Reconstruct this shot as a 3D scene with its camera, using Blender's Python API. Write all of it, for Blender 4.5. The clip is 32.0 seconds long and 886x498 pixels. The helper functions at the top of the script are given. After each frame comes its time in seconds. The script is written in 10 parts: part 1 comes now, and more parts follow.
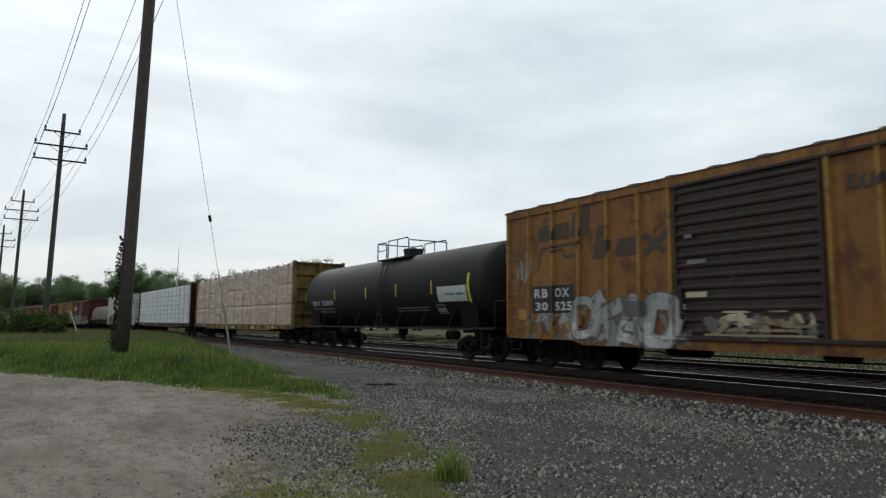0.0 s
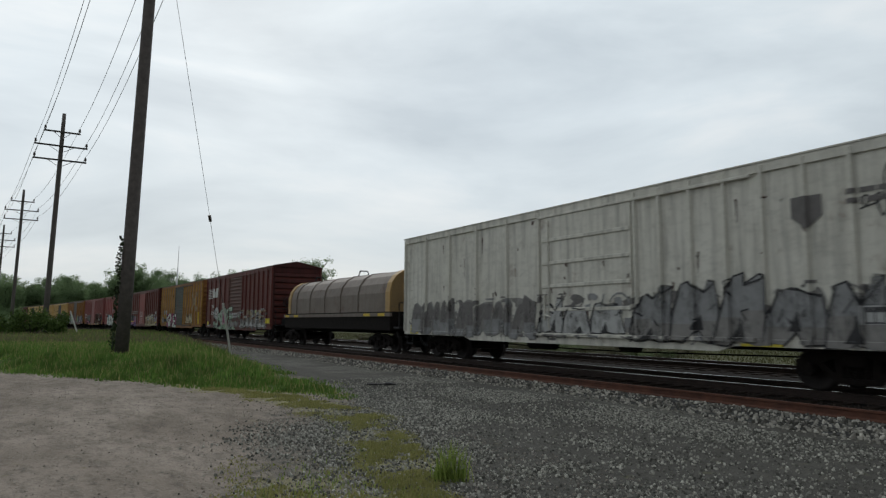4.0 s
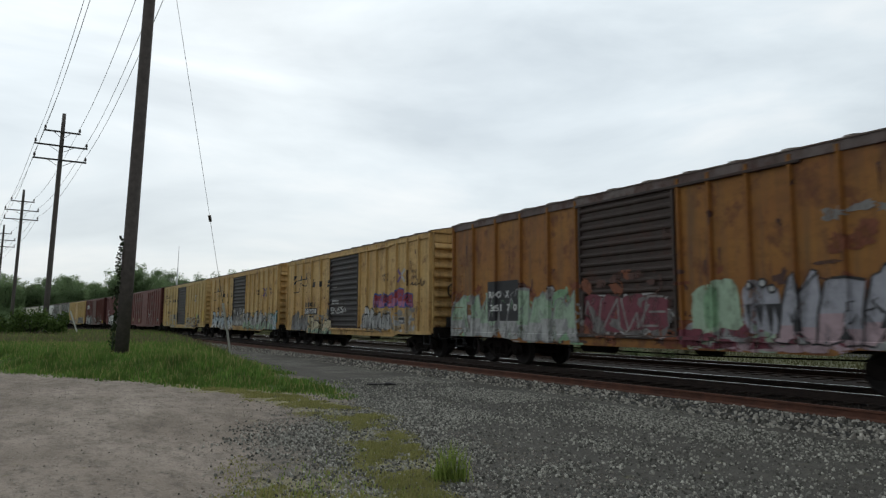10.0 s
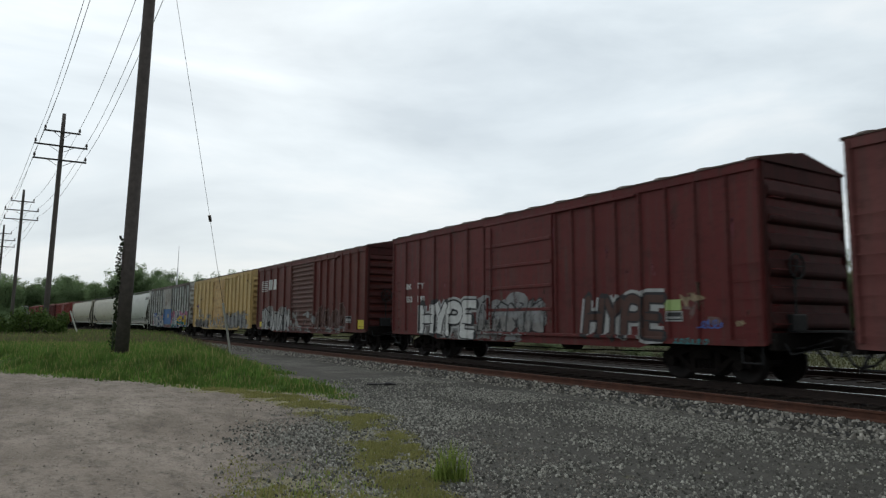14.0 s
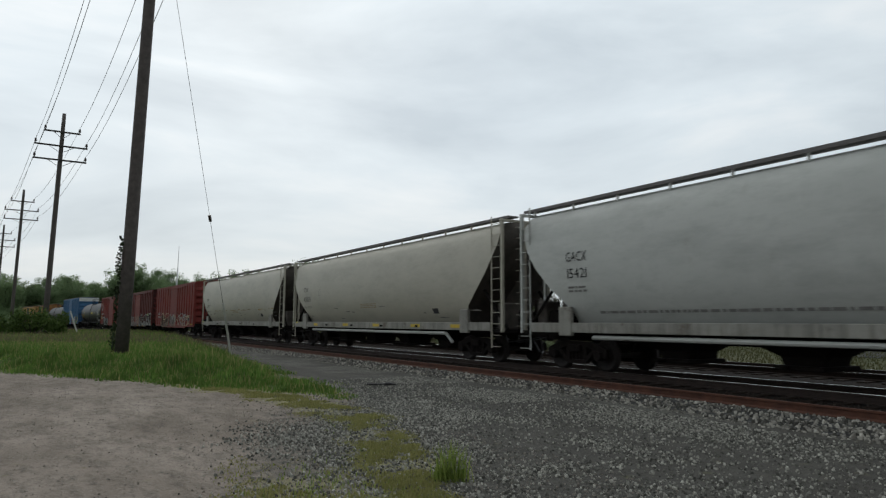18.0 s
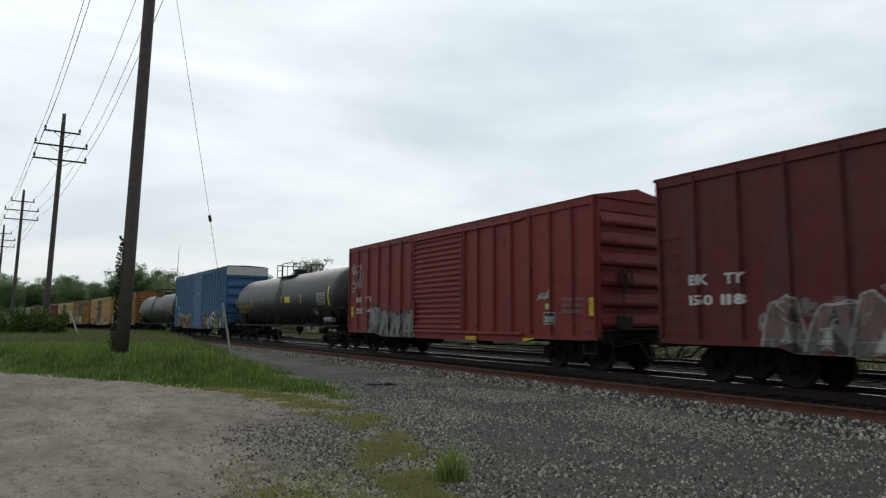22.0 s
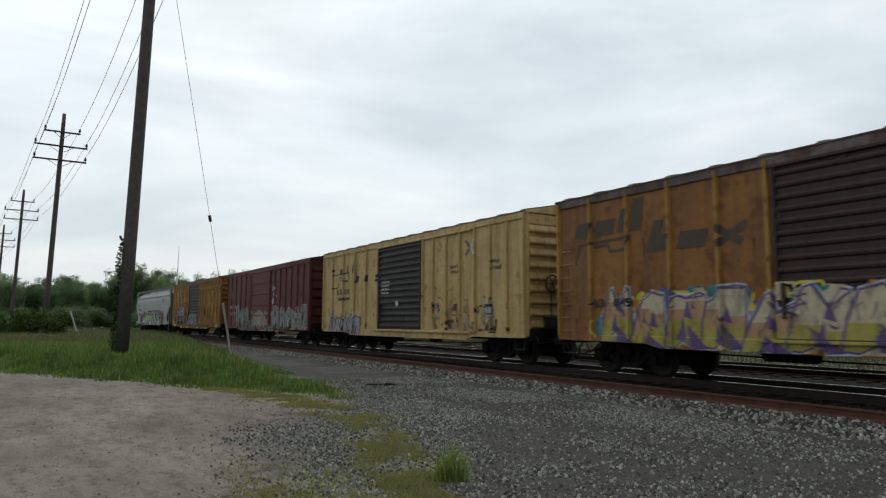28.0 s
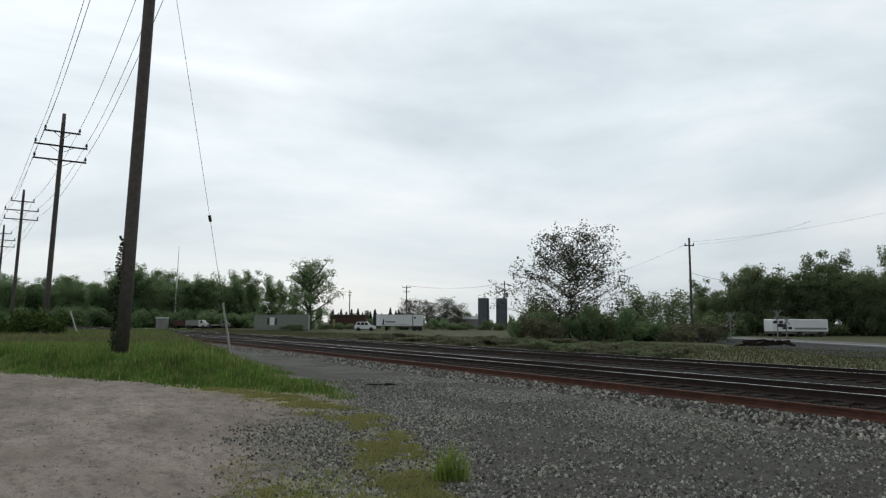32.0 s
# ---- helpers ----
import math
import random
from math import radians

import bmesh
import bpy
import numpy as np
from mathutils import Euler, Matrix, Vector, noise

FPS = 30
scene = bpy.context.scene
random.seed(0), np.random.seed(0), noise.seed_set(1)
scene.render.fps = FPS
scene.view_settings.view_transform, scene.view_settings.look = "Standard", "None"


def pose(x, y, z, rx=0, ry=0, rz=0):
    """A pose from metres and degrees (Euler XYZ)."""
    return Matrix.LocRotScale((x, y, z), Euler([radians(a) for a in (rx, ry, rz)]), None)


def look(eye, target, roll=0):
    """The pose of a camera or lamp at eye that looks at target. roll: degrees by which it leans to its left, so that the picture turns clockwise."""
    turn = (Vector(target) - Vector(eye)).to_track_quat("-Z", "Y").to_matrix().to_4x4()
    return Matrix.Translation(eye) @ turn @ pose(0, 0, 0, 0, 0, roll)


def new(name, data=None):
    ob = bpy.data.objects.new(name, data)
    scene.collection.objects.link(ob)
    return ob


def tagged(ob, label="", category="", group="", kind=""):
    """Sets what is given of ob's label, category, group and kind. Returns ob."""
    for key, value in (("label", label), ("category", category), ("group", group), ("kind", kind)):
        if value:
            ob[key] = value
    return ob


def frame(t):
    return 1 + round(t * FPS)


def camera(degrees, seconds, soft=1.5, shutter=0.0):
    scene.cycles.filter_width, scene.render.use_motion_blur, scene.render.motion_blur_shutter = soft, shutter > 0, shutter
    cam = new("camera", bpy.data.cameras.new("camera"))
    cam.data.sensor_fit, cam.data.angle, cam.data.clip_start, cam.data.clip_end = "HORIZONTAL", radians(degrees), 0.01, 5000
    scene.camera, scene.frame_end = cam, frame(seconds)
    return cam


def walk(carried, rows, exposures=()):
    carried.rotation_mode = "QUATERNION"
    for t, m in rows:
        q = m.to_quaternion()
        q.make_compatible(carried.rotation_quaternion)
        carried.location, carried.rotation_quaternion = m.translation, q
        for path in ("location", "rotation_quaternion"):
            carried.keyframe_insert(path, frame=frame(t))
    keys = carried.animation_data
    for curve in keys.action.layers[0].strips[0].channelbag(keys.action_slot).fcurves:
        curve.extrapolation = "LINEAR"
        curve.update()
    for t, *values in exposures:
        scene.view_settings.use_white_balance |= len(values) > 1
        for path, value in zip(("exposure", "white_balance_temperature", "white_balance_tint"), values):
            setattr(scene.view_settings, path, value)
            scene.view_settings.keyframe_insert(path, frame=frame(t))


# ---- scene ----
cam = camera(67.49, 32.0, soft=1.25, shutter=0.12)
EYE = Vector((0.0, 0.0, 1.2995))
AIM = EYE + Vector((-0.84766, 0.51895, 0.11027)) * 20
walk(cam, [(0.0, look(EYE, AIM, 0.255)), (32.0, look(EYE, AIM, 0.255))],
     [(0.0, 0.0), (1.0, -0.06), (2.0, -0.12), (3.0, -0.14), (4.0, -0.15), (6.0, -0.11), (7.0, -0.04), (8.0, 0.02), (16.0, 0.02), (17.0, -0.04), (18.0, -0.09), (20.0, -0.09), (21.0, -0.03), (22.0, 0.02), (32.0, 0.0)])

# ---- light: a high overcast sky and a weak, very soft sun ----
world = bpy.data.worlds.new("overcast")
scene.world = world
world.use_nodes = True
wn = world.node_tree
wn.nodes.clear()


def wnode(kind, **kw):
    n = wn.nodes.new(kind)
    for k, v in kw.items():
        n.inputs[k].default_value = v
    return n


def wlink(a, b):
    wn.links.new(a, b)


w_out = wnode("ShaderNodeOutputWorld")
w_bg = wnode("ShaderNodeBackground", Strength=1.0)
w_sky = wnode("ShaderNodeTexSky")
w_sky.sky_type = "NISHITA"
w_sky.sun_disc = False
w_sky.sun_elevation = radians(30)
w_sky.sun_rotation = radians(-76.6)
w_dim = wnode("ShaderNodeVectorMath")
w_dim.operation = "SCALE"
w_dim.inputs["Scale"].default_value = 0.09
wlink(w_sky.outputs["Color"], w_dim.inputs[0])
w_tc = wnode("ShaderNodeTexCoord")
w_map = wnode("ShaderNodeMapping")
w_map.inputs["Scale"].default_value = (1.15, 1.15, 4.2)
wlink(w_tc.outputs["Generated"], w_map.inputs["Vector"])
w_n1 = wnode("ShaderNodeTexNoise", Scale=1.6, Detail=6.0, Roughness=0.52, Distortion=0.35)
wlink(w_map.outputs["Vector"], w_n1.inputs["Vector"])
w_ramp = wnode("ShaderNodeValToRGB")
e = w_ramp.color_ramp.elements
e[0].position, e[0].color = 0.32, (0.60, 0.675, 0.73, 1)
e[1].position, e[1].color = 0.66, (0.962, 1.0, 1.012, 1)
mid = w_ramp.color_ramp.elements.new(0.52)
mid.color = (0.785, 0.865, 0.912, 1)
wlink(w_n1.outputs["Fac"], w_ramp.inputs["Fac"])
w_mix = wnode("ShaderNodeMix")
w_mix.data_type = "RGBA"
w_mix.inputs["Factor"].default_value = 0.93
wlink(w_dim.outputs[0], w_mix.inputs["A"])
wlink(w_ramp.outputs["Color"], w_mix.inputs["B"])
# the cloud is brightest towards the hidden sun and fades smoothly away from it
w_dot = wnode("ShaderNodeVectorMath")
w_dot.operation = "DOT_PRODUCT"
wlink(w_tc.outputs["Generated"], w_dot.inputs[0])
w_dot.inputs[1].default_value = (-0.84, 0.20, 0.50)
w_rng = wnode("ShaderNodeMapRange")
for k_, v_ in (("From Min", -1.0), ("From Max", 1.0), ("To Min", 0.44), ("To Max", 1.09)):
    w_rng.inputs[k_].default_value = v_
wlink(w_dot.outputs["Value"], w_rng.inputs["Value"])
w_scale = wnode("ShaderNodeVectorMath")
w_scale.operation = "SCALE"
wlink(w_mix.outputs["Result"], w_scale.inputs[0])
# an overcast sky dims towards the horizon
w_sep = wnode("ShaderNodeSeparateXYZ")
wlink(w_tc.outputs["Generated"], w_sep.inputs[0])
w_low = wnode("ShaderNodeMapRange")
for k_, v_ in (("From Min", 0.0), ("From Max", 0.30), ("To Min", 0.80), ("To Max", 1.0)):
    w_low.inputs[k_].default_value = v_
wlink(w_sep.outputs["Z"], w_low.inputs["Value"])
w_prod = wnode("ShaderNodeMath")
w_prod.operation = "MULTIPLY"
wlink(w_rng.outputs["Result"], w_prod.inputs[0])
wlink(w_low.outputs["Result"], w_prod.inputs[1])
wlink(w_prod.outputs[0], w_scale.inputs["Scale"])
wlink(w_scale.outputs[0], w_bg.inputs["Color"])
wlink(w_bg.outputs[0], w_out.inputs["Surface"])

sun = new("sun", bpy.data.lights.new("sun", "SUN"))
sun.data.energy, sun.data.angle, sun.data.color = 0.6, radians(30), (1.0, 0.97, 0.92)
sun.matrix_world = look((-84, 20, 50), (0, 0, 0))

# ---- materials ----


def shader(name):
    m = bpy.data.materials.new(name)
    m.use_nodes = True
    nt = m.node_tree
    return m, nt, nt.nodes["Principled BSDF"]


def node(nt, kind, **kw):
    n = nt.nodes.new(kind)
    for k, v in kw.items():
        n.inputs[k].default_value = v
    return n


def coords(nt, scale, shift_random=True, world_space=False):
    """Object (or world) coordinates, scaled, moved by the object's own random number."""
    mp = node(nt, "ShaderNodeMapping")
    mp.inputs["Scale"].default_value = scale if hasattr(scale, "__len__") else (scale, scale, scale)
    if world_space:
        nt.links.new(node(nt, "ShaderNodeNewGeometry").outputs["Position"], mp.inputs["Vector"])
    else:
        nt.links.new(node(nt, "ShaderNodeTexCoord").outputs["Object"], mp.inputs["Vector"])
    return mp


def blend(nt, fac, a, b):
    mx = node(nt, "ShaderNodeMix")
    mx.data_type = "RGBA"
    for key, val in (("Factor", fac), ("A", a), ("B", b)):
        if hasattr(val, "is_linked"):
            nt.links.new(val, mx.inputs[key])
        elif key == "Factor":
            mx.inputs[key].default_value = val
        else:
            mx.inputs[key].default_value = (*val, 1)
    return mx.outputs["Result"]


def noise_fac(nt, scale, lo, hi, detail=5.0, rough=0.6, offset=0.0, world_space=False):
    mp = coords(nt, scale, world_space=world_space)
    mp.inputs["Location"].default_value = (offset, offset * 0.7, offset * 1.3)
    tx = node(nt, "ShaderNodeTexNoise", Scale=1.0, Detail=detail, Roughness=rough)
    nt.links.new(mp.outputs["Vector"], tx.inputs["Vector"])
    mr = node(nt, "ShaderNodeMapRange")
    mr.inputs["From Min"].default_value, mr.inputs["From Max"].default_value = lo, hi
    nt.links.new(tx.outputs["Fac"], mr.inputs["Value"])
    return mr.outputs["Result"]


def bump(nt, bsdf, height, strength=0.3, dist=0.02):
    b = node(nt, "ShaderNodeBump", Strength=strength, Distance=dist)
    nt.links.new(height, b.inputs["Height"])
    nt.links.new(b.outputs["Normal"], bsdf.inputs["Normal"])


def paint(name, col, faded=None, rust=0.25, rust_col=(0.12, 0.045, 0.02), dirt=0.35, rough=0.6, seed=0.0, dirt_col=(0.06, 0.05, 0.042)):
    """Weathered freight-car paint: fading, rust spots and vertical streaks of grime."""
    m, nt, bsdf = shader(name)
    faded = faded or tuple(min(1, c * 1.35 + 0.01) for c in col)
    c = blend(nt, noise_fac(nt, (0.35, 0.35, 0.6), 0.35, 0.7, 4, 0.55, seed), col, faded)
    streak = noise_fac(nt, (4.5, 4.5, 0.28) if rust > 0.12 else (0.5, 0.5, 1.6), 0.47, 0.74, 6, 0.7, seed + 3)
    mul = node(nt, "ShaderNodeMath")
    mul.operation = "MULTIPLY"
    mul.inputs[1].default_value = dirt
    nt.links.new(streak, mul.inputs[0])
    c = blend(nt, mul.outputs[0], c, dirt_col)
    spots = noise_fac(nt, (1.5, 1.5, 1.1), 0.62 - 0.2 * rust, 0.73 - 0.2 * rust, 9, 0.74, seed + 7)
    mul2 = node(nt, "ShaderNodeMath")
    mul2.operation = "MULTIPLY"
    mul2.inputs[1].default_value = min(0.9, rust * 2.4)
    nt.links.new(spots, mul2.inputs[0])
    c = blend(nt, mul2.outputs[0], c, rust_col)
    fine = node(nt, "ShaderNodeMath")
    fine.operation = "MULTIPLY"
    fine.inputs[1].default_value = 0.75 * dirt
    nt.links.new(noise_fac(nt, (2.2, 2.2, 5.0), 0.48, 0.72, 8, 0.75, seed + 11), fine.inputs[0])
    c = blend(nt, fine.outputs[0], c, tuple(0.45 * q for q in col))
    pale = node(nt, "ShaderNodeMath")
    pale.operation = "MULTIPLY"
    pale.inputs[1].default_value = min(0.42, 0.75 * dirt)
    nt.links.new(noise_fac(nt, (7.0, 7.0, 0.5), 0.60, 0.78, 5, 0.7, seed + 17), pale.inputs[0])
    c = blend(nt, pale.outputs[0], c, tuple(min(1, 1.5 * q + 0.02) for q in faded))
    bleed = node(nt, "ShaderNodeMath")
    bleed.operation = "MULTIPLY"
    bleed.inputs[1].default_value = min(0.85, 0.25 + rust) if rust > 0.12 else rust
    nt.links.new(noise_fac(nt, (9.0, 9.0, 0.22), 0.60, 0.70, 7, 0.8, seed + 23), bleed.inputs[0])
    c = blend(nt, bleed.outputs[0], c, tuple(0.5 * p + 0.5 * q for p, q in zip(rust_col, dirt_col)))
    nt.links.new(c, bsdf.inputs["Base Color"])
    bsdf.inputs["Roughness"].default_value = rough
    bsdf.inputs["Specular IOR Level"].default_value = 0.28 if rough > 0.52 else 0.55
    bump(nt, bsdf, noise_fac(nt, (1.2, 1.2, 0.8), 0.2, 0.8, 6, 0.6, seed + 1), 0.25, 0.015)
    return m


def plain(name, col, rough=0.7, metal=0.0, vary=0.25, scale=3.0, bumpy=0.2, seed=0.0):
    m, nt, bsdf = shader(name)
    dark = tuple(c * (1 - vary) for c in col)
    light = tuple(min(1, c * (1 + vary)) for c in col)
    f = noise_fac(nt, scale, 0.3, 0.7, 6, 0.65, seed)
    nt.links.new(blend(nt, f, dark, light), bsdf.inputs["Base Color"])
    bsdf.inputs["Roughness"].default_value, bsdf.inputs["Metallic"].default_value = rough, metal
    bsdf.inputs["Specular IOR Level"].default_value = 0.5 if rough < 0.9 else 0.15
    if bumpy:
        bump(nt, bsdf, noise_fac(nt, scale * 4, 0.2, 0.8, 4, 0.6, seed + 2), bumpy, 0.01)
    return m


def leafy(name, col_a, col_b, through_light=0.0, drift=0.0, drift_scale=0.5, skew=1.0):
    """Many small pieces, each of its own shade between two colours; leaves let some light through."""
    m, nt, bsdf = shader(name)
    gi = node(nt, "ShaderNodeNewGeometry")
    pick = node(nt, "ShaderNodeMath")
    pick.operation = "POWER"
    pick.inputs[1].default_value = skew
    nt.links.new(gi.outputs["Random Per Island"], pick.inputs[0])
    c = blend(nt, pick.outputs[0], col_a, col_b)
    if drift:
        c = blend(nt, noise_fac(nt, drift_scale, 0.35, 0.65, 4, 0.6, 3.0, True), c, tuple(drift * (p + q) / 2 for p, q in zip(col_a, col_b)))
    nt.links.new(c, bsdf.inputs["Base Color"])
    bsdf.inputs["Roughness"].default_value = 0.75
    bsdf.inputs["Specular IOR Level"].default_value = 0.25
    if through_light:
        tr = node(nt, "ShaderNodeBsdfTranslucent")
        nt.links.new(c, tr.inputs["Color"])
        mx = node(nt, "ShaderNodeMixShader", Fac=through_light)
        out = [n for n in nt.nodes if n.type == "OUTPUT_MATERIAL"][0]
        nt.links.new(bsdf.outputs[0], mx.inputs[1])
        nt.links.new(tr.outputs[0], mx.inputs[2])
        nt.links.new(mx.outputs[0], out.inputs["Surface"])
    return m


# ---- mesh building ----


class Shape:
    """Collects vertices and faces, then becomes one mesh."""

    def __init__(self):
        self.v, self.f = [], []

    def add(self, verts, faces):
        n = len(self.v)
        self.v.extend(verts)
        self.f.extend([tuple(i + n for i in f) for f in faces])
        return self

    def box(self, x0, x1, y0, y1, z0, z1, c=0.0):
        if c <= 0:
            vs = [(x, y, z) for x in (x0, x1) for y in (y0, y1) for z in (z0, z1)]
            return self.add(vs, [(0, 1, 3, 2), (4, 6, 7, 5), (0, 4, 5, 1), (2, 3, 7, 6), (0, 2, 6, 4), (1, 5, 7, 3)])
        pr = [(y0 + c, z0), (y1 - c, z0), (y1, z0 + c), (y1, z1 - c), (y1 - c, z1), (y0 + c, z1), (y0, z1 - c), (y0, z0 + c)]
        return self.prism(pr, x0, x1, "x", c)

    def prism(self, pr, a, b, axis="x", c=0.0):
        """Extrude the closed profile pr from a to b; c: chamfer of the caps."""
        put = {"x": lambda p, t: (t, p[0], p[1]), "y": lambda p, t: (p[0], t, p[1]), "z": lambda p, t: (p[0], p[1], t)}[axis]
        n = len(pr)
        if c > 0:
            cx = sum(p[0] for p in pr) / n
            cy = sum(p[1] for p in pr) / n
            small = [(p[0] - math.copysign(min(c, abs(p[0] - cx)), p[0] - cx), p[1] - math.copysign(min(c, abs(p[1] - cy)), p[1] - cy)) for p in pr]
            rings = [(small, a), (pr, a + c), (pr, b - c), (small, b)]
        else:
            rings = [(pr, a), (pr, b)]
        vs = [put(p, t) for q, t in rings for p in q]
        fs = []
        for r in range(len(rings) - 1):
            for i in range(n):
                j = (i + 1) % n
                fs.append((r * n + i, r * n + j, (r + 1) * n + j, (r + 1) * n + i))
        fs.append(tuple(range(n - 1, -1, -1)))
        fs.append(tuple((len(rings) - 1) * n + i for i in range(n)))
        return self.add(vs, fs)

    def tube(self, p, q, r, n=6, r2=None):
        p, q = Vector(p), Vector(q)
        d = (q - p).normalized()
        u = d.orthogonal().normalized()
        w = d.cross(u)
        r2 = r if r2 is None else r2
        vs = []
        for c, rr in ((p, r), (q, r2)):
            for i in range(n):
                a = 2 * math.pi * i / n
                vs.append(tuple(c + (u * math.cos(a) + w * math.sin(a)) * rr))
        fs = [(i, (i + 1) % n, n + (i + 1) % n, n + i) for i in range(n)]
        fs += [tuple(range(n - 1, -1, -1)), tuple(range(n, 2 * n))]
        return self.add(vs, fs)

    def pipe(self, pts, r, n=5):
        for a, b in zip(pts, pts[1:]):
            self.tube(a, b, r, n)
        return self

    def lathe(self, profile, n=24, axis="x"):
        """Turn (t, r) pairs about the axis."""
        vs, fs = [], []
        for t, r in profile:
            for i in range(n):
                a = 2 * math.pi * i / n
                c, s = r * math.cos(a), r * math.sin(a)
                vs.append({"x": (t, c, s), "y": (c, t, s), "z": (c, s, t)}[axis])
        for k in range(len(profile) - 1):
            for i in range(n):
                j = (i + 1) % n
                fs.append((k * n + i, k * n + j, (k + 1) * n + j, (k + 1) * n + i))
        fs += [tuple(range(n - 1, -1, -1)), tuple((len(profile) - 1) * n + i for i in range(n))]
        return self.add(vs, fs)

    def ring(self, profile, n=16, axis="x"):
        """Turn a closed profile of (t, r) pairs about the axis, open in the middle."""
        m, vs, fs = len(profile), [], []
        for i in range(n):
            a = 2 * math.pi * i / n
            for t, r in profile:
                c, s_ = r * math.cos(a), r * math.sin(a)
                vs.append({"x": (t, c, s_), "y": (c, t, s_), "z": (c, s_, t)}[axis])
        for i in range(n):
            for k in range(m):
                fs.append((i * m + k, i * m + (k + 1) % m, (i + 1) % n * m + (k + 1) % m, (i + 1) % n * m + k))
        return self.add(vs, fs)

    def moved(self, x, y, z):
        self.v = [(a + x, b + y, c + z) for a, b, c in self.v]
        return self

    def mesh(self, name, smooth=False):
        me = bpy.data.meshes.new(name)
        me.from_pydata(self.v, [], self.f)
        bm = bmesh.new()
        bm.from_mesh(me)
        bmesh.ops.recalc_face_normals(bm, faces=bm.faces)
        bm.to_mesh(me)
        bm.free()
        if smooth:
            for p in me.polygons:
                p.use_smooth = True
        return me


MESHES = {}


def shared(key, make, smooth=False):
    """One mesh for all alike pieces."""
    if key not in MESHES:
        MESHES[key] = make().mesh(str(key[0] if isinstance(key, tuple) else key), smooth)
    return MESHES[key]


def part(name, shape, material, parent=None, label="", at=None, smooth=False):
    """One mesh object under a thing or a part; shape is a Shape or a mesh."""
    me = shape.mesh(name, smooth) if isinstance(shape, Shape) else shape
    ob = new(name, me)
    if not me.materials:
        me.materials.append(None)
    ob.material_slots[0].link = "OBJECT"
    ob.material_slots[0].material = material
    ob.parent = parent
    if at is not None:
        ob.matrix_basis = at if isinstance(at, Matrix) else Matrix.Translation(at)
    if label:
        ob["label"] = label
    return ob


def thing(name, label, category, group="", kind="", at=None):
    ob = new(name)
    if at is not None:
        ob.matrix_basis = at
    return tagged(ob, label, category, group, kind)


# ---- the line of the railway: straight by the camera, a wide curve in the distance ----
BEND, BEND_FROM = 0.000847, -14.4
NEAR_TRACK, FAR_TRACK, FAR_Z = 14.07, 18.35, 0.10
SPEED = 20.654
GROUND = -0.30


def line(s, off):
    """Place and heading on the railway at s metres along it, off metres from the camera's side."""
    if s >= BEND_FROM:
        return s, off, 0.0
    th = BEND * (BEND_FROM - s)
    return BEND_FROM - math.sin(th) / BEND - math.sin(th) * off, -(1 - math.cos(th)) / BEND + math.cos(th) * off, th


def run(profile, ss, name):
    """A profile of (offset, height) swept along the railway."""
    sh = Shape()
    n = len(profile)
    vs = []
    for s in ss:
        for o, z in profile:
            x, y, _ = line(s, o)
            vs.append((x, y, z))
    fs = [(k * n + i, k * n + i + 1, (k + 1) * n + i + 1, (k + 1) * n + i) for k in range(len(ss) - 1) for i in range(n - 1)]
    return sh.add(vs, fs)


STATIONS = [120, 60] + [30 - 4 * i for i in range(12)] + [-20 - 8 * i for i in range(52)]


# ---- lettering ----


def cut_glyphs(chars, weights):
    """Flat outlines of the built-in font's letters: per weight and letter, vertices, faces and width."""
    made, obs = {}, []
    for wname, off, shear in weights:
        for ch in chars:
            cu = bpy.data.curves.new("glyph", "FONT")
            cu.body, cu.size, cu.offset, cu.shear, cu.resolution_u = ch, 1.0, off, shear, 2
            ob = new("glyph", cu)
            obs.append((wname, ch, ob, cu))
    dg = bpy.context.evaluated_depsgraph_get()
    for wname, ch, ob, cu in obs:
        ev = ob.evaluated_get(dg)
        me = ev.to_mesh()
        vs = [(v.co.x, v.co.y) for v in me.vertices]
        fs = [tuple(p.vertices) for p in me.polygons]
        ev.to_mesh_clear()
        x0 = min(v[0] for v in vs)
        made[wname, ch] = ([(x - x0, y) for x, y in vs], fs, max(v[0] for v in vs) - x0)
    for wname, ch, ob, cu in obs:
        bpy.data.objects.remove(ob)
        bpy.data.curves.remove(cu)
    return made


GLYPHS = cut_glyphs("ABCDEHILMNOPRSTUVWXYZKG0123456789", [("plain", 0.0, 0.0), ("bold", 0.025, 0.0)])
GLYPHS.update(cut_glyphs("adelnortxy", [("slant", 0.03, 0.3)]))


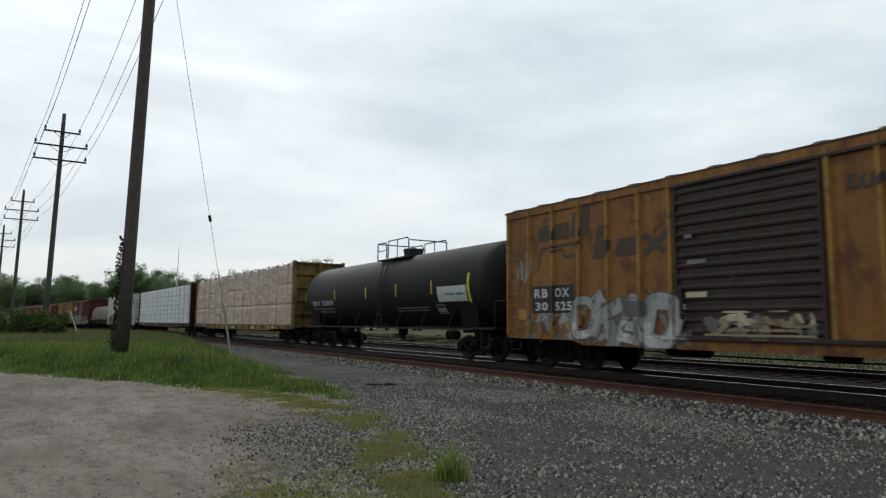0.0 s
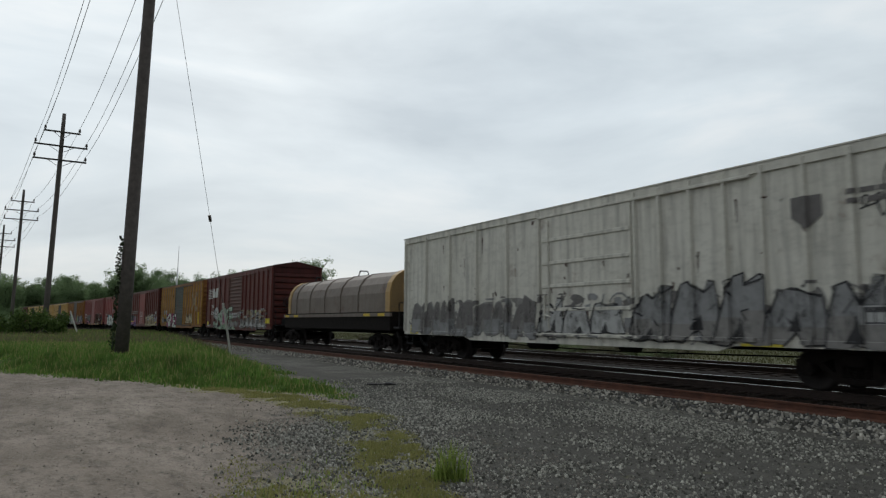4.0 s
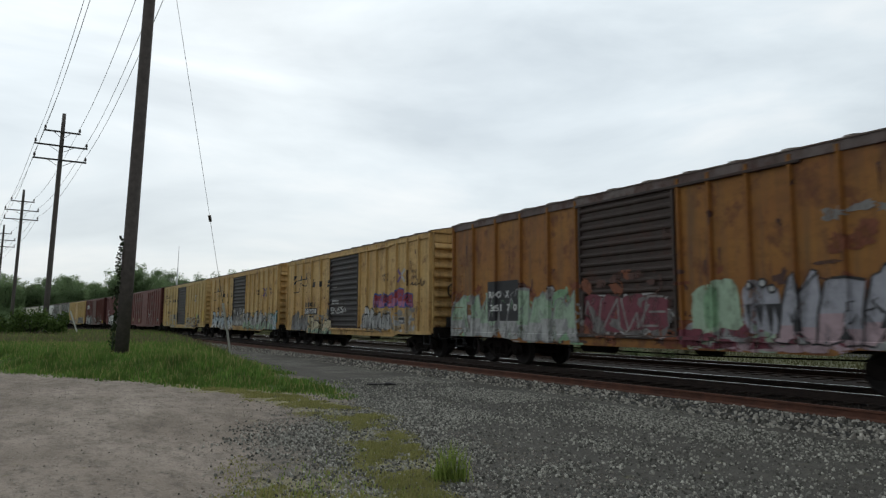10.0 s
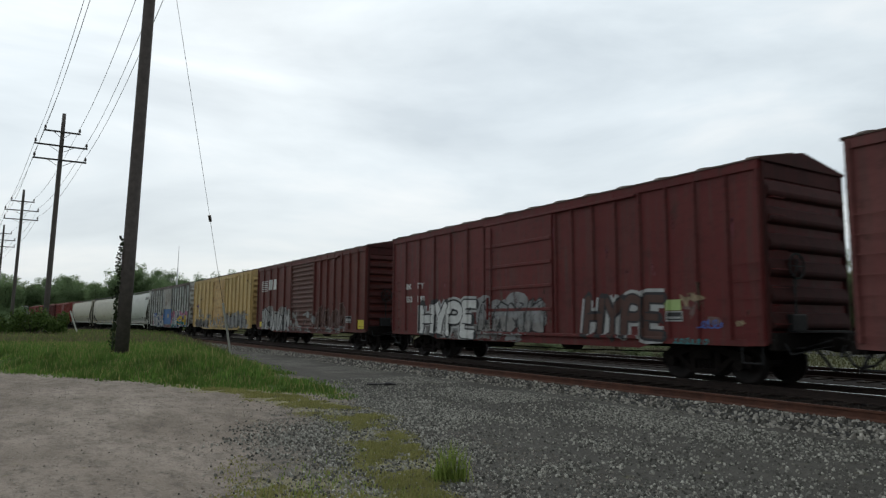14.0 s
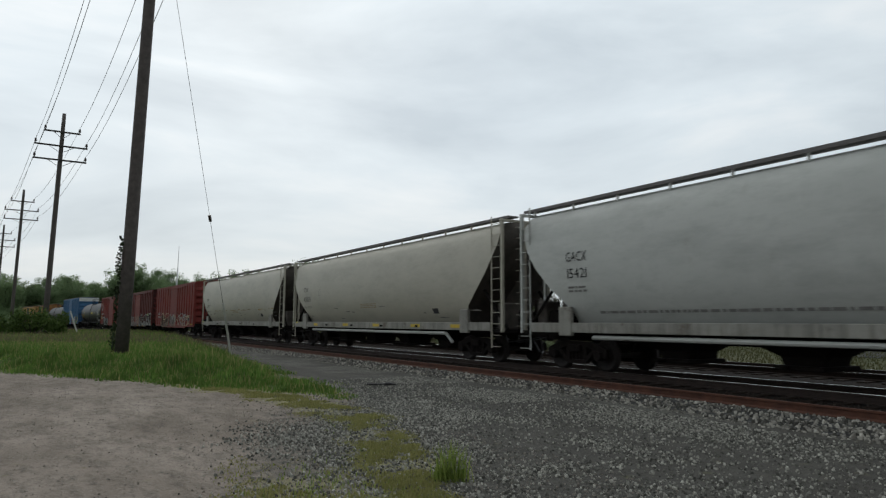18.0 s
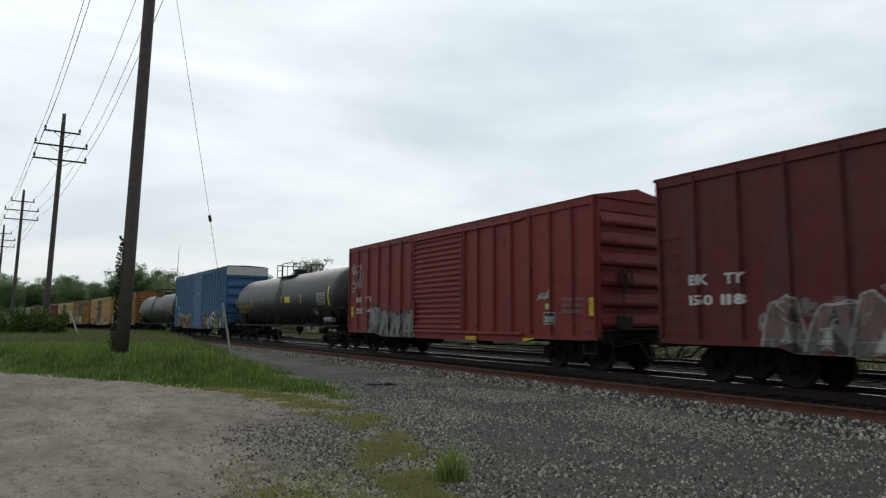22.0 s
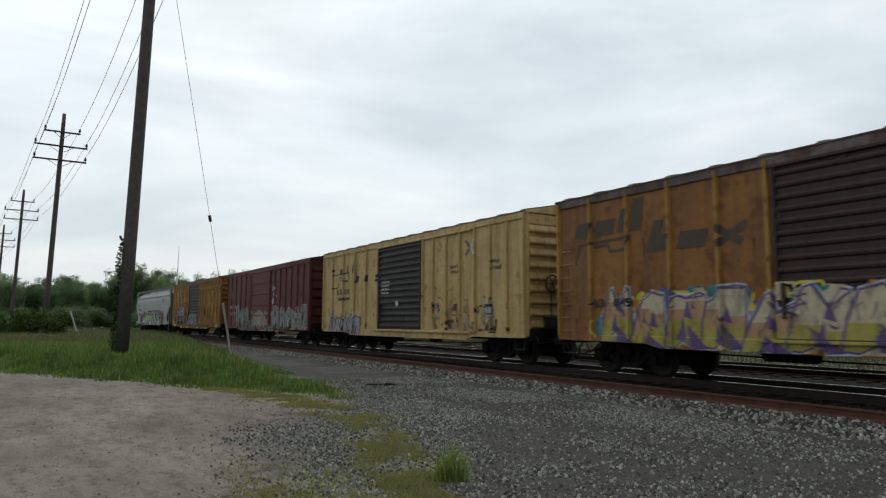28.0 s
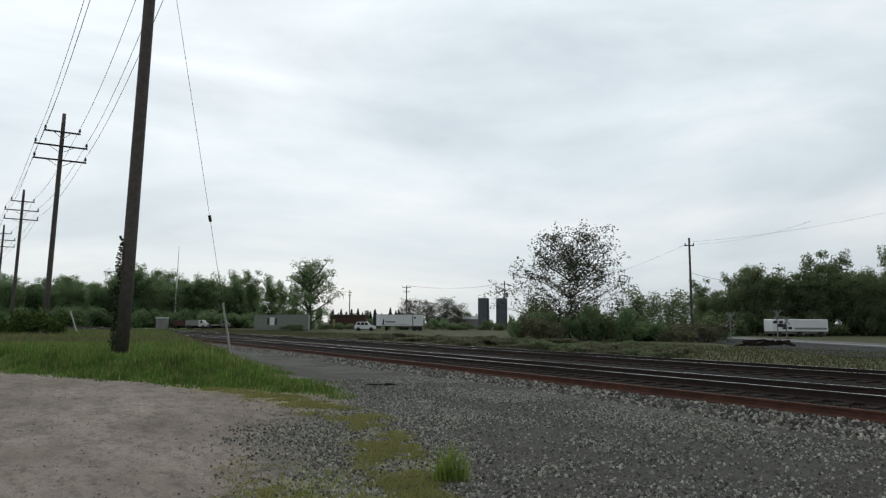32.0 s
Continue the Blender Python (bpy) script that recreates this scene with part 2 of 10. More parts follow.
class Flat:
    """Flat shapes on a car's side, in its (x, z)."""

    def __init__(self):
        self.v, self.f = [], []

    def poly(self, pts):
        n = len(self.v)
        self.v.extend(pts)
        self.f.append(tuple(range(n, n + len(pts))))
        return self

    def rect(self, x0, x1, z0, z1):
        return self.poly([(x0, z0), (x1, z0), (x1, z1), (x0, z1)])

    def border(self, x0, x1, z0, z1, w):
        self.rect(x0, x1, z0, z0 + w).rect(x0, x1, z1 - w, z1)
        return self.rect(x0, x0 + w, z0 + w, z1 - w).rect(x1 - w, x1, z0 + w, z1 - w)

    def disc(self, x, z, rx, rz=None, n=14, wob=0.0, rng=None):
        rz = rz or rx
        pts = []
        for i in range(n):
            a = 2 * math.pi * i / n
            k = 1 + (rng.uniform(-wob, wob) if rng else 0)
            pts.append((x + rx * k * math.cos(a), z + rz * k * math.sin(a)))
        return self.poly(pts)

    def stroke(self, pts, w):
        """A thick line through the points."""
        for (ax, az), (bx, bz) in zip(pts, pts[1:]):
            d = math.hypot(bx - ax, bz - az) or 1e-6
            nx, nz = -(bz - az) / d * w / 2, (bx - ax) / d * w / 2
            self.poly([(ax + nx, az + nz), (ax - nx, az - nz), (bx - nx, bz - nz), (bx + nx, bz + nz)])
        for x, z in pts[1:-1]:
            self.disc(x, z, w / 2, n=8)
        return self

    def wedge(self, pts, wa, wb):
        """A thick line that widens or narrows along its way."""
        n = len(pts) - 1
        for i, ((ax, az), (bx, bz)) in enumerate(zip(pts, pts[1:])):
            d = math.hypot(bx - ax, bz - az) or 1e-6
            ux, uz = -(bz - az) / d / 2, (bx - ax) / d / 2
            p, q = wa + (wb - wa) * i / n, wa + (wb - wa) * (i + 1) / n
            self.poly([(ax + ux * p, az + uz * p), (ax - ux * p, az - uz * p), (bx - ux * q, bz - uz * q), (bx + ux * q, bz + uz * q)])
            if i:
                self.disc(ax, az, p / 2, n=8)
        return self

    def text(self, words, x0, x1, z0, z1, weight="plain"):
        """The words fitted into the box."""
        gap, pen, vs, fs = 0.09, 0.0, [], []
        for ch in words:
            if ch == " ":
                pen += 0.4
                continue
            v, f, w = GLYPHS[weight, ch]
            n = len(vs)
            vs.extend([(x + pen, y) for x, y in v])
            fs.extend([tuple(i + n for i in q) for q in f])
            pen += w + gap
        lo, hi = min(v[1] for v in vs), max(v[1] for v in vs)
        wide = pen - gap
        n = len(self.v)
        self.v.extend([(x0 + x / wide * (x1 - x0), z0 + (y - lo) / (hi - lo) * (z1 - z0)) for x, y in vs])
        self.f.extend([tuple(i + n for i in q) for q in fs])
        return self

    def bars(self, x0, x1, z0, z1, rows, rng, fill=0.55):
        """Lines of writing too small to read."""
        hgt = (z1 - z0) / rows
        for r in range(rows):
            x = x0
            while x < x1 - 0.03:
                w = min(rng.uniform(0.06, 0.28), x1 - x)
                self.rect(x, x + w, z1 - (r + 1) * hgt + hgt * (1 - fill), z1 - r * hgt)
                x += w + rng.uniform(0.03, 0.07)
        return self


class Side:
    """The outward surface of a car's camera side: where ribs, doors and curves lie."""

    def __init__(self, parent, depth, xs=(), zs=(), shift=0.0):
        self.parent, self.depth, self.xs, self.zs, self.shift, self.dx = parent, depth, sorted(xs), sorted(zs), shift, 0.0
        self.ends = self.low = None


def decal(side, flat, material, layer=1, name="lettering", label=""):
    """Paint on a car's side, following its ribs and curves."""
    if side.shift:
        flat.v = [(x + side.shift * max(0.0, min(1.0, (2.5 - x) / 4.0)), z) for x, z in flat.v]
    if side.dx:
        flat.v = [(x + side.dx, z) for x, z in flat.v]
    if side.ends:
        flat.v = [(max(side.ends[0], min(side.ends[1], x)), z) for x, z in flat.v]
    if side.low:
        flat.v = [(x, max(z, side.low(x))) for x, z in flat.v]
    bm = bmesh.new()
    # each shape lies a hair over the one before it
    lift = [0.0] * len(flat.v)
    for k, f in enumerate(flat.f):
        for i in f:
            lift[i] = -0.0034 * (k + 1) / len(flat.f)
    vs = [bm.verts.new((x, y, z)) for (x, z), y in zip(flat.v, lift)]
    for f in flat.f:
        try:
            bm.faces.new([vs[i] for i in f])
        except ValueError:
            pass
    if not bm.verts:
        return None
    x0, x1 = min(v[0] for v in flat.v), max(v[0] for v in flat.v)
    z0, z1 = min(v[1] for v in flat.v), max(v[1] for v in flat.v)
    for x in side.xs:
        if x0 < x < x1:
            bmesh.ops.bisect_plane(bm, geom=bm.verts[:] + bm.edges[:] + bm.faces[:], plane_co=(x, 0, 0), plane_no=(1, 0, 0), dist=1e-5)
    for z in side.zs:
        if z0 < z < z1:
            bmesh.ops.bisect_plane(bm, geom=bm.verts[:] + bm.edges[:] + bm.faces[:], plane_co=(0, 0, z), plane_no=(0, 0, 1), dist=1e-5)
    for v in bm.verts:
        v.co.y += -side.depth(v.co.x, v.co.z) - 0.004 * layer
    for f in bm.faces:
        f.normal_update()
        if f.normal.y > 0:
            f.normal_flip()
    me = bpy.data.meshes.new(name)
    bm.to_mesh(me)
    bm.free()
    ob = part(name, me, material, side.parent, label)
    if name in ("flaked_paint", "small_print", "grime_streak") or name.startswith("graffiti") or name == "old_graffiti":
        ob["kind"] = "stuff"
    return ob


WORN = {}


def worn(m):
    """The same colour as old spray paint, thin in places so that the car shows through."""
    if m.name not in WORN:
        w = m.copy()
        w.name = "worn_" + m.name
        nt = w.node_tree
        f = noise_fac(nt, (2.6, 2.6, 1.1), 0.33, 0.52, 8, 0.76, 17)
        mr = node(nt, "ShaderNodeMapRange")
        mr.inputs["To Min"].default_value, mr.inputs["To Max"].default_value = 0.22, 1.0
        nt.links.new(f, mr.inputs["Value"])
        nt.links.new(mr.outputs["Result"], nt.nodes["Principled BSDF"].inputs["Alpha"])
        WORN[m.name] = w
    return WORN[m.name]


def shard(rng, x0, x1, z0, z1, lean, rough=0.22, n=10):
    """An irregular slanted blob that fills a cell."""
    cx, cz, hx, hz = (x0 + x1) / 2, (z0 + z1) / 2, (x1 - x0) / 2, (z1 - z0) / 2
    pts = []
    for i in range(n):
        a = 2 * math.pi * (i + rng.uniform(-0.25, 0.25)) / n
        c, s_ = math.cos(a), math.sin(a)
        k = 1.0 / max(abs(c), abs(s_)) ** 0.75 * (1 - rng.random() * rough)
        pts.append((cx + hx * k * c + lean * hz * k * s_, cz + hz * min(1.05, k) * s_))
    return pts


def scrapes(side, x0, x1, z0, z1, material, seed, n=40):
    """Small ragged scars where paint has flaked, some of them run down into streaks."""
    rng = random.Random(seed)
    fl = Flat()
    for _ in range(n):
        x, z = rng.uniform(x0, x1), z0 + (z1 - z0) * rng.random() ** 1.6
        w, h = rng.uniform(0.012, 0.07), rng.uniform(0.02, 0.14)
        fl.poly(shard(rng, x - w, x + w, max(z0, z - h), z + h, rng.uniform(-0.4, 0.4), 0.8, 9))
        if rng.random() < 0.5:
            run_ = rng.uniform(0.15, 0.7)
            fl.poly([(x - w * 0.5, z), (x + w * 0.5, z), (x + w * 0.12, max(z0, z - run_)), (x - w * 0.12, max(z0, z - run_ * 0.9))])
    decal(side, fl, worn(material), 1, "flaked_paint", "flaked and scraped paint")


# the bones of sprayed capitals: strokes through grid places, column 0 to 4 and row 0 to 6
BONES = {"A": "002640 1232", "B": "0006364433 0333413000", "C": "4536160501103041", "D": "00063645413000", "E": "46060040 0333", "F": "000646 0333",
         "G": "453616050110304143 4323", "H": "0006 4046 0343", "I": "2026", "J": "0110304146", "K": "0006 4603 1440", "L": "060040", "M": "0006234640",
         "N": "00064046", "O": "160501103041453616", "P": "00063645443303", "R": "00063645443303 2340", "S": "453616050413334241301001",
         "T": "0646 2620", "U": "060110304146", "V": "062046", "W": "0610243046", "X": "0640 0046", "Y": "0623 4623 2320", "Z": "06460040"}
ROUND = "BCDGJOPRSU"


def bones(ch, soft=True):
    """The strokes of a capital in a unit cell."""
    out = []
    for run_ in BONES[ch].split():
        pts = [(int(run_[i]) / 4, int(run_[i + 1]) / 6) for i in range(0, len(run_) - 1, 2)]
        if soft and ch in ROUND and len(pts) > 3:
            closed = pts[0] == pts[-1]
            for _ in range(2):
                q = [] if closed else [pts[0]]
                for (ax, ay), (bx, by) in zip(pts, pts[1:]):
                    q += [(0.75 * ax + 0.25 * bx, 0.75 * ay + 0.25 * by), (0.25 * ax + 0.75 * bx, 0.25 * ay + 0.75 * by)]
                pts = q + ([q[0]] if closed else [pts[-1]])
        out.append(pts)
    return out


def blotch(side, x0, x1, z0, z1, ink, seed, layer=1, name="graffiti_cloud", label="sprayed colour behind the graffiti", rough=0.14):
    """A patch of sprayed colour with an uneven outline."""
    rng = random.Random(seed)
    w, h, fl = x1 - x0, z1 - z0, Flat()
    n = max(2, round(w / max(0.5, h * 0.7)))
    for i in range(n):
        a, b = x0 + w * i / n, x0 + w * (i + 1) / n
        fl.poly(shard(rng, a - 0.12 * h * (i > 0), b + 0.12 * h * (i < n - 1), z0 + h * rough * 0.6 * rng.random(), z1 - h * rough * 1.6 * rng.random(), rng.uniform(-0.1, 0.1), rough * 1.3, 18))
    hold, side.shift = side.shift, 0.0
    decal(side, fl, worn(INK[ink]), layer, name, label)
    side.shift = hold


def piece(side, word, x0, x1, z0, z1, fill, line_, seed, glow=None, cloud=None, shade=None, shine=None, second=None, fat=0.27, slant=0.10, wild=0.85, rim=0.065, layer=2, solid=False):
    """A sprayed piece: fat outlined capitals with a cast block, a second colour and streaks of shine."""
    rng = random.Random(seed)
    w, h = (x1 - x0) / len(word), z1 - z0
    thick = min(fat * w * 1.25, 0.32 * h)
    flats = {k: Flat() for k in ("glow", "shade", "line", "fill", "second", "shine", "cuts")}
    for i, ch in enumerate(word):
        lean = slant + rng.uniform(-0.18, 0.18) * wild
        tall = h * (1 - 0.16 * wild * rng.random()) - thick - rim
        base = z0 + (h - tall - thick - rim) * rng.random() * 0.7 + (thick + rim) / 2
        wide = w * (1.05 + 0.42 * wild * rng.random()) - thick - rim * 0.4
        cx = x0 + i * w + (thick + rim * 0.4) / 2 - 0.08 * w * wild
        bulge = rng.uniform(-0.16, 0.16) * wild
        for pts in bones(ch):
            pts = [(cx + wide * (a + bulge * math.sin(math.pi * b)) + lean * tall * (b - 0.5), base + tall * (b + 0.09 * wild * math.sin(2.5 * a + i))) for a, b in pts]
            (ax, az), (bx, bz) = pts[-2], pts[-1]
            ln = max(0.05, math.hypot(bx - ax, bz - az))
            ux, uz = (bx - ax) / ln, (bz - az) / ln
            wa, wb = thick * (1 + 0.35 * wild * rng.uniform(-1, 1)), thick * (1 + 0.5 * wild * rng.uniform(-0.6, 1))
            if ch in ROUND:
                wb = wa
            flats["glow"].wedge(pts, wa + rim * 2 + 0.13, wb + rim * 2 + 0.13)
            flats["shade"].wedge([(x + 0.10, z - 0.06) for x, z in pts], wa + rim * 1.4, wb + rim * 1.4)
            flats["line"].wedge(pts, wa + rim * 1.5, wb + rim * 1.5)
            for (ex, ez), ew in ((pts[0], wa), (pts[-1], wb)):
                flats["line"].disc(ex, ez, ew * 0.5 + rim * 0.7, n=8)
            flats["fill"].wedge(pts, wa, wb)
            if rng.random() < 0.7 * wild and z0 + 0.1 * h < bz < z1 - 0.1 * h or rng.random() < 0.25 * wild:
                # a pointed end
                k, t_ = wb * rng.uniform(0.55, 0.9), wb * rng.uniform(0.6, 1.1)
                tz = max(z0 - 0.02, min(z1 + 0.08, bz + uz * t_))
                flats["line"].poly([(bx - uz * (k + rim), bz + ux * (k + rim)), (bx + ux * (t_ + rim * 1.6), tz + uz * rim * 1.6), (bx + uz * (k + rim), bz - ux * (k + rim))])
                flats["fill"].poly([(bx - uz * k, bz + ux * k), (bx + ux * t_, tz), (bx + uz * k, bz - ux * k)])
            low = [p for p in pts if p[1] < base + tall * 0.5]
            if len(low) > 1:
                flats["second"].stroke(low, thick * 0.72)
            flats["shine"].stroke([(x - thick * 0.2, z + thick * 0.2) for x, z in pts[:max(2, len(pts) // 2)]], thick * 0.16)
            for k in (-0.5, 0.5):
                if rng.random() < 0.35 + 0.4 * wild:
                    edge = []
                    for (ax, az), (bx, bz) in zip(pts, pts[1:]):
                        d = math.hypot(bx - ax, bz - az) or 1e-6
                        edge += [(ax - (bz - az) / d * wa * k, az + (bx - ax) / d * wa * k), (bx - (bz - az) / d * wa * k, bz + (bx - ax) / d * wa * k)]
                    flats["cuts"].stroke(edge, rim * 0.55)
        for _ in range(round(3 * wild)):
            px, pz = cx + wide * rng.random(), base + tall * rng.random()
            flats["cuts"].poly(shard(rng, px - thick * 0.22, px + thick * 0.22, pz - thick * 0.35, pz + thick * 0.35, 0.3, 0.6, 6))
    if cloud:
        blotch(side, x0 - 0.25, x1 + 0.25, z0 - 0.02, z1 + 0.10, cloud, seed + 1, max(1, layer - 1))
    hold, side.shift = side.shift, 0.0
    for k, (key, ink, nm, lab) in enumerate((("glow", glow, "graffiti_glow", "pale outer outline of the graffiti"), ("shade", shade, "graffiti_block", "cast block of the graffiti letters"), ("line", line_, "graffiti_rim", "outlines of the graffiti"), ("fill", fill, "graffiti_fill", "spray-painted graffiti on the car side"), ("second", second, "graffiti_highlight", "second colour in the graffiti"), ("cuts", line_, "graffiti_linework", "inner lines of the graffiti"), ("shine", shine, "graffiti_linework", "streaks of shine in the graffiti"))):
        if ink:
            decal(side, flats[key], INK[ink] if solid else worn(INK[ink]), layer + k, nm, lab)
    side.shift = hold


def below(pts, z):
    """The part of a flat shape that lies under a level."""
    out = []
    for (ax, az), (bx, bz) in zip(pts, pts[1:] + pts[:1]):
        if az <= z:
            out.append((ax, az))
        if (az <= z) != (bz <= z):
            k = (z - az) / (bz - az)
            out.append((ax + k * (bx - ax), z))
    return out


def swollen(pts, d):
    """A flat shape grown by about d on every side."""
    cx, cz = sum(p[0] for p in pts) / len(pts), sum(p[1] for p in pts) / len(pts)
    out = []
    for x, z in pts:
        r = math.hypot(x - cx, z - cz) or 1e-6
        out.append((x + (x - cx) / r * d * 1.25, z + (z - cz) / r * d * 1.25))
    return out


def burner(side, n, x0, x1, z0, z1, fill, line_, seed, glow=None, cloud=None, shade=None, shine=None, second=None, mid=None, slant=0.10, rim=0.045, layer=2, solid=False, cut=0.30):
    """A wild sprayed piece: n locked letter blocks with pointed heads, banded colour, slashes and thin outlines."""
    rng = random.Random(seed)
    w, h = (x1 - x0) / n, z1 - z0
    flats = {k: Flat() for k in ("glow", "line", "fill", "mid", "second", "shade", "cuts", "shine")}
    for i in range(n):
        a = x0 + i * w
        top = z1 - h * 0.26 * rng.random()
        low = z0 + h * 0.07 * rng.random()
        tall = top - low
        lean = slant * tall * rng.uniform(0.2, 1.6)
        waist = a + w * rng.uniform(0.40, 0.62)
        foot = low + tall * rng.uniform(0.02, 0.26)
        dip = top - tall * (rng.uniform(0.16, 0.42) if rng.random() < 0.65 else rng.uniform(-0.04, 0.06))
        lb, rb = a - w * rng.uniform(0.0, 0.10), a + w * rng.uniform(0.96, 1.10)
        lt, rt = a + w * rng.uniform(0.02, 0.22) + lean, a + w * rng.uniform(0.74, 1.02) + lean
        lz, rz = top - tall * 0.22 * rng.random(), top - tall * 0.22 * rng.random()
        wt = waist + lean * 0.8
        halves = [
            [(lb, low), (lb + w * rng.uniform(0.22, 0.36), low - h * 0.02), (waist, foot), (wt, dip), (lt + w * rng.uniform(0.10, 0.24), lz), (lt, lz - tall * 0.05), ((lb + lt) / 2 - w * 0.05, (low + lz) / 2)],
            [(waist, foot), (rb - w * rng.uniform(0.22, 0.36), low - h * 0.02), (rb, low), ((rb + rt) / 2 + w * rng.uniform(-0.10, 0.06), (low + rz) / 2), (rt, rz), (rt - w * rng.uniform(0.08, 0.22), rz + tall * 0.03), (wt, dip)]]
        for pts in halves:
            flats["glow"].poly(swollen(pts, rim * 1.0 + 0.025))
            flats["line"].poly(swollen(pts, rim * 0.8))
            flats["fill"].poly(pts)
            for key, share in (("mid", 0.58), ("second", 0.34)):
                part_ = below(pts, low + tall * (share + rng.uniform(-0.15, 0.15)))
                if len(part_) > 2:
                    flats[key].poly(part_)
        # the letter's near edge, then its counters and slashes
        flats["cuts"].stroke([halves[0][0], halves[0][6], halves[0][5]], rim * 1.1)
        flats["cuts"].stroke([halves[1][4], (wt, dip), halves[0][4]], rim * 0.8)
        k = rng.uniform(0.07, 0.13) * w
        flats["cuts"].poly([(waist - k * 1.5, foot - 0.02), (waist + k, foot - 0.02), (waist + k * 0.2 + lean * 0.25, foot + tall * cut * rng.uniform(0.7, 1.3))])
        for _ in range(3):
            px, pz = a + w * rng.uniform(0.15, 0.85), low + tall * rng.uniform(0.22, 0.72)
            dx, dz = w * rng.uniform(-0.26, 0.26), tall * rng.uniform(0.10, 0.24)
            t_ = rng.uniform(0.35, 0.9) * rim
            if rng.random() < 0.55:
                flats["cuts"].poly([(px, pz), (px + t_ * 2.4, pz + t_), (px + dx, pz + dz)])
            else:
                flats["cuts"].stroke([(px, pz), (px + dx, pz + dz), (px + dx * 0.3 + 0.08, pz + dz * 1.25)], t_ * 0.9)
        flats["shade"].poly([(rb - w * 0.42, low - h * 0.015), (rb + 0.03, low - h * 0.015), (rb - w * rng.uniform(0.4, 0.7), low + tall * rng.uniform(0.22, 0.40))])
        flats["shade"].poly([(waist + w * 0.05, foot + tall * 0.36), (waist + w * 0.30, foot + tall * 0.30), (waist + w * 0.16, foot + tall * 0.62)])
        flats["shine"].stroke([(lt + w * 0.06, lz - tall * 0.08), (lt + w * 0.04 - lean * 0.3, lz - tall * rng.uniform(0.22, 0.42))], rim * 0.6)
        flats["shine"].stroke([(rt - w * 0.16, rz - tall * 0.07), (rt - w * 0.02, rz - tall * 0.12)], rim * 0.5)
    if cloud:
        blotch(side, x0 - 0.2, x1 + 0.2, z0, z1 + 0.06, cloud, seed + 1, max(1, layer - 1))
    hold, side.shift = side.shift, 0.0
    for k, (key, ink, nm, lab) in enumerate((("glow", glow, "graffiti_glow", "pale outer outline of the graffiti"), ("line", line_, "graffiti_rim", "outlines of the graffiti"), ("fill", fill, "graffiti_fill", "spray-painted graffiti on the car side"), ("mid", mid, "graffiti_band", "middle colour of the graffiti"), ("second", second, "graffiti_band", "lower colour of the graffiti"), ("shade", shade, "graffiti_block", "cast wedges of the graffiti letters"), ("cuts", line_, "graffiti_linework", "inner lines of the graffiti"), ("shine", shine, "graffiti_linework", "streaks of shine in the graffiti"))):
        if ink:
            decal(side, flats[key], INK[ink] if solid else worn(INK[ink]), layer + k, nm, lab)
    side.shift = hold


def mess(side, x0, x1, z0, z1, inks, seed, n=7):
    """Old layers of spray paint, rubbed down to torn scraps and arcs."""
    rng = random.Random(seed)
    hold, side.shift = side.shift, 0.0
    n = round(n * (x1 - x0) / 2)
    for k, ink in enumerate(inks):
        fl = Flat()
        for _ in range(n):
            x, z = rng.uniform(x0, x1), z0 + (z1 - z0) * rng.random() ** 1.2
            w, h = rng.uniform(0.06, 0.40), rng.uniform(0.05, 0.34)
            fl.poly(shard(rng, max(x0, x - w), min(x1, x + w), max(z0, z - h), min(z1, z + h), rng.uniform(-0.6, 0.6), 0.6, 11))
            if rng.random() < 0.5:
                a, r = rng.uniform(0, 6.28), rng.uniform(0.12, 0.4)
                fl.stroke([(x + r * math.cos(a + j * 0.5), max(z0, min(z1, z + r * math.sin(a + j * 0.5)))) for j in range(rng.randint(3, 6))], rng.uniform(0.03, 0.07))
        decal(side, fl, worn(INK[ink]), 1 + 0.3 * k, "old_graffiti", "torn scraps of old spray paint")
    side.shift = hold


def tag(side, word, x0, x1, z0, z1, ink, seed, w=0.035, down=False, loose=0.2):
    """A thin sprayed word, along or down the side."""
    rng = random.Random(seed)
    fl, n = Flat(), len(word)
    for i, ch in enumerate(word):
        for pts in bones(ch):
            j = rng.uniform(-0.1, 0.1)
            # a hasty writer's strokes stray from their places
            pts = [(a + rng.uniform(-1.6, 1.6) * loose, min(1.0, max(0.0, b + rng.uniform(-1.0, 1.0) * loose))) for a, b in pts]
            if down:
                hz = (z1 - z0) / n
                fl.stroke([(x0 + (x1 - x0) * (a + j * b), z1 - (i + 1) * hz + hz * 0.82 * b) for a, b in pts], w)
            else:
                wx = (x1 - x0) / n
                fl.stroke([(x0 + i * wx + wx * 0.82 * (a + 0.25 * b), z0 + (z1 - z0) * (b + j * a)) for a, b in pts], w)
    hold, side.shift = side.shift, 0.0
    decal(side, fl, worn(INK[ink]), 3, "sprayed_tag", "thin sprayed lettering")
    side.shift = hold


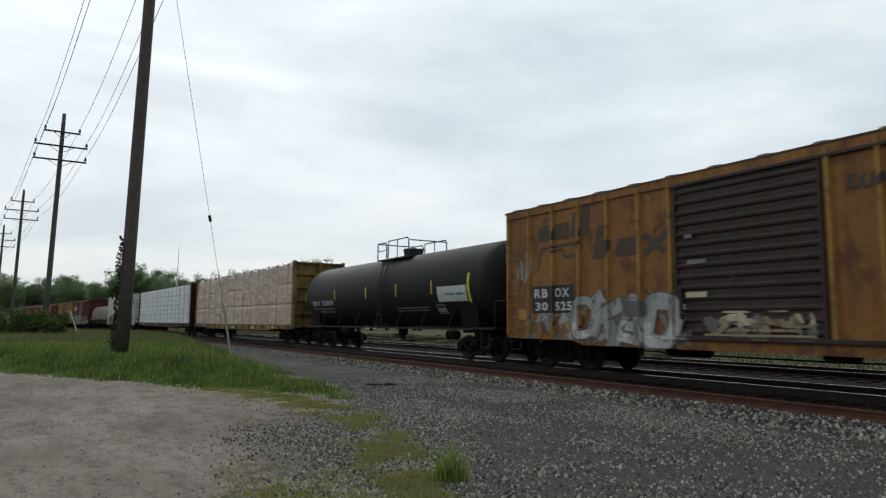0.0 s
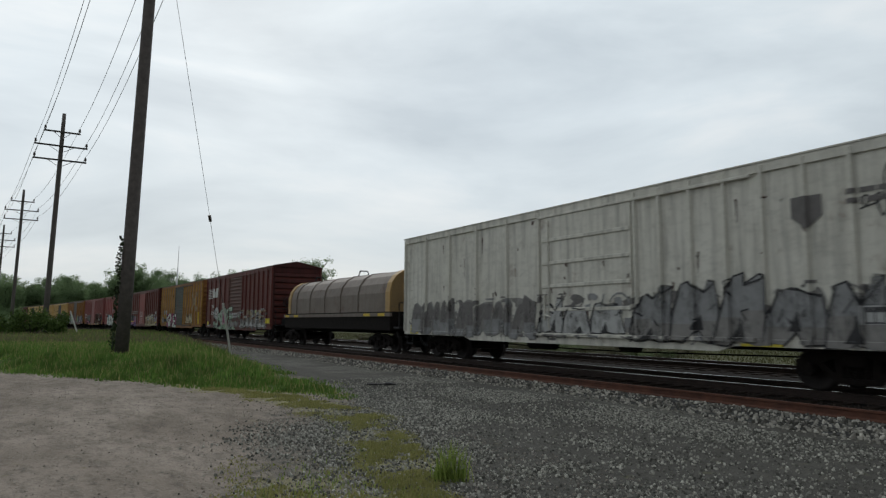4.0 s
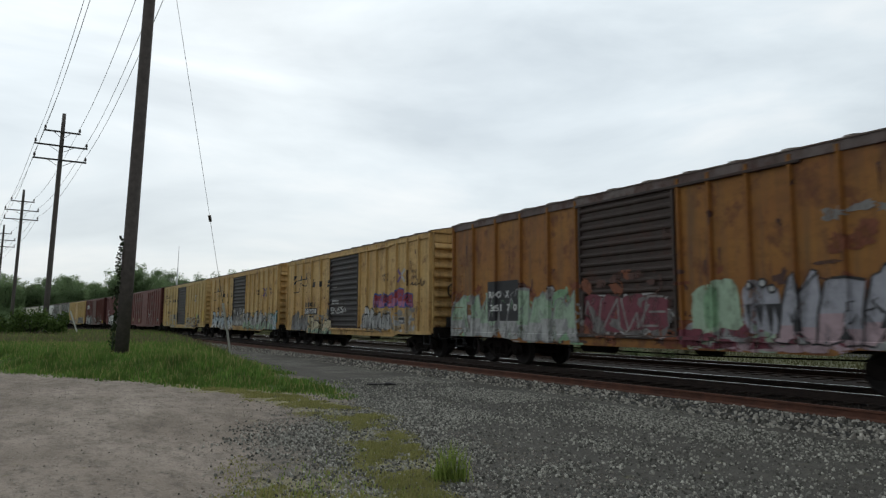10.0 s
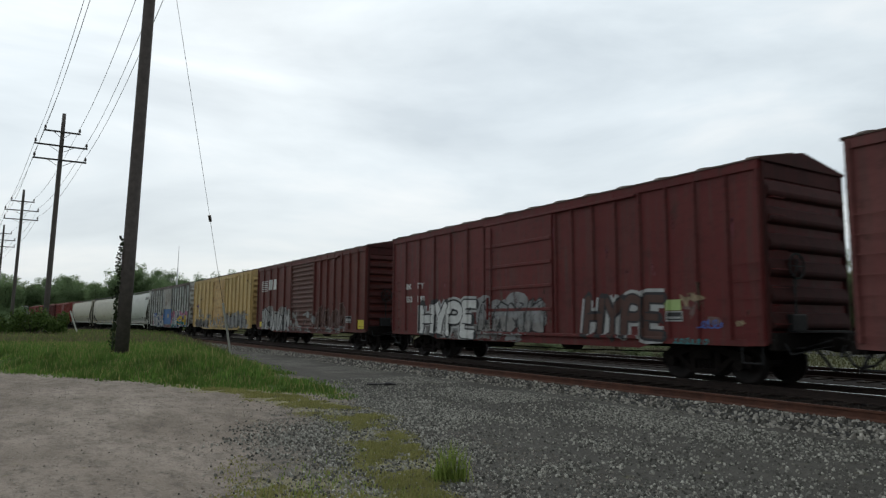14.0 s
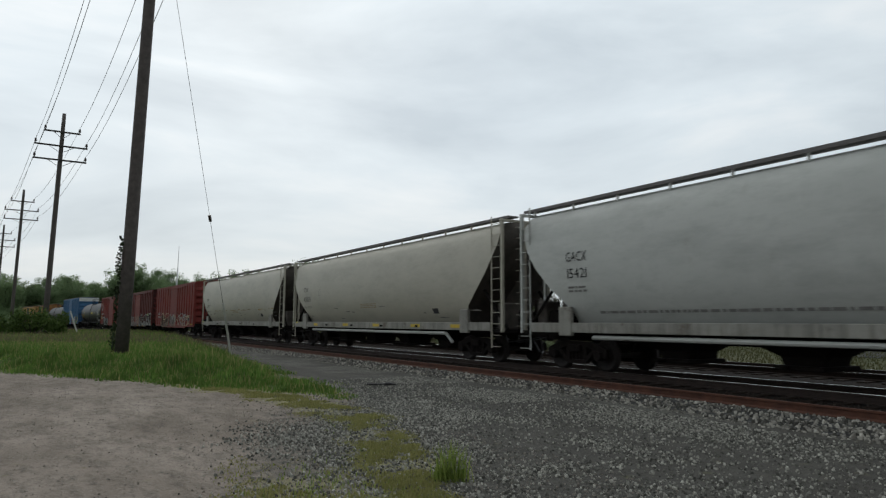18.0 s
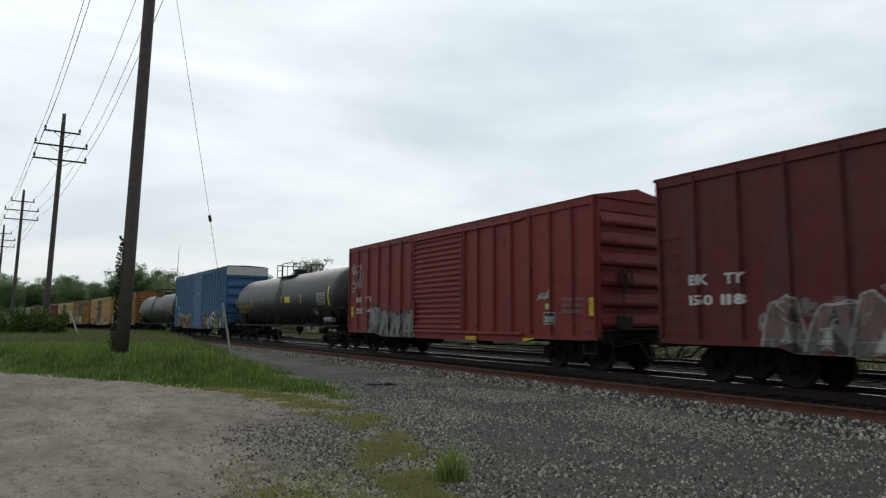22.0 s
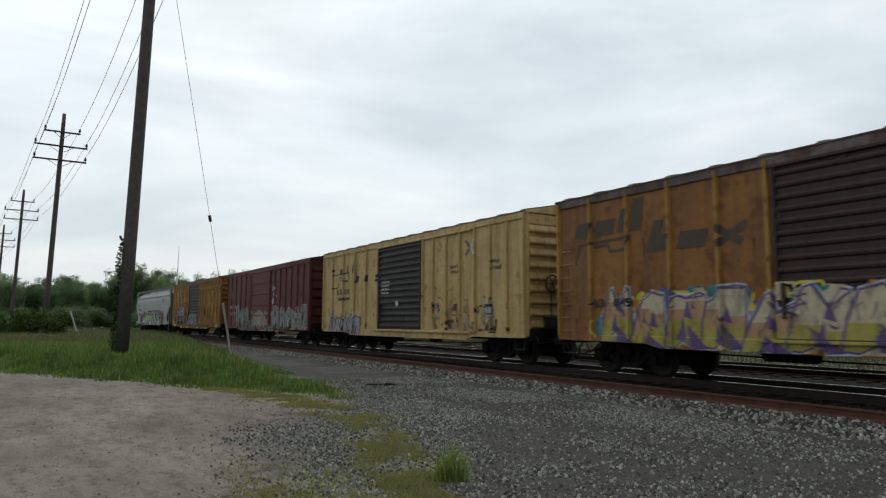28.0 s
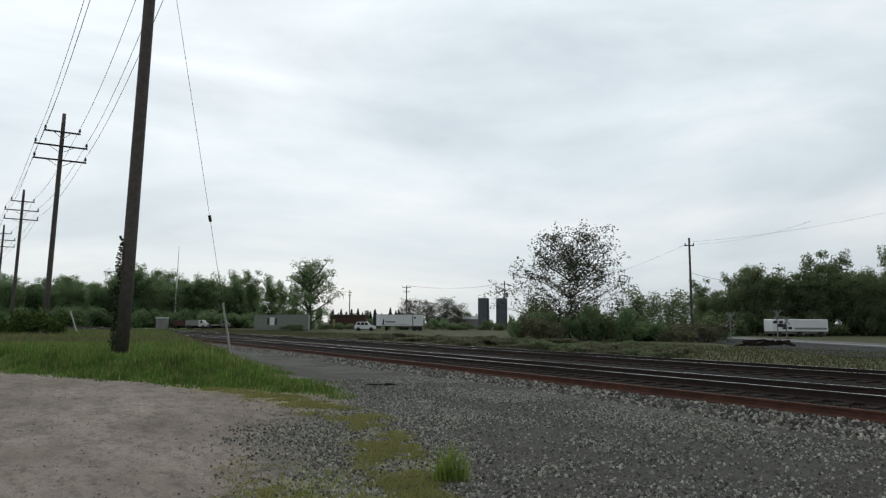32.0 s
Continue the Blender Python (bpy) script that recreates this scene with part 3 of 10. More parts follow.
def tag_scrawl(side, x0, x1, z0, z1, material, seed, n=5, w=0.024):
    """A thin running scrawl of loops that cannot be read."""
    rng = random.Random(seed)
    pts, step, h = [], (x1 - x0) / (n + 0.5), z1 - z0
    for k in range(n):
        rx, top, low, lean = step * rng.uniform(0.35, 0.95), z0 + h * rng.uniform(0.5, 1.0), z0 + h * rng.uniform(0.0, 0.35), step * rng.uniform(0.0, 0.5)
        for q in range(8):
            a = math.radians(-90 + 45 * q)
            u = 0.5 + 0.5 * math.sin(a)
            pts.append((min(x1, max(x0, x0 + step * (k + 0.4 + q / 8) + rx * math.cos(a) * 0.6 + lean * u)), low + (top - low) * u))
    decal(side, Flat().stroke(pts, w * 1.3), material, 2, "sprayed_scrawl", "thin sprayed scrawl")


# ---- freight-car paint ----
P_YELLOW = paint("weathered_yellow_paint", (0.48, 0.29, 0.10), (0.57, 0.39, 0.165), 0.38, (0.17, 0.08, 0.035), 0.7, seed=1)
P_PALE = paint("pale_yellow_paint", (0.52, 0.35, 0.135), (0.58, 0.43, 0.20), 0.3, (0.16, 0.09, 0.05), 0.6, seed=11)
P_RUSTY = paint("rusty_yellow_paint", (0.31, 0.143, 0.032), (0.235, 0.092, 0.028), 0.55, (0.12, 0.042, 0.02), 0.75, seed=5)
P_ORANGE = paint("rusty_orange_paint", (0.27, 0.115, 0.022), (0.20, 0.075, 0.02), 0.45, (0.10, 0.036, 0.018), 0.65, seed=8)
P_BULK = paint("dark_bulkhead_red", (0.034, 0.010, 0.010), (0.046, 0.014, 0.013), 0.3, (0.022, 0.011, 0.009), 0.7, seed=28, dirt_col=(0.02, 0.014, 0.012))
P_RIB = paint("ochre_rib_paint", (0.38, 0.205, 0.045), (0.44, 0.26, 0.075), 0.35, (0.14, 0.055, 0.025), 0.7, seed=27)
P_DARKEND = paint("dark_car_end_paint", (0.052, 0.012, 0.011), (0.072, 0.018, 0.016), 0.35, (0.03, 0.013, 0.010), 0.7, 0.8, seed=40, dirt_col=(0.022, 0.012, 0.010))
P_DUSTY = paint("dusty_brown_paint", (0.15, 0.046, 0.042), (0.19, 0.07, 0.062), 0.35, (0.07, 0.026, 0.02), 0.7, seed=42)
P_BROWN = paint("boxcar_brown_paint", (0.098, 0.020, 0.016), (0.125, 0.030, 0.022), 0.3, (0.06, 0.022, 0.015), 0.75, seed=2)
P_BURG = paint("burgundy_paint", (0.108, 0.0145, 0.0145), (0.128, 0.021, 0.019), 0.3, (0.05, 0.018, 0.014), 0.7, seed=3)
P_RED = paint("oxide_red_paint", (0.198, 0.026, 0.022), (0.23, 0.038, 0.031), 0.28, (0.06, 0.02, 0.014), 0.7, seed=4)
P_MAROON = paint("faded_maroon_paint", (0.215, 0.062, 0.062), (0.255, 0.085, 0.082), 0.28, (0.07, 0.024, 0.02), 0.65, seed=6)
P_WHITE = paint("dirty_white_paint", (0.56, 0.54, 0.475), (0.62, 0.60, 0.535), 0.25, (0.16, 0.09, 0.06), 0.6, seed=7)
P_GREYBLUE = paint("peeling_grey_paint", (0.40, 0.42, 0.41), (0.50, 0.51, 0.50), 0.62, (0.09, 0.045, 0.032), 0.75, seed=9)
P_GREYRIB = paint("dirty_grey_post_paint", (0.10, 0.10, 0.095), (0.24, 0.24, 0.23), 0.6, (0.07, 0.035, 0.025), 0.7, seed=34)
P_RUSTEAVE = paint("rusted_eave_paint", (0.085, 0.05, 0.042), (0.20, 0.17, 0.16), 0.7, (0.07, 0.03, 0.022), 0.6, seed=35)
P_BLUE = paint("blue_paint", (0.030, 0.105, 0.235), (0.058, 0.145, 0.27), 0.12, (0.07, 0.04, 0.03), 0.4, seed=10)
P_HOPPER = paint("cream_grey_hopper_paint", (0.385, 0.358, 0.287), (0.44, 0.413, 0.337), 0.06, (0.22, 0.16, 0.11), 0.22, 0.5, seed=12)
P_HOPGREY = paint("light_grey_hopper_paint", (0.43, 0.437, 0.405), (0.485, 0.49, 0.455), 0.08, (0.2, 0.15, 0.11), 0.25, 0.5, seed=13)
P_CNW = paint("grey_green_hopper_paint", (0.26, 0.28, 0.26), (0.30, 0.32, 0.30), 0.1, (0.14, 0.1, 0.075), 0.3, 0.52, seed=14)
P_TANK = paint("black_tank_paint", (0.006, 0.006, 0.007), (0.010, 0.010, 0.010), 0.04, (0.012, 0.009, 0.008), 0.3, 0.66, seed=15, dirt_col=(0.012, 0.011, 0.010))
P_DULLTANK = paint("dull_black_tank_paint", (0.0115, 0.0095, 0.0105), (0.017, 0.015, 0.016), 0.06, (0.03, 0.02, 0.015), 0.4, 0.50, seed=16, dirt_col=(0.05, 0.046, 0.042))
P_GREYTANK = paint("grey_black_tank_paint", (0.018, 0.019, 0.021), (0.026, 0.027, 0.030), 0.06, (0.03, 0.02, 0.015), 0.5, 0.5, seed=38, dirt_col=(0.05, 0.046, 0.042))
P_BLACKDOOR = paint("black_door_paint", (0.026, 0.022, 0.023), (0.042, 0.037, 0.037), 0.3, (0.07, 0.035, 0.025), 0.5, seed=17)
P_RUSTDOOR = paint("rusted_black_door_paint", (0.036, 0.024, 0.021), (0.055, 0.038, 0.032), 0.45, (0.06, 0.028, 0.02), 0.6, seed=36)
P_GREENDOOR = paint("dark_green_door_paint", (0.04, 0.048, 0.04), (0.055, 0.062, 0.05), 0.4, (0.08, 0.04, 0.025), 0.5, seed=18)
P_DOORBROWN = paint("brown_door_paint", (0.085, 0.032, 0.026), (0.11, 0.045, 0.034), 0.25, (0.07, 0.025, 0.017), 0.45, seed=19)
P_DOORBLUE = paint("bright_blue_door_paint", (0.03, 0.11, 0.30), (0.045, 0.14, 0.34), 0.08, seed=20)
P_ROOF = paint("rusty_roof_sheet", (0.10, 0.075, 0.06), (0.16, 0.13, 0.11), 0.6, (0.09, 0.04, 0.025), 0.4, seed=21)
P_COIL = paint("brown_grey_hood_paint", (0.145, 0.115, 0.095), (0.19, 0.16, 0.135), 0.3, (0.09, 0.045, 0.03), 0.5, seed=22)
P_TAN = paint("tan_yellow_trim", (0.36, 0.23, 0.09), None, 0.2, seed=23)
# Trucks, wheels and underframes: shade beneath the cars is put into these near-black colours.
M_UNDER = plain("grimy_shaded_underframe", (0.011, 0.009, 0.008), 0.95, 0.0, 0.35, 6.0, 0.3)
M_TRUCK = plain("rusty_shaded_cast_steel", (0.011, 0.0085, 0.0075), 0.95, 0.0, 0.4, 7.0, 0.35)
M_WHEEL = plain("rusty_shaded_wheel", (0.014, 0.010, 0.009), 0.8, 0.2, 0.4, 9.0, 0.2)
M_DARK = plain("black_iron", (0.015, 0.015, 0.016), 0.6, 0.3, 0.3, 8.0, 0.1)
INK = {k: plain(k + "_marking_paint", c, 0.7, 0.0, 0.16, 5.0, 0.0) for k, c in {
    "white": (0.55, 0.55, 0.53), "grey_white": (0.36, 0.36, 0.35), "dull": (0.20, 0.19, 0.18), "black": (0.022, 0.021, 0.023), "faded_black": (0.07, 0.048, 0.032),
    "yellow": (0.55, 0.38, 0.035), "safety": (0.60, 0.50, 0.05), "pink": (0.40, 0.15, 0.24), "teal": (0.035, 0.185, 0.195), "green": (0.20, 0.34, 0.20),
    "pale_green": (0.30, 0.40, 0.29), "lime": (0.33, 0.44, 0.17), "blue": (0.06, 0.10, 0.32), "navy": (0.035, 0.05, 0.14), "purple": (0.12, 0.07, 0.20),
    "orange": (0.50, 0.22, 0.06), "cream": (0.52, 0.45, 0.30), "tan": (0.30, 0.23, 0.14), "red": (0.30, 0.04, 0.05), "maroon": (0.14, 0.03, 0.045),
    "grey": (0.22, 0.22, 0.22), "mid": (0.13, 0.12, 0.115), "faint": (0.15, 0.095, 0.085), "olive": (0.15, 0.19, 0.07), "mustard": (0.36, 0.31, 0.06), "peach": (0.42, 0.25, 0.13), "magenta": (0.33, 0.065, 0.15), "lilac": (0.31, 0.31, 0.345), "rose": (0.36, 0.26, 0.28), "ice": (0.44, 0.50, 0.54), "rust": (0.17, 0.05, 0.02), "gold": (0.36, 0.21, 0.04), "brown": (0.07, 0.03, 0.022)}.items()}


# ---- running gear ----


def wheel_shape():
    pr = [(-0.065, 0.06), (-0.065, 0.13), (-0.03, 0.16), (-0.02, 0.33), (-0.065, 0.36), (-0.065, 0.415), (0.045, 0.42), (0.05, 0.452), (0.072, 0.452), (0.075, 0.36), (0.03, 0.33), (0.02, 0.16), (0.06, 0.13), (0.06, 0.06)]
    return Shape().lathe(pr, 20, "y")


def side_frame_shape():
    s = Shape()
    top = [(-1.16, 0.36), (-1.16, 0.60), (-0.95, 0.68), (-0.45, 0.80), (0.45, 0.80), (0.95, 0.68), (1.16, 0.60), (1.16, 0.36), (1.0, 0.36), (0.95, 0.52), (0.78, 0.52), (0.40, 0.66), (-0.40, 0.66), (-0.78, 0.52), (-0.95, 0.52), (-1.0, 0.36)]
    s.prism(top, -0.07, 0.07, "y")
    low = [(-0.78, 0.56), (-0.36, 0.19), (0.36, 0.19), (0.78, 0.56), (0.62, 0.56), (0.30, 0.29), (-0.30, 0.29), (-0.62, 0.56)]
    s.prism(low, -0.065, 0.065, "y")
    for x in (-0.40, 0.26):
        s.box(x, x + 0.14, -0.06, 0.06, 0.25, 0.70)
    for x in (-0.89, 0.89):
        s.tube((x, -0.15, 0.42), (x, 0.05, 0.42), 0.13, 10)
    return s


def spring_shape():
    pr = []
    for k in range(5):
        pr += [(0.30 + k * 0.05, 0.070), (0.325 + k * 0.05, 0.054)]
    return Shape().lathe(pr, 8, "z")


def truck(car, x):
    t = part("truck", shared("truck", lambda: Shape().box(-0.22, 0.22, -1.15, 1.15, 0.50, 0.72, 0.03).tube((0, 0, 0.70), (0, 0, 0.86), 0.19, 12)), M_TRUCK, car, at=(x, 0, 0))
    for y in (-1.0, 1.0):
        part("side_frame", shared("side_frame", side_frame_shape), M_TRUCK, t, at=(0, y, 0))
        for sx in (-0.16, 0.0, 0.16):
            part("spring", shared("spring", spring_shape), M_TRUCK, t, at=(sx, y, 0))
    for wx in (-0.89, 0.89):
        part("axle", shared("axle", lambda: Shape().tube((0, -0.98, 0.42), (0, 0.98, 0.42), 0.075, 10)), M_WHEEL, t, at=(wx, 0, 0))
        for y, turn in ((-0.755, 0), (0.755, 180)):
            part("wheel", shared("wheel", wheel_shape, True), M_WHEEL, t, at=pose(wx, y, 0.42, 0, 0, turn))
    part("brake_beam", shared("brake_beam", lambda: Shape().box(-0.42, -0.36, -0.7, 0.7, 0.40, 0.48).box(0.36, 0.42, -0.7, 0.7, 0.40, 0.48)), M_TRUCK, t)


def coupler(car, x, sgn):
    """Draft gear, knuckle, hose and uncoupling lever at one end."""
    s = Shape().box(-0.55, 0.25, -0.11, 0.11, 0.78, 0.99, 0.02).box(0.25, 0.42, -0.16, 0.14, 0.74, 1.03, 0.03).box(0.40, 0.55, -0.05, 0.14, 0.76, 1.0, 0.03)
    part("coupler", s, M_TRUCK, car, "rusty knuckle coupler", at=pose(x, 0, 0, 0, 0, 0 if sgn > 0 else 180))
    h = Shape().pipe([(x + sgn * 0.05, -0.35, 0.80), (x + sgn * 0.22, -0.36, 0.62), (x + sgn * 0.34, -0.32, 0.40), (x + sgn * 0.42, -0.2, 0.36)], 0.032)
    part("air_hose", h, M_DARK, car)
    lev = Shape().pipe([(x + sgn * 0.05, -1.42, 0.92), (x + sgn * 0.16, -1.40, 0.70), (x + sgn * 0.16, -0.6, 0.78), (x + sgn * 0.3, -0.1, 0.86)], 0.016)
    part("uncoupling_lever", lev, M_DARK, car)


def underframe(car, half, z=0.95):
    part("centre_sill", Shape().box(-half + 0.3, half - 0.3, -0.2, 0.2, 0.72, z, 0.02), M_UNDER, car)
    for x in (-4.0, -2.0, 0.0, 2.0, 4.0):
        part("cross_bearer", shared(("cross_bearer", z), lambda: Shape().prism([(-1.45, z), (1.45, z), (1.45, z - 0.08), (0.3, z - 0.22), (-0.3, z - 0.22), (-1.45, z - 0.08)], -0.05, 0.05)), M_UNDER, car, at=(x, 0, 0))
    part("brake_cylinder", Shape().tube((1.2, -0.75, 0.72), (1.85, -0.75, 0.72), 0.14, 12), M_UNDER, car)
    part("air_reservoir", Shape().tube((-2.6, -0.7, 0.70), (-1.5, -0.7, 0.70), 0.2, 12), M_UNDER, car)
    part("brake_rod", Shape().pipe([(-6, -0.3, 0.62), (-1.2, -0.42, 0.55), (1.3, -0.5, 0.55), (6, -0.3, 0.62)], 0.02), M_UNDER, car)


def ladder_shape(w, z0, z1, n, out=0.07):
    s = Shape()
    for i in range(n):
        z = z0 + (z1 - z0) * i / max(1, n - 1)
        s.pipe([(0, 0, z), (0, -out, z), (w, -out, z), (w, 0, z)], 0.013, 4)
    return s


CAR_LIST = []


def freight_car(name, label, rear, half):
    car = thing(name, label, "freight car", "cars of the freight train")
    CAR_LIST.append((car, rear, half))
    return car


# ---- boxcars ----


def corrugated(x0, x1, z0, z1, n, deep, share=0.6):
    """A sheet with n horizontal corrugations that bulge towards -y, from y = 0."""
    h = (z1 - z0) / n
    pr = [(0.03, z0), (0.0, z0)]
    for i in range(n):
        a = z0 + i * h
        g = h * (1 - share) / 2
        pr += [(0.0, a + g), (-deep * 0.8, a + g + h * share * 0.2), (-deep, a + h * 0.5), (-deep * 0.8, a + h - g - h * share * 0.2), (0.0, a + h - g)]
    pr += [(0.0, z1), (0.03, z1)]
    return Shape().prism(pr, x0, x1, "x")


def end_wall(eave, n, ridge):
    """A corrugated end wall that bulges towards +x from x = 0."""
    top = eave - 0.42
    h = (top - 1.02) / n
    pr = [(-0.05, 0.95), (0.0, 0.95), (0.0, 1.02)]
    for i in range(n):
        a = 1.02 + i * h
        pr += [(-0.035, a + h * 0.02), (-0.035, a + h * 0.22), (0.085, a + h * 0.36), (0.10, a + h * 0.44), (0.10, a + h * 0.54), (0.03, a + h * 0.92), (-0.01, a + h * 0.985)]
    pr += [(0.0, top), (0.03, top + 0.02), (0.03, eave - 0.02), (-0.05, eave - 0.02)]
    s = Shape().prism(pr, -1.44, 1.44, "y")
    for y in (-1.52, 1.44):
        s.box(-0.05, 0.06, y, y + 0.08, 0.9, eave - 0.02, 0.015)
    s.prism([(-1.52, eave - 0.1), (-1.52, eave), (0, ridge - 0.03), (1.52, eave), (1.52, eave - 0.1)], -0.05, 0.03, "x")
    return s


def roof_shape(half, eave, ridge, rise=0.07, seams=14):
    s = Shape()
    s.prism([(-1.62, eave - 0.035), (-1.62, eave - 0.005), (0, ridge), (1.62, eave - 0.005), (1.62, eave - 0.035), (1.5, eave - 0.03), (-1.5, eave - 0.03)], -half - 0.04, half + 0.04, "x")
    for i in range(seams):
        x = -half + 0.25 + i * (2 * half - 0.5) / (seams - 1)
        s.prism([(-1.56, eave - 0.01), (-1.46, eave + rise), (0, ridge + rise * 0.9), (1.46, eave + rise), (1.56, eave - 0.01)], x - 0.08, x + 0.08, "x")
    return s


# where the bodies of some cars begin and end, by the place of their rear
BODY_ENDS = {-155.7: (-7.95, 7.95), -173.4: (-8.04, 8.2), -191.1: (-8.04, 8.15), -208.7: (-8.25, 8.08), -226.3: (-8.25, 7.84), -243.7: (-8.2, 7.74), -261.1: (-8.04, 7.8),
             -278.4: (-8.09, 7.72), -295.7: (-8.04, 7.72), -313.5: (-8.25, 8.05), -447.4: (-7.95, 7.98), -483.1: (-8.18, 7.75), -521.2: (-8.24, 8.54), -592.6: (-8.2, 7.84),
             -610.2: (-8.12, 8.0), -628.1: (-8.09, 8.06), -646.1: (-8.2, 8.2)}


def boxcar(label, rear, coat, door_coat, door=(-2.15, 1.25), door_kind="corrugated", left=4, right=6, half=8.29, eave=4.72, roof=None, sill_coat=None, ribs_coat=None, end_n=9, flat_top=False, end_coat=None, door_ribs=14, rib_w=0.085, rib_d=0.085, name="boxcar", steps=True, upper_door=None, near=False, eave_coat=None):
    car = freight_car(name, label, rear, half)
    # the body stops short of the couplings
    lo, hi = (-half + 0.25, half - 0.45) if half < 8.5 and not flat_top else (-half, half)
    lo, hi = BODY_ENDS.get(rear, (lo, hi))
    if coat in (P_RUSTY, P_ORANGE) and ribs_coat is None:
        ribs_coat = P_RIB
    # brown and burgundy cars get ends darker than their sides
    if coat in (P_BROWN, P_BURG, P_DUSTY) and end_coat is None:
        end_coat = P_DARKEND
    near_read = near
    if not near:
        door = (door[0] + 0.3, door[1] + 0.12)
    ridge = eave + (0.06 if flat_top else 0.29)
    body = part("body", Shape().box(lo, hi, -1.55, 1.55, 0.93, eave - 0.03), coat, car)
    dz0, dz1 = 1.02, eave - 0.3
    rib_x = [door[0] - 0.12, door[1] + 0.12, lo + 0.06, hi - 0.06]
    rib_x += [lo + (door[0] - lo) * (i + 1) / (left + 1) for i in range(left)]
    rib_x += [door[1] + (hi - door[1]) * (i + 1) / (right + 1) for i in range(right)]
    rib = shared(("rib", eave, rib_w, rib_d), lambda: Shape().prism([(-rib_w / 2 - 0.012, 0), (-rib_w / 2 + 0.015, -rib_d), (rib_w / 2 - 0.015, -rib_d), (rib_w / 2 + 0.012, 0)], 0.97, eave - 0.1, "z"))
    for x in rib_x:
        part("side_post", rib, ribs_coat or coat, body, at=(x, -1.55, 0))
        part("side_post", rib, ribs_coat or coat, body, at=pose(x, 1.55, 0, 0, 0, 180))
    # doors on both sides
    dw = door[1] - door[0]
    for sgn in (1, -1):
        pl = pose(0, -1.56, 0) if sgn > 0 else pose(door[0] + door[1], 1.56, 0, 0, 0, 180)
        if door_kind == "corrugated":
            d = part("door", shared(("door", door, eave, door_ribs), lambda: corrugated(door[0], door[1], dz0, dz1, door_ribs, 0.055).box(door[0], door[0] + 0.07, -0.065, 0, dz0, dz1).box(door[1] - 0.07, door[1], -0.065, 0, dz0, dz1)), door_coat, car, at=pl)
        else:
            d = part("door", shared(("plug_door", door, eave), lambda: Shape().box(door[0], door[1], -0.05, 0, dz0, dz1, 0.01)), door_coat, car, at=pl)
            for k in range(1, 5):
                z = dz0 + (dz1 - dz0) * k / 5
                part("door_brace", shared(("door_brace", dw), lambda: Shape().box(door[0] + 0.04, door[1] - 0.04, -0.085, -0.04, -0.05, 0.05, 0.012)), door_coat, d, at=(0, 0, z))
            part("lock_bar", Shape().tube((door[0] + 0.35, -0.09, dz0 + 0.1), (door[0] + 0.35, -0.09, dz1 - 0.1), 0.025, 6), door_coat, d)
        if sgn > 0:
            near = d
        part("door_handle", shared("door_handle", lambda: Shape().box(-0.04, 0.04, -0.13, -0.05, -0.35, 0.35, 0.012).tube((0, -0.12, -0.2), (0.28, -0.13, -0.28), 0.02)), door_coat, d, at=(door[0] + 0.18, 0, 1.75))
    if upper_door:
        part("upper_panel", corrugated(door[0] - 0.01, door[1] + 0.01, 2.5, dz1 + 0.01, 16, 0.03).moved(0, -0.10, 0), upper_door, near, "rusting galvanised corrugated upper door panel")
    rail_x = (door[0] - dw * 0.12, door[1] + dw * 0.95)
    grimy = P_RUSTDOOR if coat in (P_RUSTY, P_ORANGE) else ribs_coat or coat
    part("door_rail", Shape().box(*rail_x, -1.66, -1.55, 0.93, 1.02, 0.012), grimy, car)
    part("door_header", Shape().box(door[0] - 0.1, door[1] + dw * 0.95, -1.64, -1.55, dz1, dz1 + 0.07, 0.012), grimy, car)
    sill = [(lo, 0.98), (lo, 0.86), (lo + 0.5, 0.84), (-5.15, 0.84), (-4.75, 0.72), (4.75, 0.72), (5.15, 0.84), (hi - 0.5, 0.84), (hi, 0.86), (hi, 0.98)]
    for y in (-1.575, 1.535):
        part("side_sill", Shape().prism(sill, y, y + 0.04, "y"), sill_coat or coat, car)
    for y in (-1.60, 1.55):
        part("eave_plate", Shape().box(lo, hi, y, y + 0.05, eave - 0.24, eave - 0.03, 0.01), eave_coat or coat, car)
    part("roof", shared(("roof", hi - lo, eave, ridge, bool(roof)), lambda: roof_shape((hi - lo) / 2, eave, ridge, 0.018 if roof else 0.07)), roof or P_ROOF, car, at=((lo + hi) / 2, 0, 0))
    ew = shared(("end_wall", eave, end_n, ridge), lambda: end_wall(eave, end_n, ridge))
    part("end_wall", ew, end_coat or coat, car, at=(hi, 0, 0))
    part("end_wall", ew, end_coat or coat, car, at=pose(lo, 0, 0, 0, 0, 180))
    for sgn in (1, -1):
        x = hi + 0.055 if sgn > 0 else lo - 0.055
        part("end_gable", Shape().prism([(-1.6, eave - 0.06), (1.6, eave - 0.06), (1.6, eave - 0.004), (0, ridge + 0.004), (-1.6, eave - 0.004)], x - 0.012, x + 0.012, "x"), end_coat or coat, car)
    iron = shared("grab_iron", lambda: ladder_shape(0.48, 0.0, 0.0, 1))
    for x, n in ((hi - 0.62, 5), (lo + 0.12, 7)):
        for i in range(n):
            part("grab_iron", iron, ribs_coat or coat, car, at=(x, -1.57, 1.1 + 0.36 * i))
            if i < 5:
                part("grab_iron", iron, ribs_coat or coat, car, at=pose(x + 0.48, 1.57, 1.1 + 0.36 * i, 0, 0, 180))
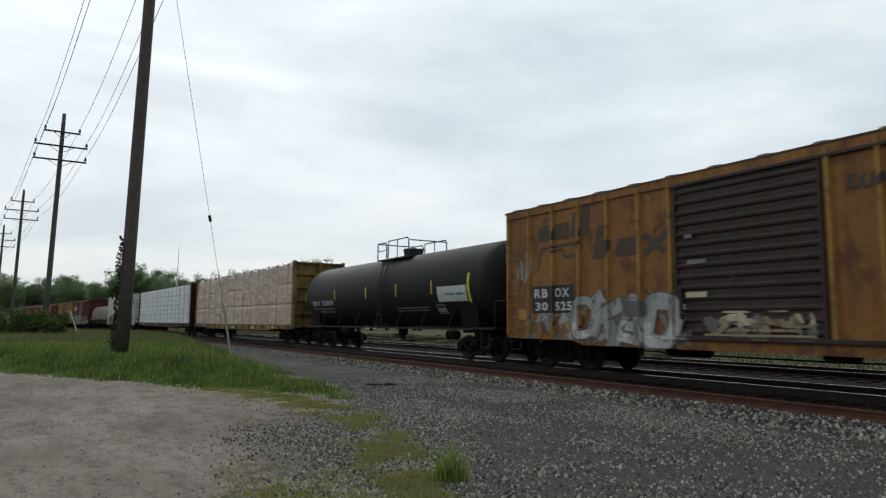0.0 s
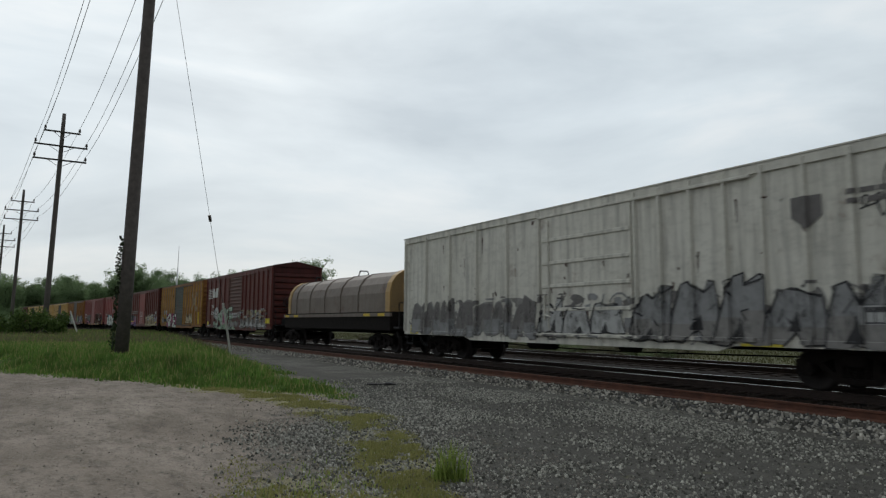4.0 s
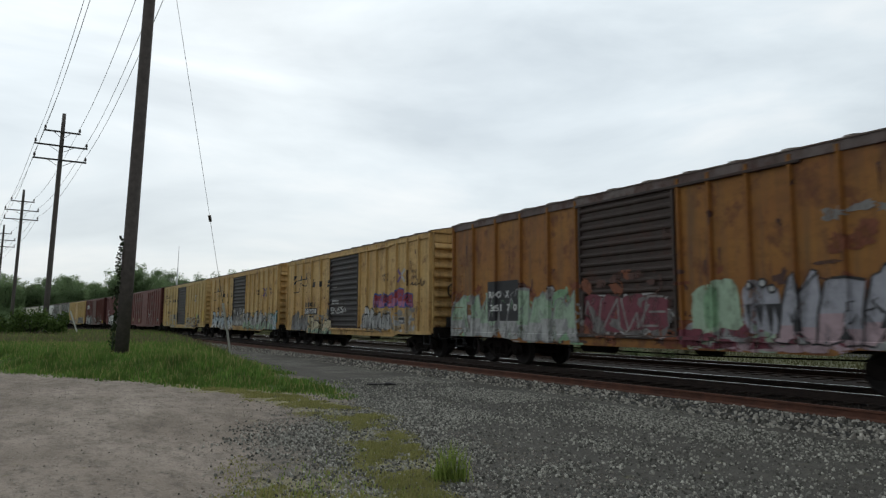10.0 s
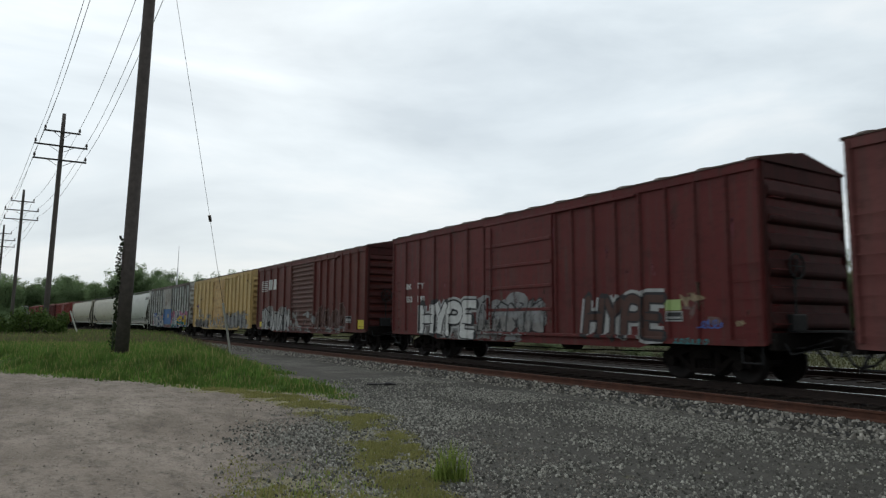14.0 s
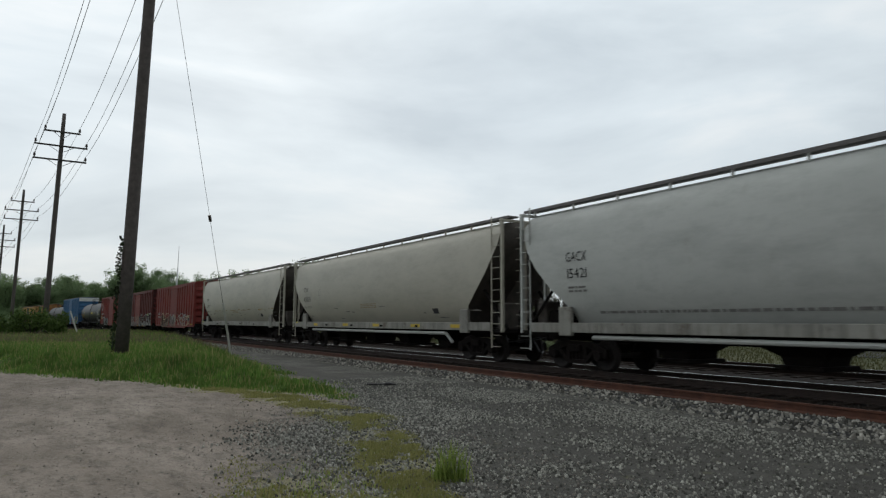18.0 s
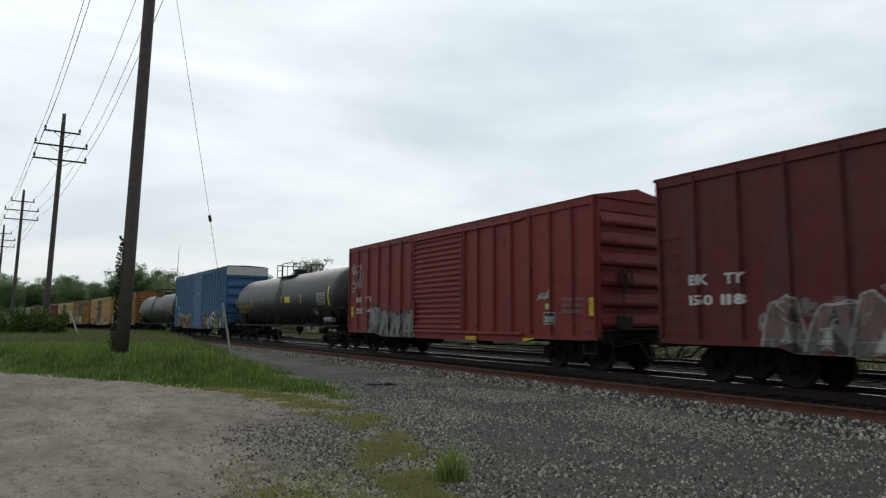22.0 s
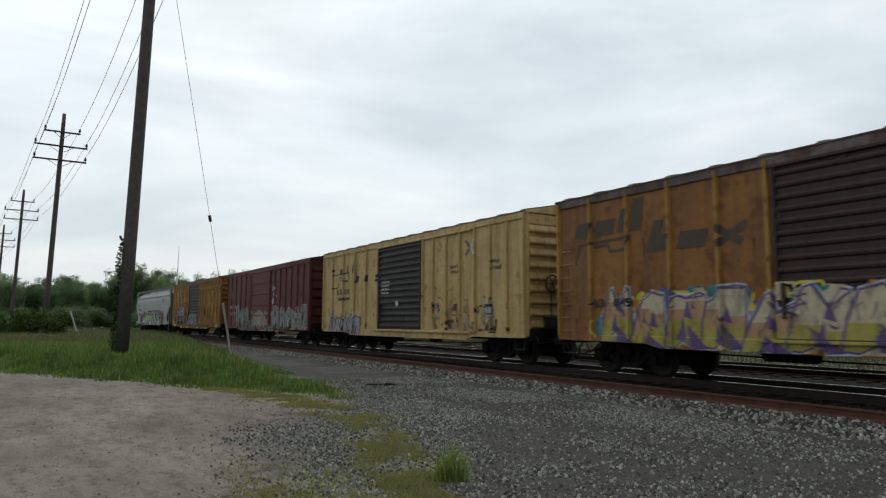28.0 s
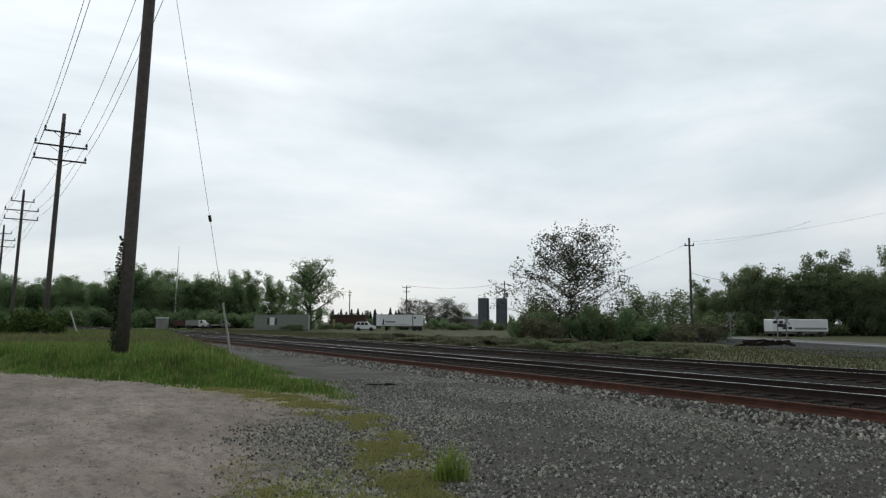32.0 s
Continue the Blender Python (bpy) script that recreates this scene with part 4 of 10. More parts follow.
    for x in (hi - 0.6, lo + 0.1):
        part("step", shared("step", lambda: Shape().pipe([(0, 0, 0.9), (0, 0, 0.5), (0.46, 0, 0.5), (0.46, 0, 0.9)], 0.02, 4)), M_DARK, car, at=(x, -1.5, 0))
    for sgn in (1, -1):
        x = hi + 0.1 if sgn > 0 else lo - 0.1
        part("end_platform", Shape().box(min(x, x + sgn * 0.25), max(x, x + sgn * 0.25), -1.0, 1.0, 1.13, 1.17), M_DARK, car)
        for i in range(8):
            part("grab_iron", shared("end_iron", lambda: ladder_shape(0.42, 0.0, 0.0, 1, 0.08)), ribs_coat or coat, car, at=pose(x, sgn * -1.42, 1.3 + 0.37 * i, 0, 0, 90 if sgn > 0 else -90))
        part("cut_lever", shared(("cut_lever", sgn), lambda: Shape().pipe([(0.0, -1.5, 1.0), (0.0, -1.42, 0.78), (sgn * 0.1, -0.6, 0.82), (sgn * 0.42, -0.1, 0.98)], 0.018, 5)), M_DARK, car, at=(x, 0, 0))
        # near-black end sill carries the shade of the gap between cars in its colour
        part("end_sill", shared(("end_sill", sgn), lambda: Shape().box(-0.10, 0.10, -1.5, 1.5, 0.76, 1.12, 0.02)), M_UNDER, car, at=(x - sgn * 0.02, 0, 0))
        part("brake_pipe", shared(("brake_pipe", sgn), lambda: Shape().pipe([(-sgn * 0.1, 0.45, 0.78), (sgn * 0.35, 0.45, 0.72), (sgn * 0.55, 0.35, 0.48), (sgn * 0.75, 0.2, 0.42)], 0.03, 6)), M_DARK, car, at=(x, 0, 0))
        part("brake_chain_guide", shared(("brake_chain_guide", sgn), lambda: Shape().tube((sgn * 0.04, -0.65, 1.15), (sgn * 0.04, -0.65, 2.35), 0.022, 5).box(min(0, sgn * 0.16), max(0, sgn * 0.16), -0.95, -0.45, 1.16, 1.5, 0.02)), M_DARK, car, at=(x - sgn * 0.05, 0, 0))
        coupler(car, x + sgn * (0.14 if half < 8.5 and not flat_top else 0.0), sgn)
    bw = Shape().ring([(0.0, 0.245), (0.0, 0.28), (0.035, 0.28), (0.035, 0.245)], 16)
    wheel_ob = part("brake_wheel", bw, M_DARK, car, at=(hi + 0.14, -0.65, 2.5))
    for a in (0, 60, 120):
        part("spoke", shared("brake_spoke", lambda: Shape().tube((0.018, -0.26, 0), (0.018, 0.26, 0), 0.014, 4)), M_DARK, wheel_ob, at=pose(0, 0, 0, a))
    part("brake_gear_box", Shape().box(hi + 0.02, hi + 0.14, -0.82, -0.5, 2.3, 2.65, 0.02), end_coat or coat, car)
    underframe(car, half)
    for x in (-half + 2.1, half - 2.1):
        truck(car, x)

    def depth(x, z):
        if door[0] - 0.01 <= x <= door[1] + 0.01 and dz0 - 0.02 <= z <= dz1:
            return 1.62
        for r in rib_x:
            if abs(x - r) < rib_w / 2 + 0.002:
                return 1.55 + rib_d
        if rail_x[0] <= x <= rail_x[1] and 0.932 <= z <= 1.018:
            return 1.665
        return 1.555 if z > 0.985 else 1.58
    xs = [door[0] - 0.02, door[0], door[1], door[1] + 0.02, rail_x[0] - 0.004, rail_x[0] + 0.004, rail_x[1] - 0.004, rail_x[1] + 0.004]
    for r in rib_x:
        xs += [r - rib_w / 2 - 0.02, r - rib_w / 2, r + rib_w / 2, r + rib_w / 2 + 0.02]
    sd = Side(body, depth, xs, (0.928, 0.934, 0.98, 1.0, 1.016, 1.022), 0.0 if near_read else 0.3)
    sd.ends = (lo + 0.01, hi - 0.01)
    sd.low = lambda x: 0.725 + 0.12 * max(0.0, min(1.0, (abs(x) - 4.75) / 0.4))
    bright = coat in (P_YELLOW, P_PALE, P_RUSTY, P_ORANGE, P_WHITE, P_GREYBLUE)
    scrapes(sd, lo + 0.2, hi - 0.2, 1.0, 2.3, INK["brown"] if bright else INK["faded_black"], int(-rear * 10), 90 if bright else 40)
    if coat is not P_BLUE:
        scrapes(sd, lo + 0.2, hi - 0.2, 2.4, eave - 0.3, INK["brown"] if bright else INK["maroon"], int(-rear * 10) + 1, 22)
    return sd


def car_of(sd):
    """The car whose side it is."""
    return sd.parent.parent


def placard(sd, x0, x1, z0, z1):
    """The framed panel of maintenance marks."""
    decal(sd, Flat().rect(x0, x1, z0, z1), INK["black"], 4, "marks_panel", "black panel of maintenance marks")
    fl = Flat().border(x0, x1, z0, z1, 0.025)
    w = (x1 - x0 - 0.1) / 3
    for i in range(3):
        fl.rect(x0 + 0.05 + i * w + 0.015, x0 + 0.05 + (i + 1) * w - 0.015, z0 + 0.06, z1 - 0.12)
    decal(sd, fl, INK["grey_white"], 5, "marks")


def marks(sd, ink, rows, weight="bold", layer=3):
    """Rows of (words, x0, x1, z0, z1)."""
    for words, x0, x1, z0, z1 in rows:
        decal(sd, Flat().text(words, x0, x1, z0, z1, weight), INK[ink], layer, "lettering")


def small_print(sd, ink, x0, x1, z0, z1, rows, seed):
    decal(sd, Flat().bars(x0, x1, z0, z1, rows, random.Random(seed)), INK[ink], 3, "small_print", "lines of small stencilled data")


def patches(sd, ink, boxes, layer=3, name="paint_patch"):
    for x0, x1, z0, z1 in boxes:
        decal(sd, Flat().rect(x0, x1, z0, z1), INK[ink], layer, name)


def track_emblem(sd, ink, x0=-7.5, x1=-2.1, z0=2.85, z1=4.1, big=False):
    """A pool car's emblem as plain slanted blocks and a bent rail."""
    w, h = x1 - x0, z1 - z0
    shapes = []

    def slab(a, b, c, d, lean=0.09):
        return Flat().poly([(x0 + a * w, z0 + c * h), (x0 + b * w, z0 + c * h), (x0 + b * w + lean, z0 + d * h), (x0 + a * w + lean, z0 + d * h)])
    if big:
        shapes = [slab(a, b, 0.6, 0.9 + rise, 0.12) for a, b, rise in ((0.0, 0.11, 0.0), (0.14, 0.27, 0), (0.30, 0.35, 0.15), (0.38, 0.45, 0.32))]
        shapes += [slab(a, b, 0.16, 0.46, 0.12) for a, b in ((0.48, 0.60), (0.65, 0.80))]
        shapes.append(slab(0.503, 0.558, 0.46, 0.73, 0.15))
        xa, zb = x0 + 0.88 * w, z0 + 0.16 * h
        shapes.append(Flat().stroke([(xa - 0.1, zb), (xa + 0.62, zb + 0.3 * h)], 0.17).stroke([(xa - 0.12, zb + 0.3 * h), (xa + 0.5, zb)], 0.17))
        ln = [(0.0, 0.045), (0.037, 0.45), (0.38, 0.50), (0.35, 0.27), (0.25, 0.25), (0.235, 0.40), (0.137, 0.38)]
        shapes.append(Flat().stroke([(x0 + a * w, z0 + b * h) for a, b in ln], 0.07))
    else:
        r_ = slab(0.0, 0.018, 0.58, 0.80)
        r_.f += [tuple(i + 4 for i in f) for f in slab(0.018, 0.045, 0.72, 0.80).f]
        r_.v += slab(0.018, 0.045, 0.72, 0.80).v
        shapes = [r_, slab(0.165, 0.228, 0.57, 0.78), slab(0.322, 0.343, 0.58, 0.86), slab(0.43, 0.452, 0.58, 0.90)]
        b_ = slab(0.505, 0.57, 0.225, 0.44)
        b_.f += [tuple(i + 4 for i in f) for f in slab(0.523, 0.54, 0.44, 0.56, 0.05).f]
        b_.v += slab(0.523, 0.54, 0.44, 0.56, 0.05).v
        xa, zb = x0 + 0.89 * w, z0 + 0.19 * h
        shapes += [b_, slab(0.685, 0.75, 0.215, 0.43), Flat().stroke([(xa, zb), (xa + 0.42, zb + 0.21 * h)], 0.12).stroke([(xa + 0.04, zb + 0.21 * h), (xa + 0.36, zb)], 0.12)]
        ln = [(-0.015, 0.07), (0.03, 0.575), (0.375, 0.61), (0.345, 0.32), (0.268, 0.33), (0.245, 0.46), (0.17, 0.46), (0.132, 0.10), (-0.015, 0.07)]
        shapes.append(Flat().stroke([(x0 + a * w, z0 + b * h) for a, b in ln], 0.05))
    for fl in shapes:
        decal(sd, fl, INK[ink], 1, "emblem_shape", "slanted shape of the pool emblem")


def cross_emblem(sd, x, z, size, ink="purple", ink2="cream"):
    fl, f2 = Flat(), Flat()
    for k in (-1, 1):
        fl.stroke([(x - size / 2, z - k * size * 0.42), (x - size * 0.06, z - k * 0.03)], size * 0.2)
        f2.stroke([(x + size * 0.06, z + k * 0.03), (x + size / 2, z + k * size * 0.42)], size * 0.2)
    decal(sd, fl, INK[ink], 2, "cross_emblem", "emblem of two crossed bands")
    decal(sd, f2, INK[ink2], 2, "cross_emblem")


def striped_emblem(sd, x0, x1, z0, z1, ink="white"):
    """A railway's emblem: bars beside two plain blocks."""
    fl = Flat()
    n, h = 6, z1 - z0
    for i in range(n):
        a = z0 + h * i / n
        fl.rect(x0, x0 + (x1 - x0) * 0.40, a + h * 0.04, a + h * 0.11)
    for a, b in ((0.44, 0.69), (0.73, 0.98)):
        xa, xb = x0 + (x1 - x0) * a, x0 + (x1 - x0) * b
        fl.poly([(xa, z0 + h * 0.12), (xb - 0.1, z0 + h * 0.12), (xb, z1), (xa + 0.1, z1)])
    decal(sd, fl, INK[ink], 2, "emblem", "white emblem of bars and slanted blocks")


def slogans(sd, ink, nx, ax, z):
    marks(sd, ink, [("next", nx, nx + 0.58, z, z + 0.15), ("load", nx + 0.04, nx + 0.58, z - 0.19, z - 0.03), ("any", ax, ax + 0.46, z, z + 0.15), ("road", ax, ax + 0.56, z - 0.19, z - 0.03)], "slant", 2)


# ---- the ground: one sheet to the horizon ----


def soft_step(a, b, x):
    k = max(0.0, min(1.0, (x - a) / (b - a)))
    return k * k * (3 - 2 * k)


def wave(x, y, k, seed):
    return noise.noise((x * k, y * k, seed))


def in_grass(x, y):
    """How far a place lies inside the grassy bank by the poles (0 to 1)."""
    wob = 0.7 * wave(x, y, 0.35, 2.0) + 0.6 * wave(x, y, 1.1, 4.0) + 0.3 * wave(x, y, 2.6, 6.0)
    a = soft_step(-0.6, 2.6, (-14.3 + 1.85 * (y - 5.0)) - x + 1.5 * wob)
    b = soft_step(-0.5, 1.5, (5.9 - 0.13 * (x + 14.3)) - y + 0.9 * wob)
    return a * b


STRIP = [(-19.0, 3.1), (-15.2, 4.4), (-12.3, 4.75), (-10.4, 4.85), (-8.7, 4.15), (-7.1, 3.8), (-5.9, 3.25), (-4.0, 2.5), (0.0, 1.0)]


def in_weeds(x, y):
    """Nearness to the strip of thin weeds that parts dirt and gravel (0 to 1)."""
    best = 9.0
    for (ax, ay), (bx, by) in zip(STRIP, STRIP[1:]):
        dx, dy = bx - ax, by - ay
        t = max(0.0, min(1.0, ((x - ax) * dx + (y - ay) * dy) / (dx * dx + dy * dy)))
        best = min(best, math.hypot(x - ax - t * dx, y - ay - t * dy))
    k = 1.0 - soft_step(0.1, 0.85, best + 0.35 * wave(x, y, 0.9, 11.0))
    low = 1.0 - soft_step(0.2, 1.2, math.hypot((x + 6.1) * 0.6, (y - 2.3)) + 0.5 * wave(x, y, 1.6, 13.0))
    return max(0.9 * k, 0.5 * low)


def in_gravel(x, y):
    """Share of gravel: full beyond the weeds, thinning out over the dirt."""
    e_ = y - (1.55 - 0.318 * x)
    if x < -13.0:
        e_ = max(e_, y - 5.9 - 0.06 * (-13.0 - x))
    full = soft_step(-0.3, 0.7, e_ + 0.4 * wave(x, y, 0.8, 21.0))
    some = 0.75 * soft_step(-3.0, -0.2, e_ + 0.7 * wave(x, y, 0.7, 23.0)) * soft_step(-15.5, -10.5, x)
    return max(full, some)


def coarse(x, y):
    """Where the gravel lies loose and stony rather than packed smooth by wheels."""
    lane = 1.0 - soft_step(0.35, 0.95, abs(y - 7.35 + 0.4 * wave(x, y, 0.25, 31.0)))
    k = 0.5 + 0.5 * wave(x, y, 0.45, 33.0) + 0.25 * wave(x, y, 1.3, 35.0)
    return soft_step(0.28, 0.62, k) * (1.0 - 0.93 * lane) * (1.0 - 0.8 * soft_step(-6.2, -4.2, x + 0.35 * (y - 5.0)))


def height(x, y):
    z = GROUND + 0.40 * in_grass(x + 3.0, y + 0.5) * soft_step(-130, -80, x)
    z += 0.018 * noise.noise((x * 0.5, y * 0.5, 0.0)) + 0.03 * noise.noise((x * 0.12, y * 0.12, 3.0))
    return z if abs(x) < 150 and -60 < y < 60 else GROUND


def lines_at(parts):
    out = []
    for a, b, st in parts:
        x = a
        while x < b - 1e-6:
            out.append(x)
            x += st
    return out + [parts[-1][1]]


def ground_sheet():
    xs = lines_at([(-3000, -600, 800), (-600, -150, 90), (-150, -60, 6), (-60, -26, 1.0), (-26, 2, 0.2), (2, 12, 1.0), (12, 60, 8), (60, 600, 180), (600, 3000, 800)])
    ys = lines_at([(-3000, -600, 800), (-600, -60, 90), (-60, -12, 6), (-12, -3, 0.75), (-3, 10, 0.2), (10, 13, 0.75), (13, 60, 8), (60, 600, 90), (600, 3000, 800)])
    vs = [(x, y, height(x, y) if y < 13 else GROUND - 0.06) for x in xs for y in ys]
    n = len(ys)
    fs = [(i * n + j, (i + 1) * n + j, (i + 1) * n + j + 1, i * n + j + 1) for i in range(len(xs) - 1) for j in range(n - 1)]
    return Shape().add(vs, fs)


def ground_material():
    """Packed dirt, gravel, weeds and field grass, each in its own stretch, with ragged edges."""
    m, nt, bs = shader("dirt_gravel_and_weeds")
    geo = node(nt, "ShaderNodeNewGeometry")
    sep = node(nt, "ShaderNodeSeparateXYZ")
    nt.links.new(geo.outputs["Position"], sep.inputs[0])

    def plane(a, b, c, rough, rscale, seed, width):
        """Mask of a*x + b*y + c > 0 with a ragged edge."""
        terms = []
        for k, out in ((a, "X"), (b, "Y")):
            mm = node(nt, "ShaderNodeMath")
            mm.operation = "MULTIPLY"
            mm.inputs[1].default_value = k
            nt.links.new(sep.outputs[out], mm.inputs[0])
            terms.append(mm.outputs[0])
        nz = noise_fac(nt, rscale, 0.25, 0.75, 5, 0.65, seed, True)
        s = None
        for tmt in terms + [nz]:
            ad = node(nt, "ShaderNodeMath")
            ad.operation = "ADD"
            if tmt is nz:
                mu = node(nt, "ShaderNodeMath")
                mu.operation = "MULTIPLY_ADD"
                mu.inputs[1].default_value, mu.inputs[2].default_value = 2 * rough, c - rough
                nt.links.new(nz, mu.inputs[0])
                tmt = mu.outputs[0]
            if s is None:
                s = tmt
                continue
            nt.links.new(s, ad.inputs[0])
            nt.links.new(tmt, ad.inputs[1])
            s = ad.outputs[0]
        mr = node(nt, "ShaderNodeMapRange")
        mr.inputs["From Min"].default_value, mr.inputs["From Max"].default_value = -width, width
        nt.links.new(s, mr.inputs["Value"])
        return mr.outputs["Result"]

    def both(p, q, op="MULTIPLY"):
        mm = node(nt, "ShaderNodeMath")
        mm.operation = op
        nt.links.new(p, mm.inputs[0])
        if hasattr(q, "is_linked"):
            nt.links.new(q, mm.inputs[1])
        else:
            mm.inputs[1].default_value = q
        return mm.outputs[0]

    dirt = blend(nt, noise_fac(nt, (0.35, 0.9, 1), 0.3, 0.7, 6, 0.6, 0, True), (0.165, 0.134, 0.106), (0.31, 0.262, 0.218))
    dirt = blend(nt, both(noise_fac(nt, (2.2, 5.0, 1), 0.46, 0.66, 7, 0.75, 6, True), 0.7), dirt, (0.085, 0.069, 0.055))
    dirt = blend(nt, both(noise_fac(nt, 14.0, 0.56, 0.72, 4, 0.7, 5, True), 0.6), dirt, (0.075, 0.065, 0.056))
    dirt = blend(nt, both(noise_fac(nt, (3.0, 7.0, 1), 0.60, 0.68, 5, 0.75, 15, True), 0.7), dirt, (0.085, 0.075, 0.064))
    dirt = blend(nt, both(noise_fac(nt, 38.0, 0.6, 0.72, 2, 0.6, 19, True), 0.5), dirt, (0.32, 0.295, 0.265))
    vor = node(nt, "ShaderNodeTexVoronoi", Scale=26.0)
    nt.links.new(geo.outputs["Position"], vor.inputs["Vector"])
    vsep = node(nt, "ShaderNodeSeparateColor")
    nt.links.new(vor.outputs["Color"], vsep.inputs[0])
    stony = blend(nt, vsep.outputs[0], (0.042, 0.041, 0.036), (0.165, 0.158, 0.138))
    stony = blend(nt, both(noise_fac(nt, 9.0, 0.5, 0.8, 3, 0.6, 2, True), 0.5), stony, (0.05, 0.049, 0.046))
    packed = blend(nt, noise_fac(nt, (1.2, 2.6, 1), 0.3, 0.7, 6, 0.65, 8, True), (0.054, 0.051, 0.045), (0.085, 0.081, 0.071))
    packed = blend(nt, both(noise_fac(nt, 30.0, 0.45, 0.75, 3, 0.6, 4, True), 0.6), packed, (0.05, 0.048, 0.045))
    green = blend(nt, noise_fac(nt, 1.3, 0.3, 0.7, 6, 0.65, 12, True), (0.052, 0.098, 0.022), (0.10, 0.14, 0.036))
    weeds = blend(nt, noise_fac(nt, 2.5, 0.3, 0.7, 6, 0.65, 14, True), (0.18, 0.185, 0.075), (0.29, 0.26, 0.13))
    field = blend(nt, noise_fac(nt, 0.16, 0.3, 0.7, 6, 0.6, 17, True), (0.050, 0.062, 0.024), (0.088, 0.085, 0.045))
    att = node(nt, "ShaderNodeVertexColor")
    att.layer_name = "cover"
    cov = node(nt, "ShaderNodeSeparateColor")
    nt.links.new(att.outputs["Color"], cov.inputs[0])

    def ragged(share, scale, seed, rough=0.55, width=0.14):
        """Turns a share of cover into patches with broken edges."""
        nz = noise_fac(nt, scale, 0.25, 0.75, 6, 0.7, seed, True)
        mu = node(nt, "ShaderNodeMath")
        mu.operation = "MULTIPLY_ADD"
        mu.inputs[1].default_value, mu.inputs[2].default_value = rough, -rough / 2
        nt.links.new(nz, mu.inputs[0])
        mr = node(nt, "ShaderNodeMapRange")
        mr.inputs["From Min"].default_value, mr.inputs["From Max"].default_value = 0.5 - width, 0.5 + width
        nt.links.new(both(share, mu.outputs[0], "ADD"), mr.inputs["Value"])
        return mr.outputs["Result"]

    gravel = blend(nt, att.outputs["Alpha"], packed, stony)
    c = blend(nt, ragged(cov.outputs[2], 3.5, 21, 0.8, 0.3), dirt, gravel)
    c = blend(nt, both(ragged(cov.outputs[1], 3.4, 31, 0.95, 0.3), 0.7), c, weeds)
    c = blend(nt, ragged(cov.outputs[0], 2.0, 41, 0.6, 0.2), c, green)
    gb = plane(-0.17, -1.0, 2.6, 0.7, 0.6, 43, 0.5)
    far_side = plane(0.0, 1.0, -21.8, 0.8, 0.3, 51, 0.6)
    c = blend(nt, far_side, c, field)
    beyond = plane(-1.0, 0.0, -75.0, 6.0, 0.05, 55, 8.0)
    c = blend(nt, both(beyond, both(gb, 1.0)), c, green)
    behind = plane(0.0, -1.0, -14.0, 2.0, 0.2, 58, 2.0)
    c = blend(nt, behind, c, field)
    nt.links.new(c, bs.inputs["Base Color"])
    bs.inputs["Roughness"].default_value = 0.95
    bs.inputs["Specular IOR Level"].default_value = 0.15
    bump(nt, bs, both(vor.outputs["Distance"], noise_fac(nt, 7.0, 0.2, 0.8, 6, 0.7, 61, True), "ADD"), 0.55, 0.03)
    return m


ground = part("ground", ground_sheet(), ground_material())
cover = ground.data.color_attributes.new("cover", "FLOAT_COLOR", "POINT")
for v_, c_ in zip(ground.data.vertices, cover.data):
    x_, y_ = v_.co.x, v_.co.y
    if -90 < x_ < 12 and -12 < y_ < 13:
        c_.color = (in_grass(x_, y_), in_weeds(x_, y_), in_gravel(x_, y_), coarse(x_, y_))
    else:
        c_.color = (0.0, 0.0, 1.0 if y_ > 0 else 0.0, 0.5)
tagged(ground, "packed dirt lot, dark gravel and weedy field", "ground", kind="structure")


def ballast_material(name, a, b, scale=16.0, dark=(0.02, 0.019, 0.018)):
    m, nt, bs = shader(name)
    geo = node(nt, "ShaderNodeNewGeometry")
    vor = node(nt, "ShaderNodeTexVoronoi", Scale=scale)
    nt.links.new(geo.outputs["Position"], vor.inputs["Vector"])
    sep = node(nt, "ShaderNodeSeparateColor")
    nt.links.new(vor.outputs["Color"], sep.inputs[0])
    c = blend(nt, sep.outputs[0], a, b)
    mr = node(nt, "ShaderNodeMapRange")
    mr.inputs["From Min"].default_value, mr.inputs["From Max"].default_value = 0.25, 0.7
    nt.links.new(vor.outputs["Distance"], mr.inputs["Value"])
    c = blend(nt, mr.outputs["Result"], c, dark)
    c = blend(nt, noise_fac(nt, 0.8, 0.45, 0.75, 5, 0.6, 3, True), c, tuple(q * 0.6 for q in a))
    nt.links.new(c, bs.inputs["Base Color"])
    bs.inputs["Roughness"].default_value = 0.95
    bs.inputs["Specular IOR Level"].default_value = 0.15
    bump(nt, bs, vor.outputs["Distance"], 0.8, 0.04)
    return m


M_BALLAST = ballast_material("grey_ballast", (0.06, 0.06, 0.058), (0.15, 0.148, 0.142))
M_BED = ballast_material("oily_track_bed", (0.015, 0.011, 0.009), (0.030, 0.022, 0.017), 14.0, (0.008, 0.006, 0.005))
M_RUSTBED = ballast_material("rust_stained_ballast", (0.021, 0.0125, 0.010), (0.036, 0.022, 0.017), 15.0, (0.012, 0.008, 0.006))
M_RAIL = plain("rusty_rail_steel", (0.028, 0.017, 0.013), 0.8, 0.2, 0.35, 5.0, 0.2)
M_ORANGE_RUST = plain("orange_rust", (0.085, 0.032, 0.018), 0.85, 0.1, 0.35, 4.0, 0.3)
M_POLISH = plain("polished_rail_head", (0.78, 0.79, 0.80), 0.22, 1.0, 0.08, 3.0, 0.0)
M_TIE = plain("creosoted_timber", (0.024, 0.017, 0.013), 0.9, 0.0, 0.4, 5.0, 0.4)
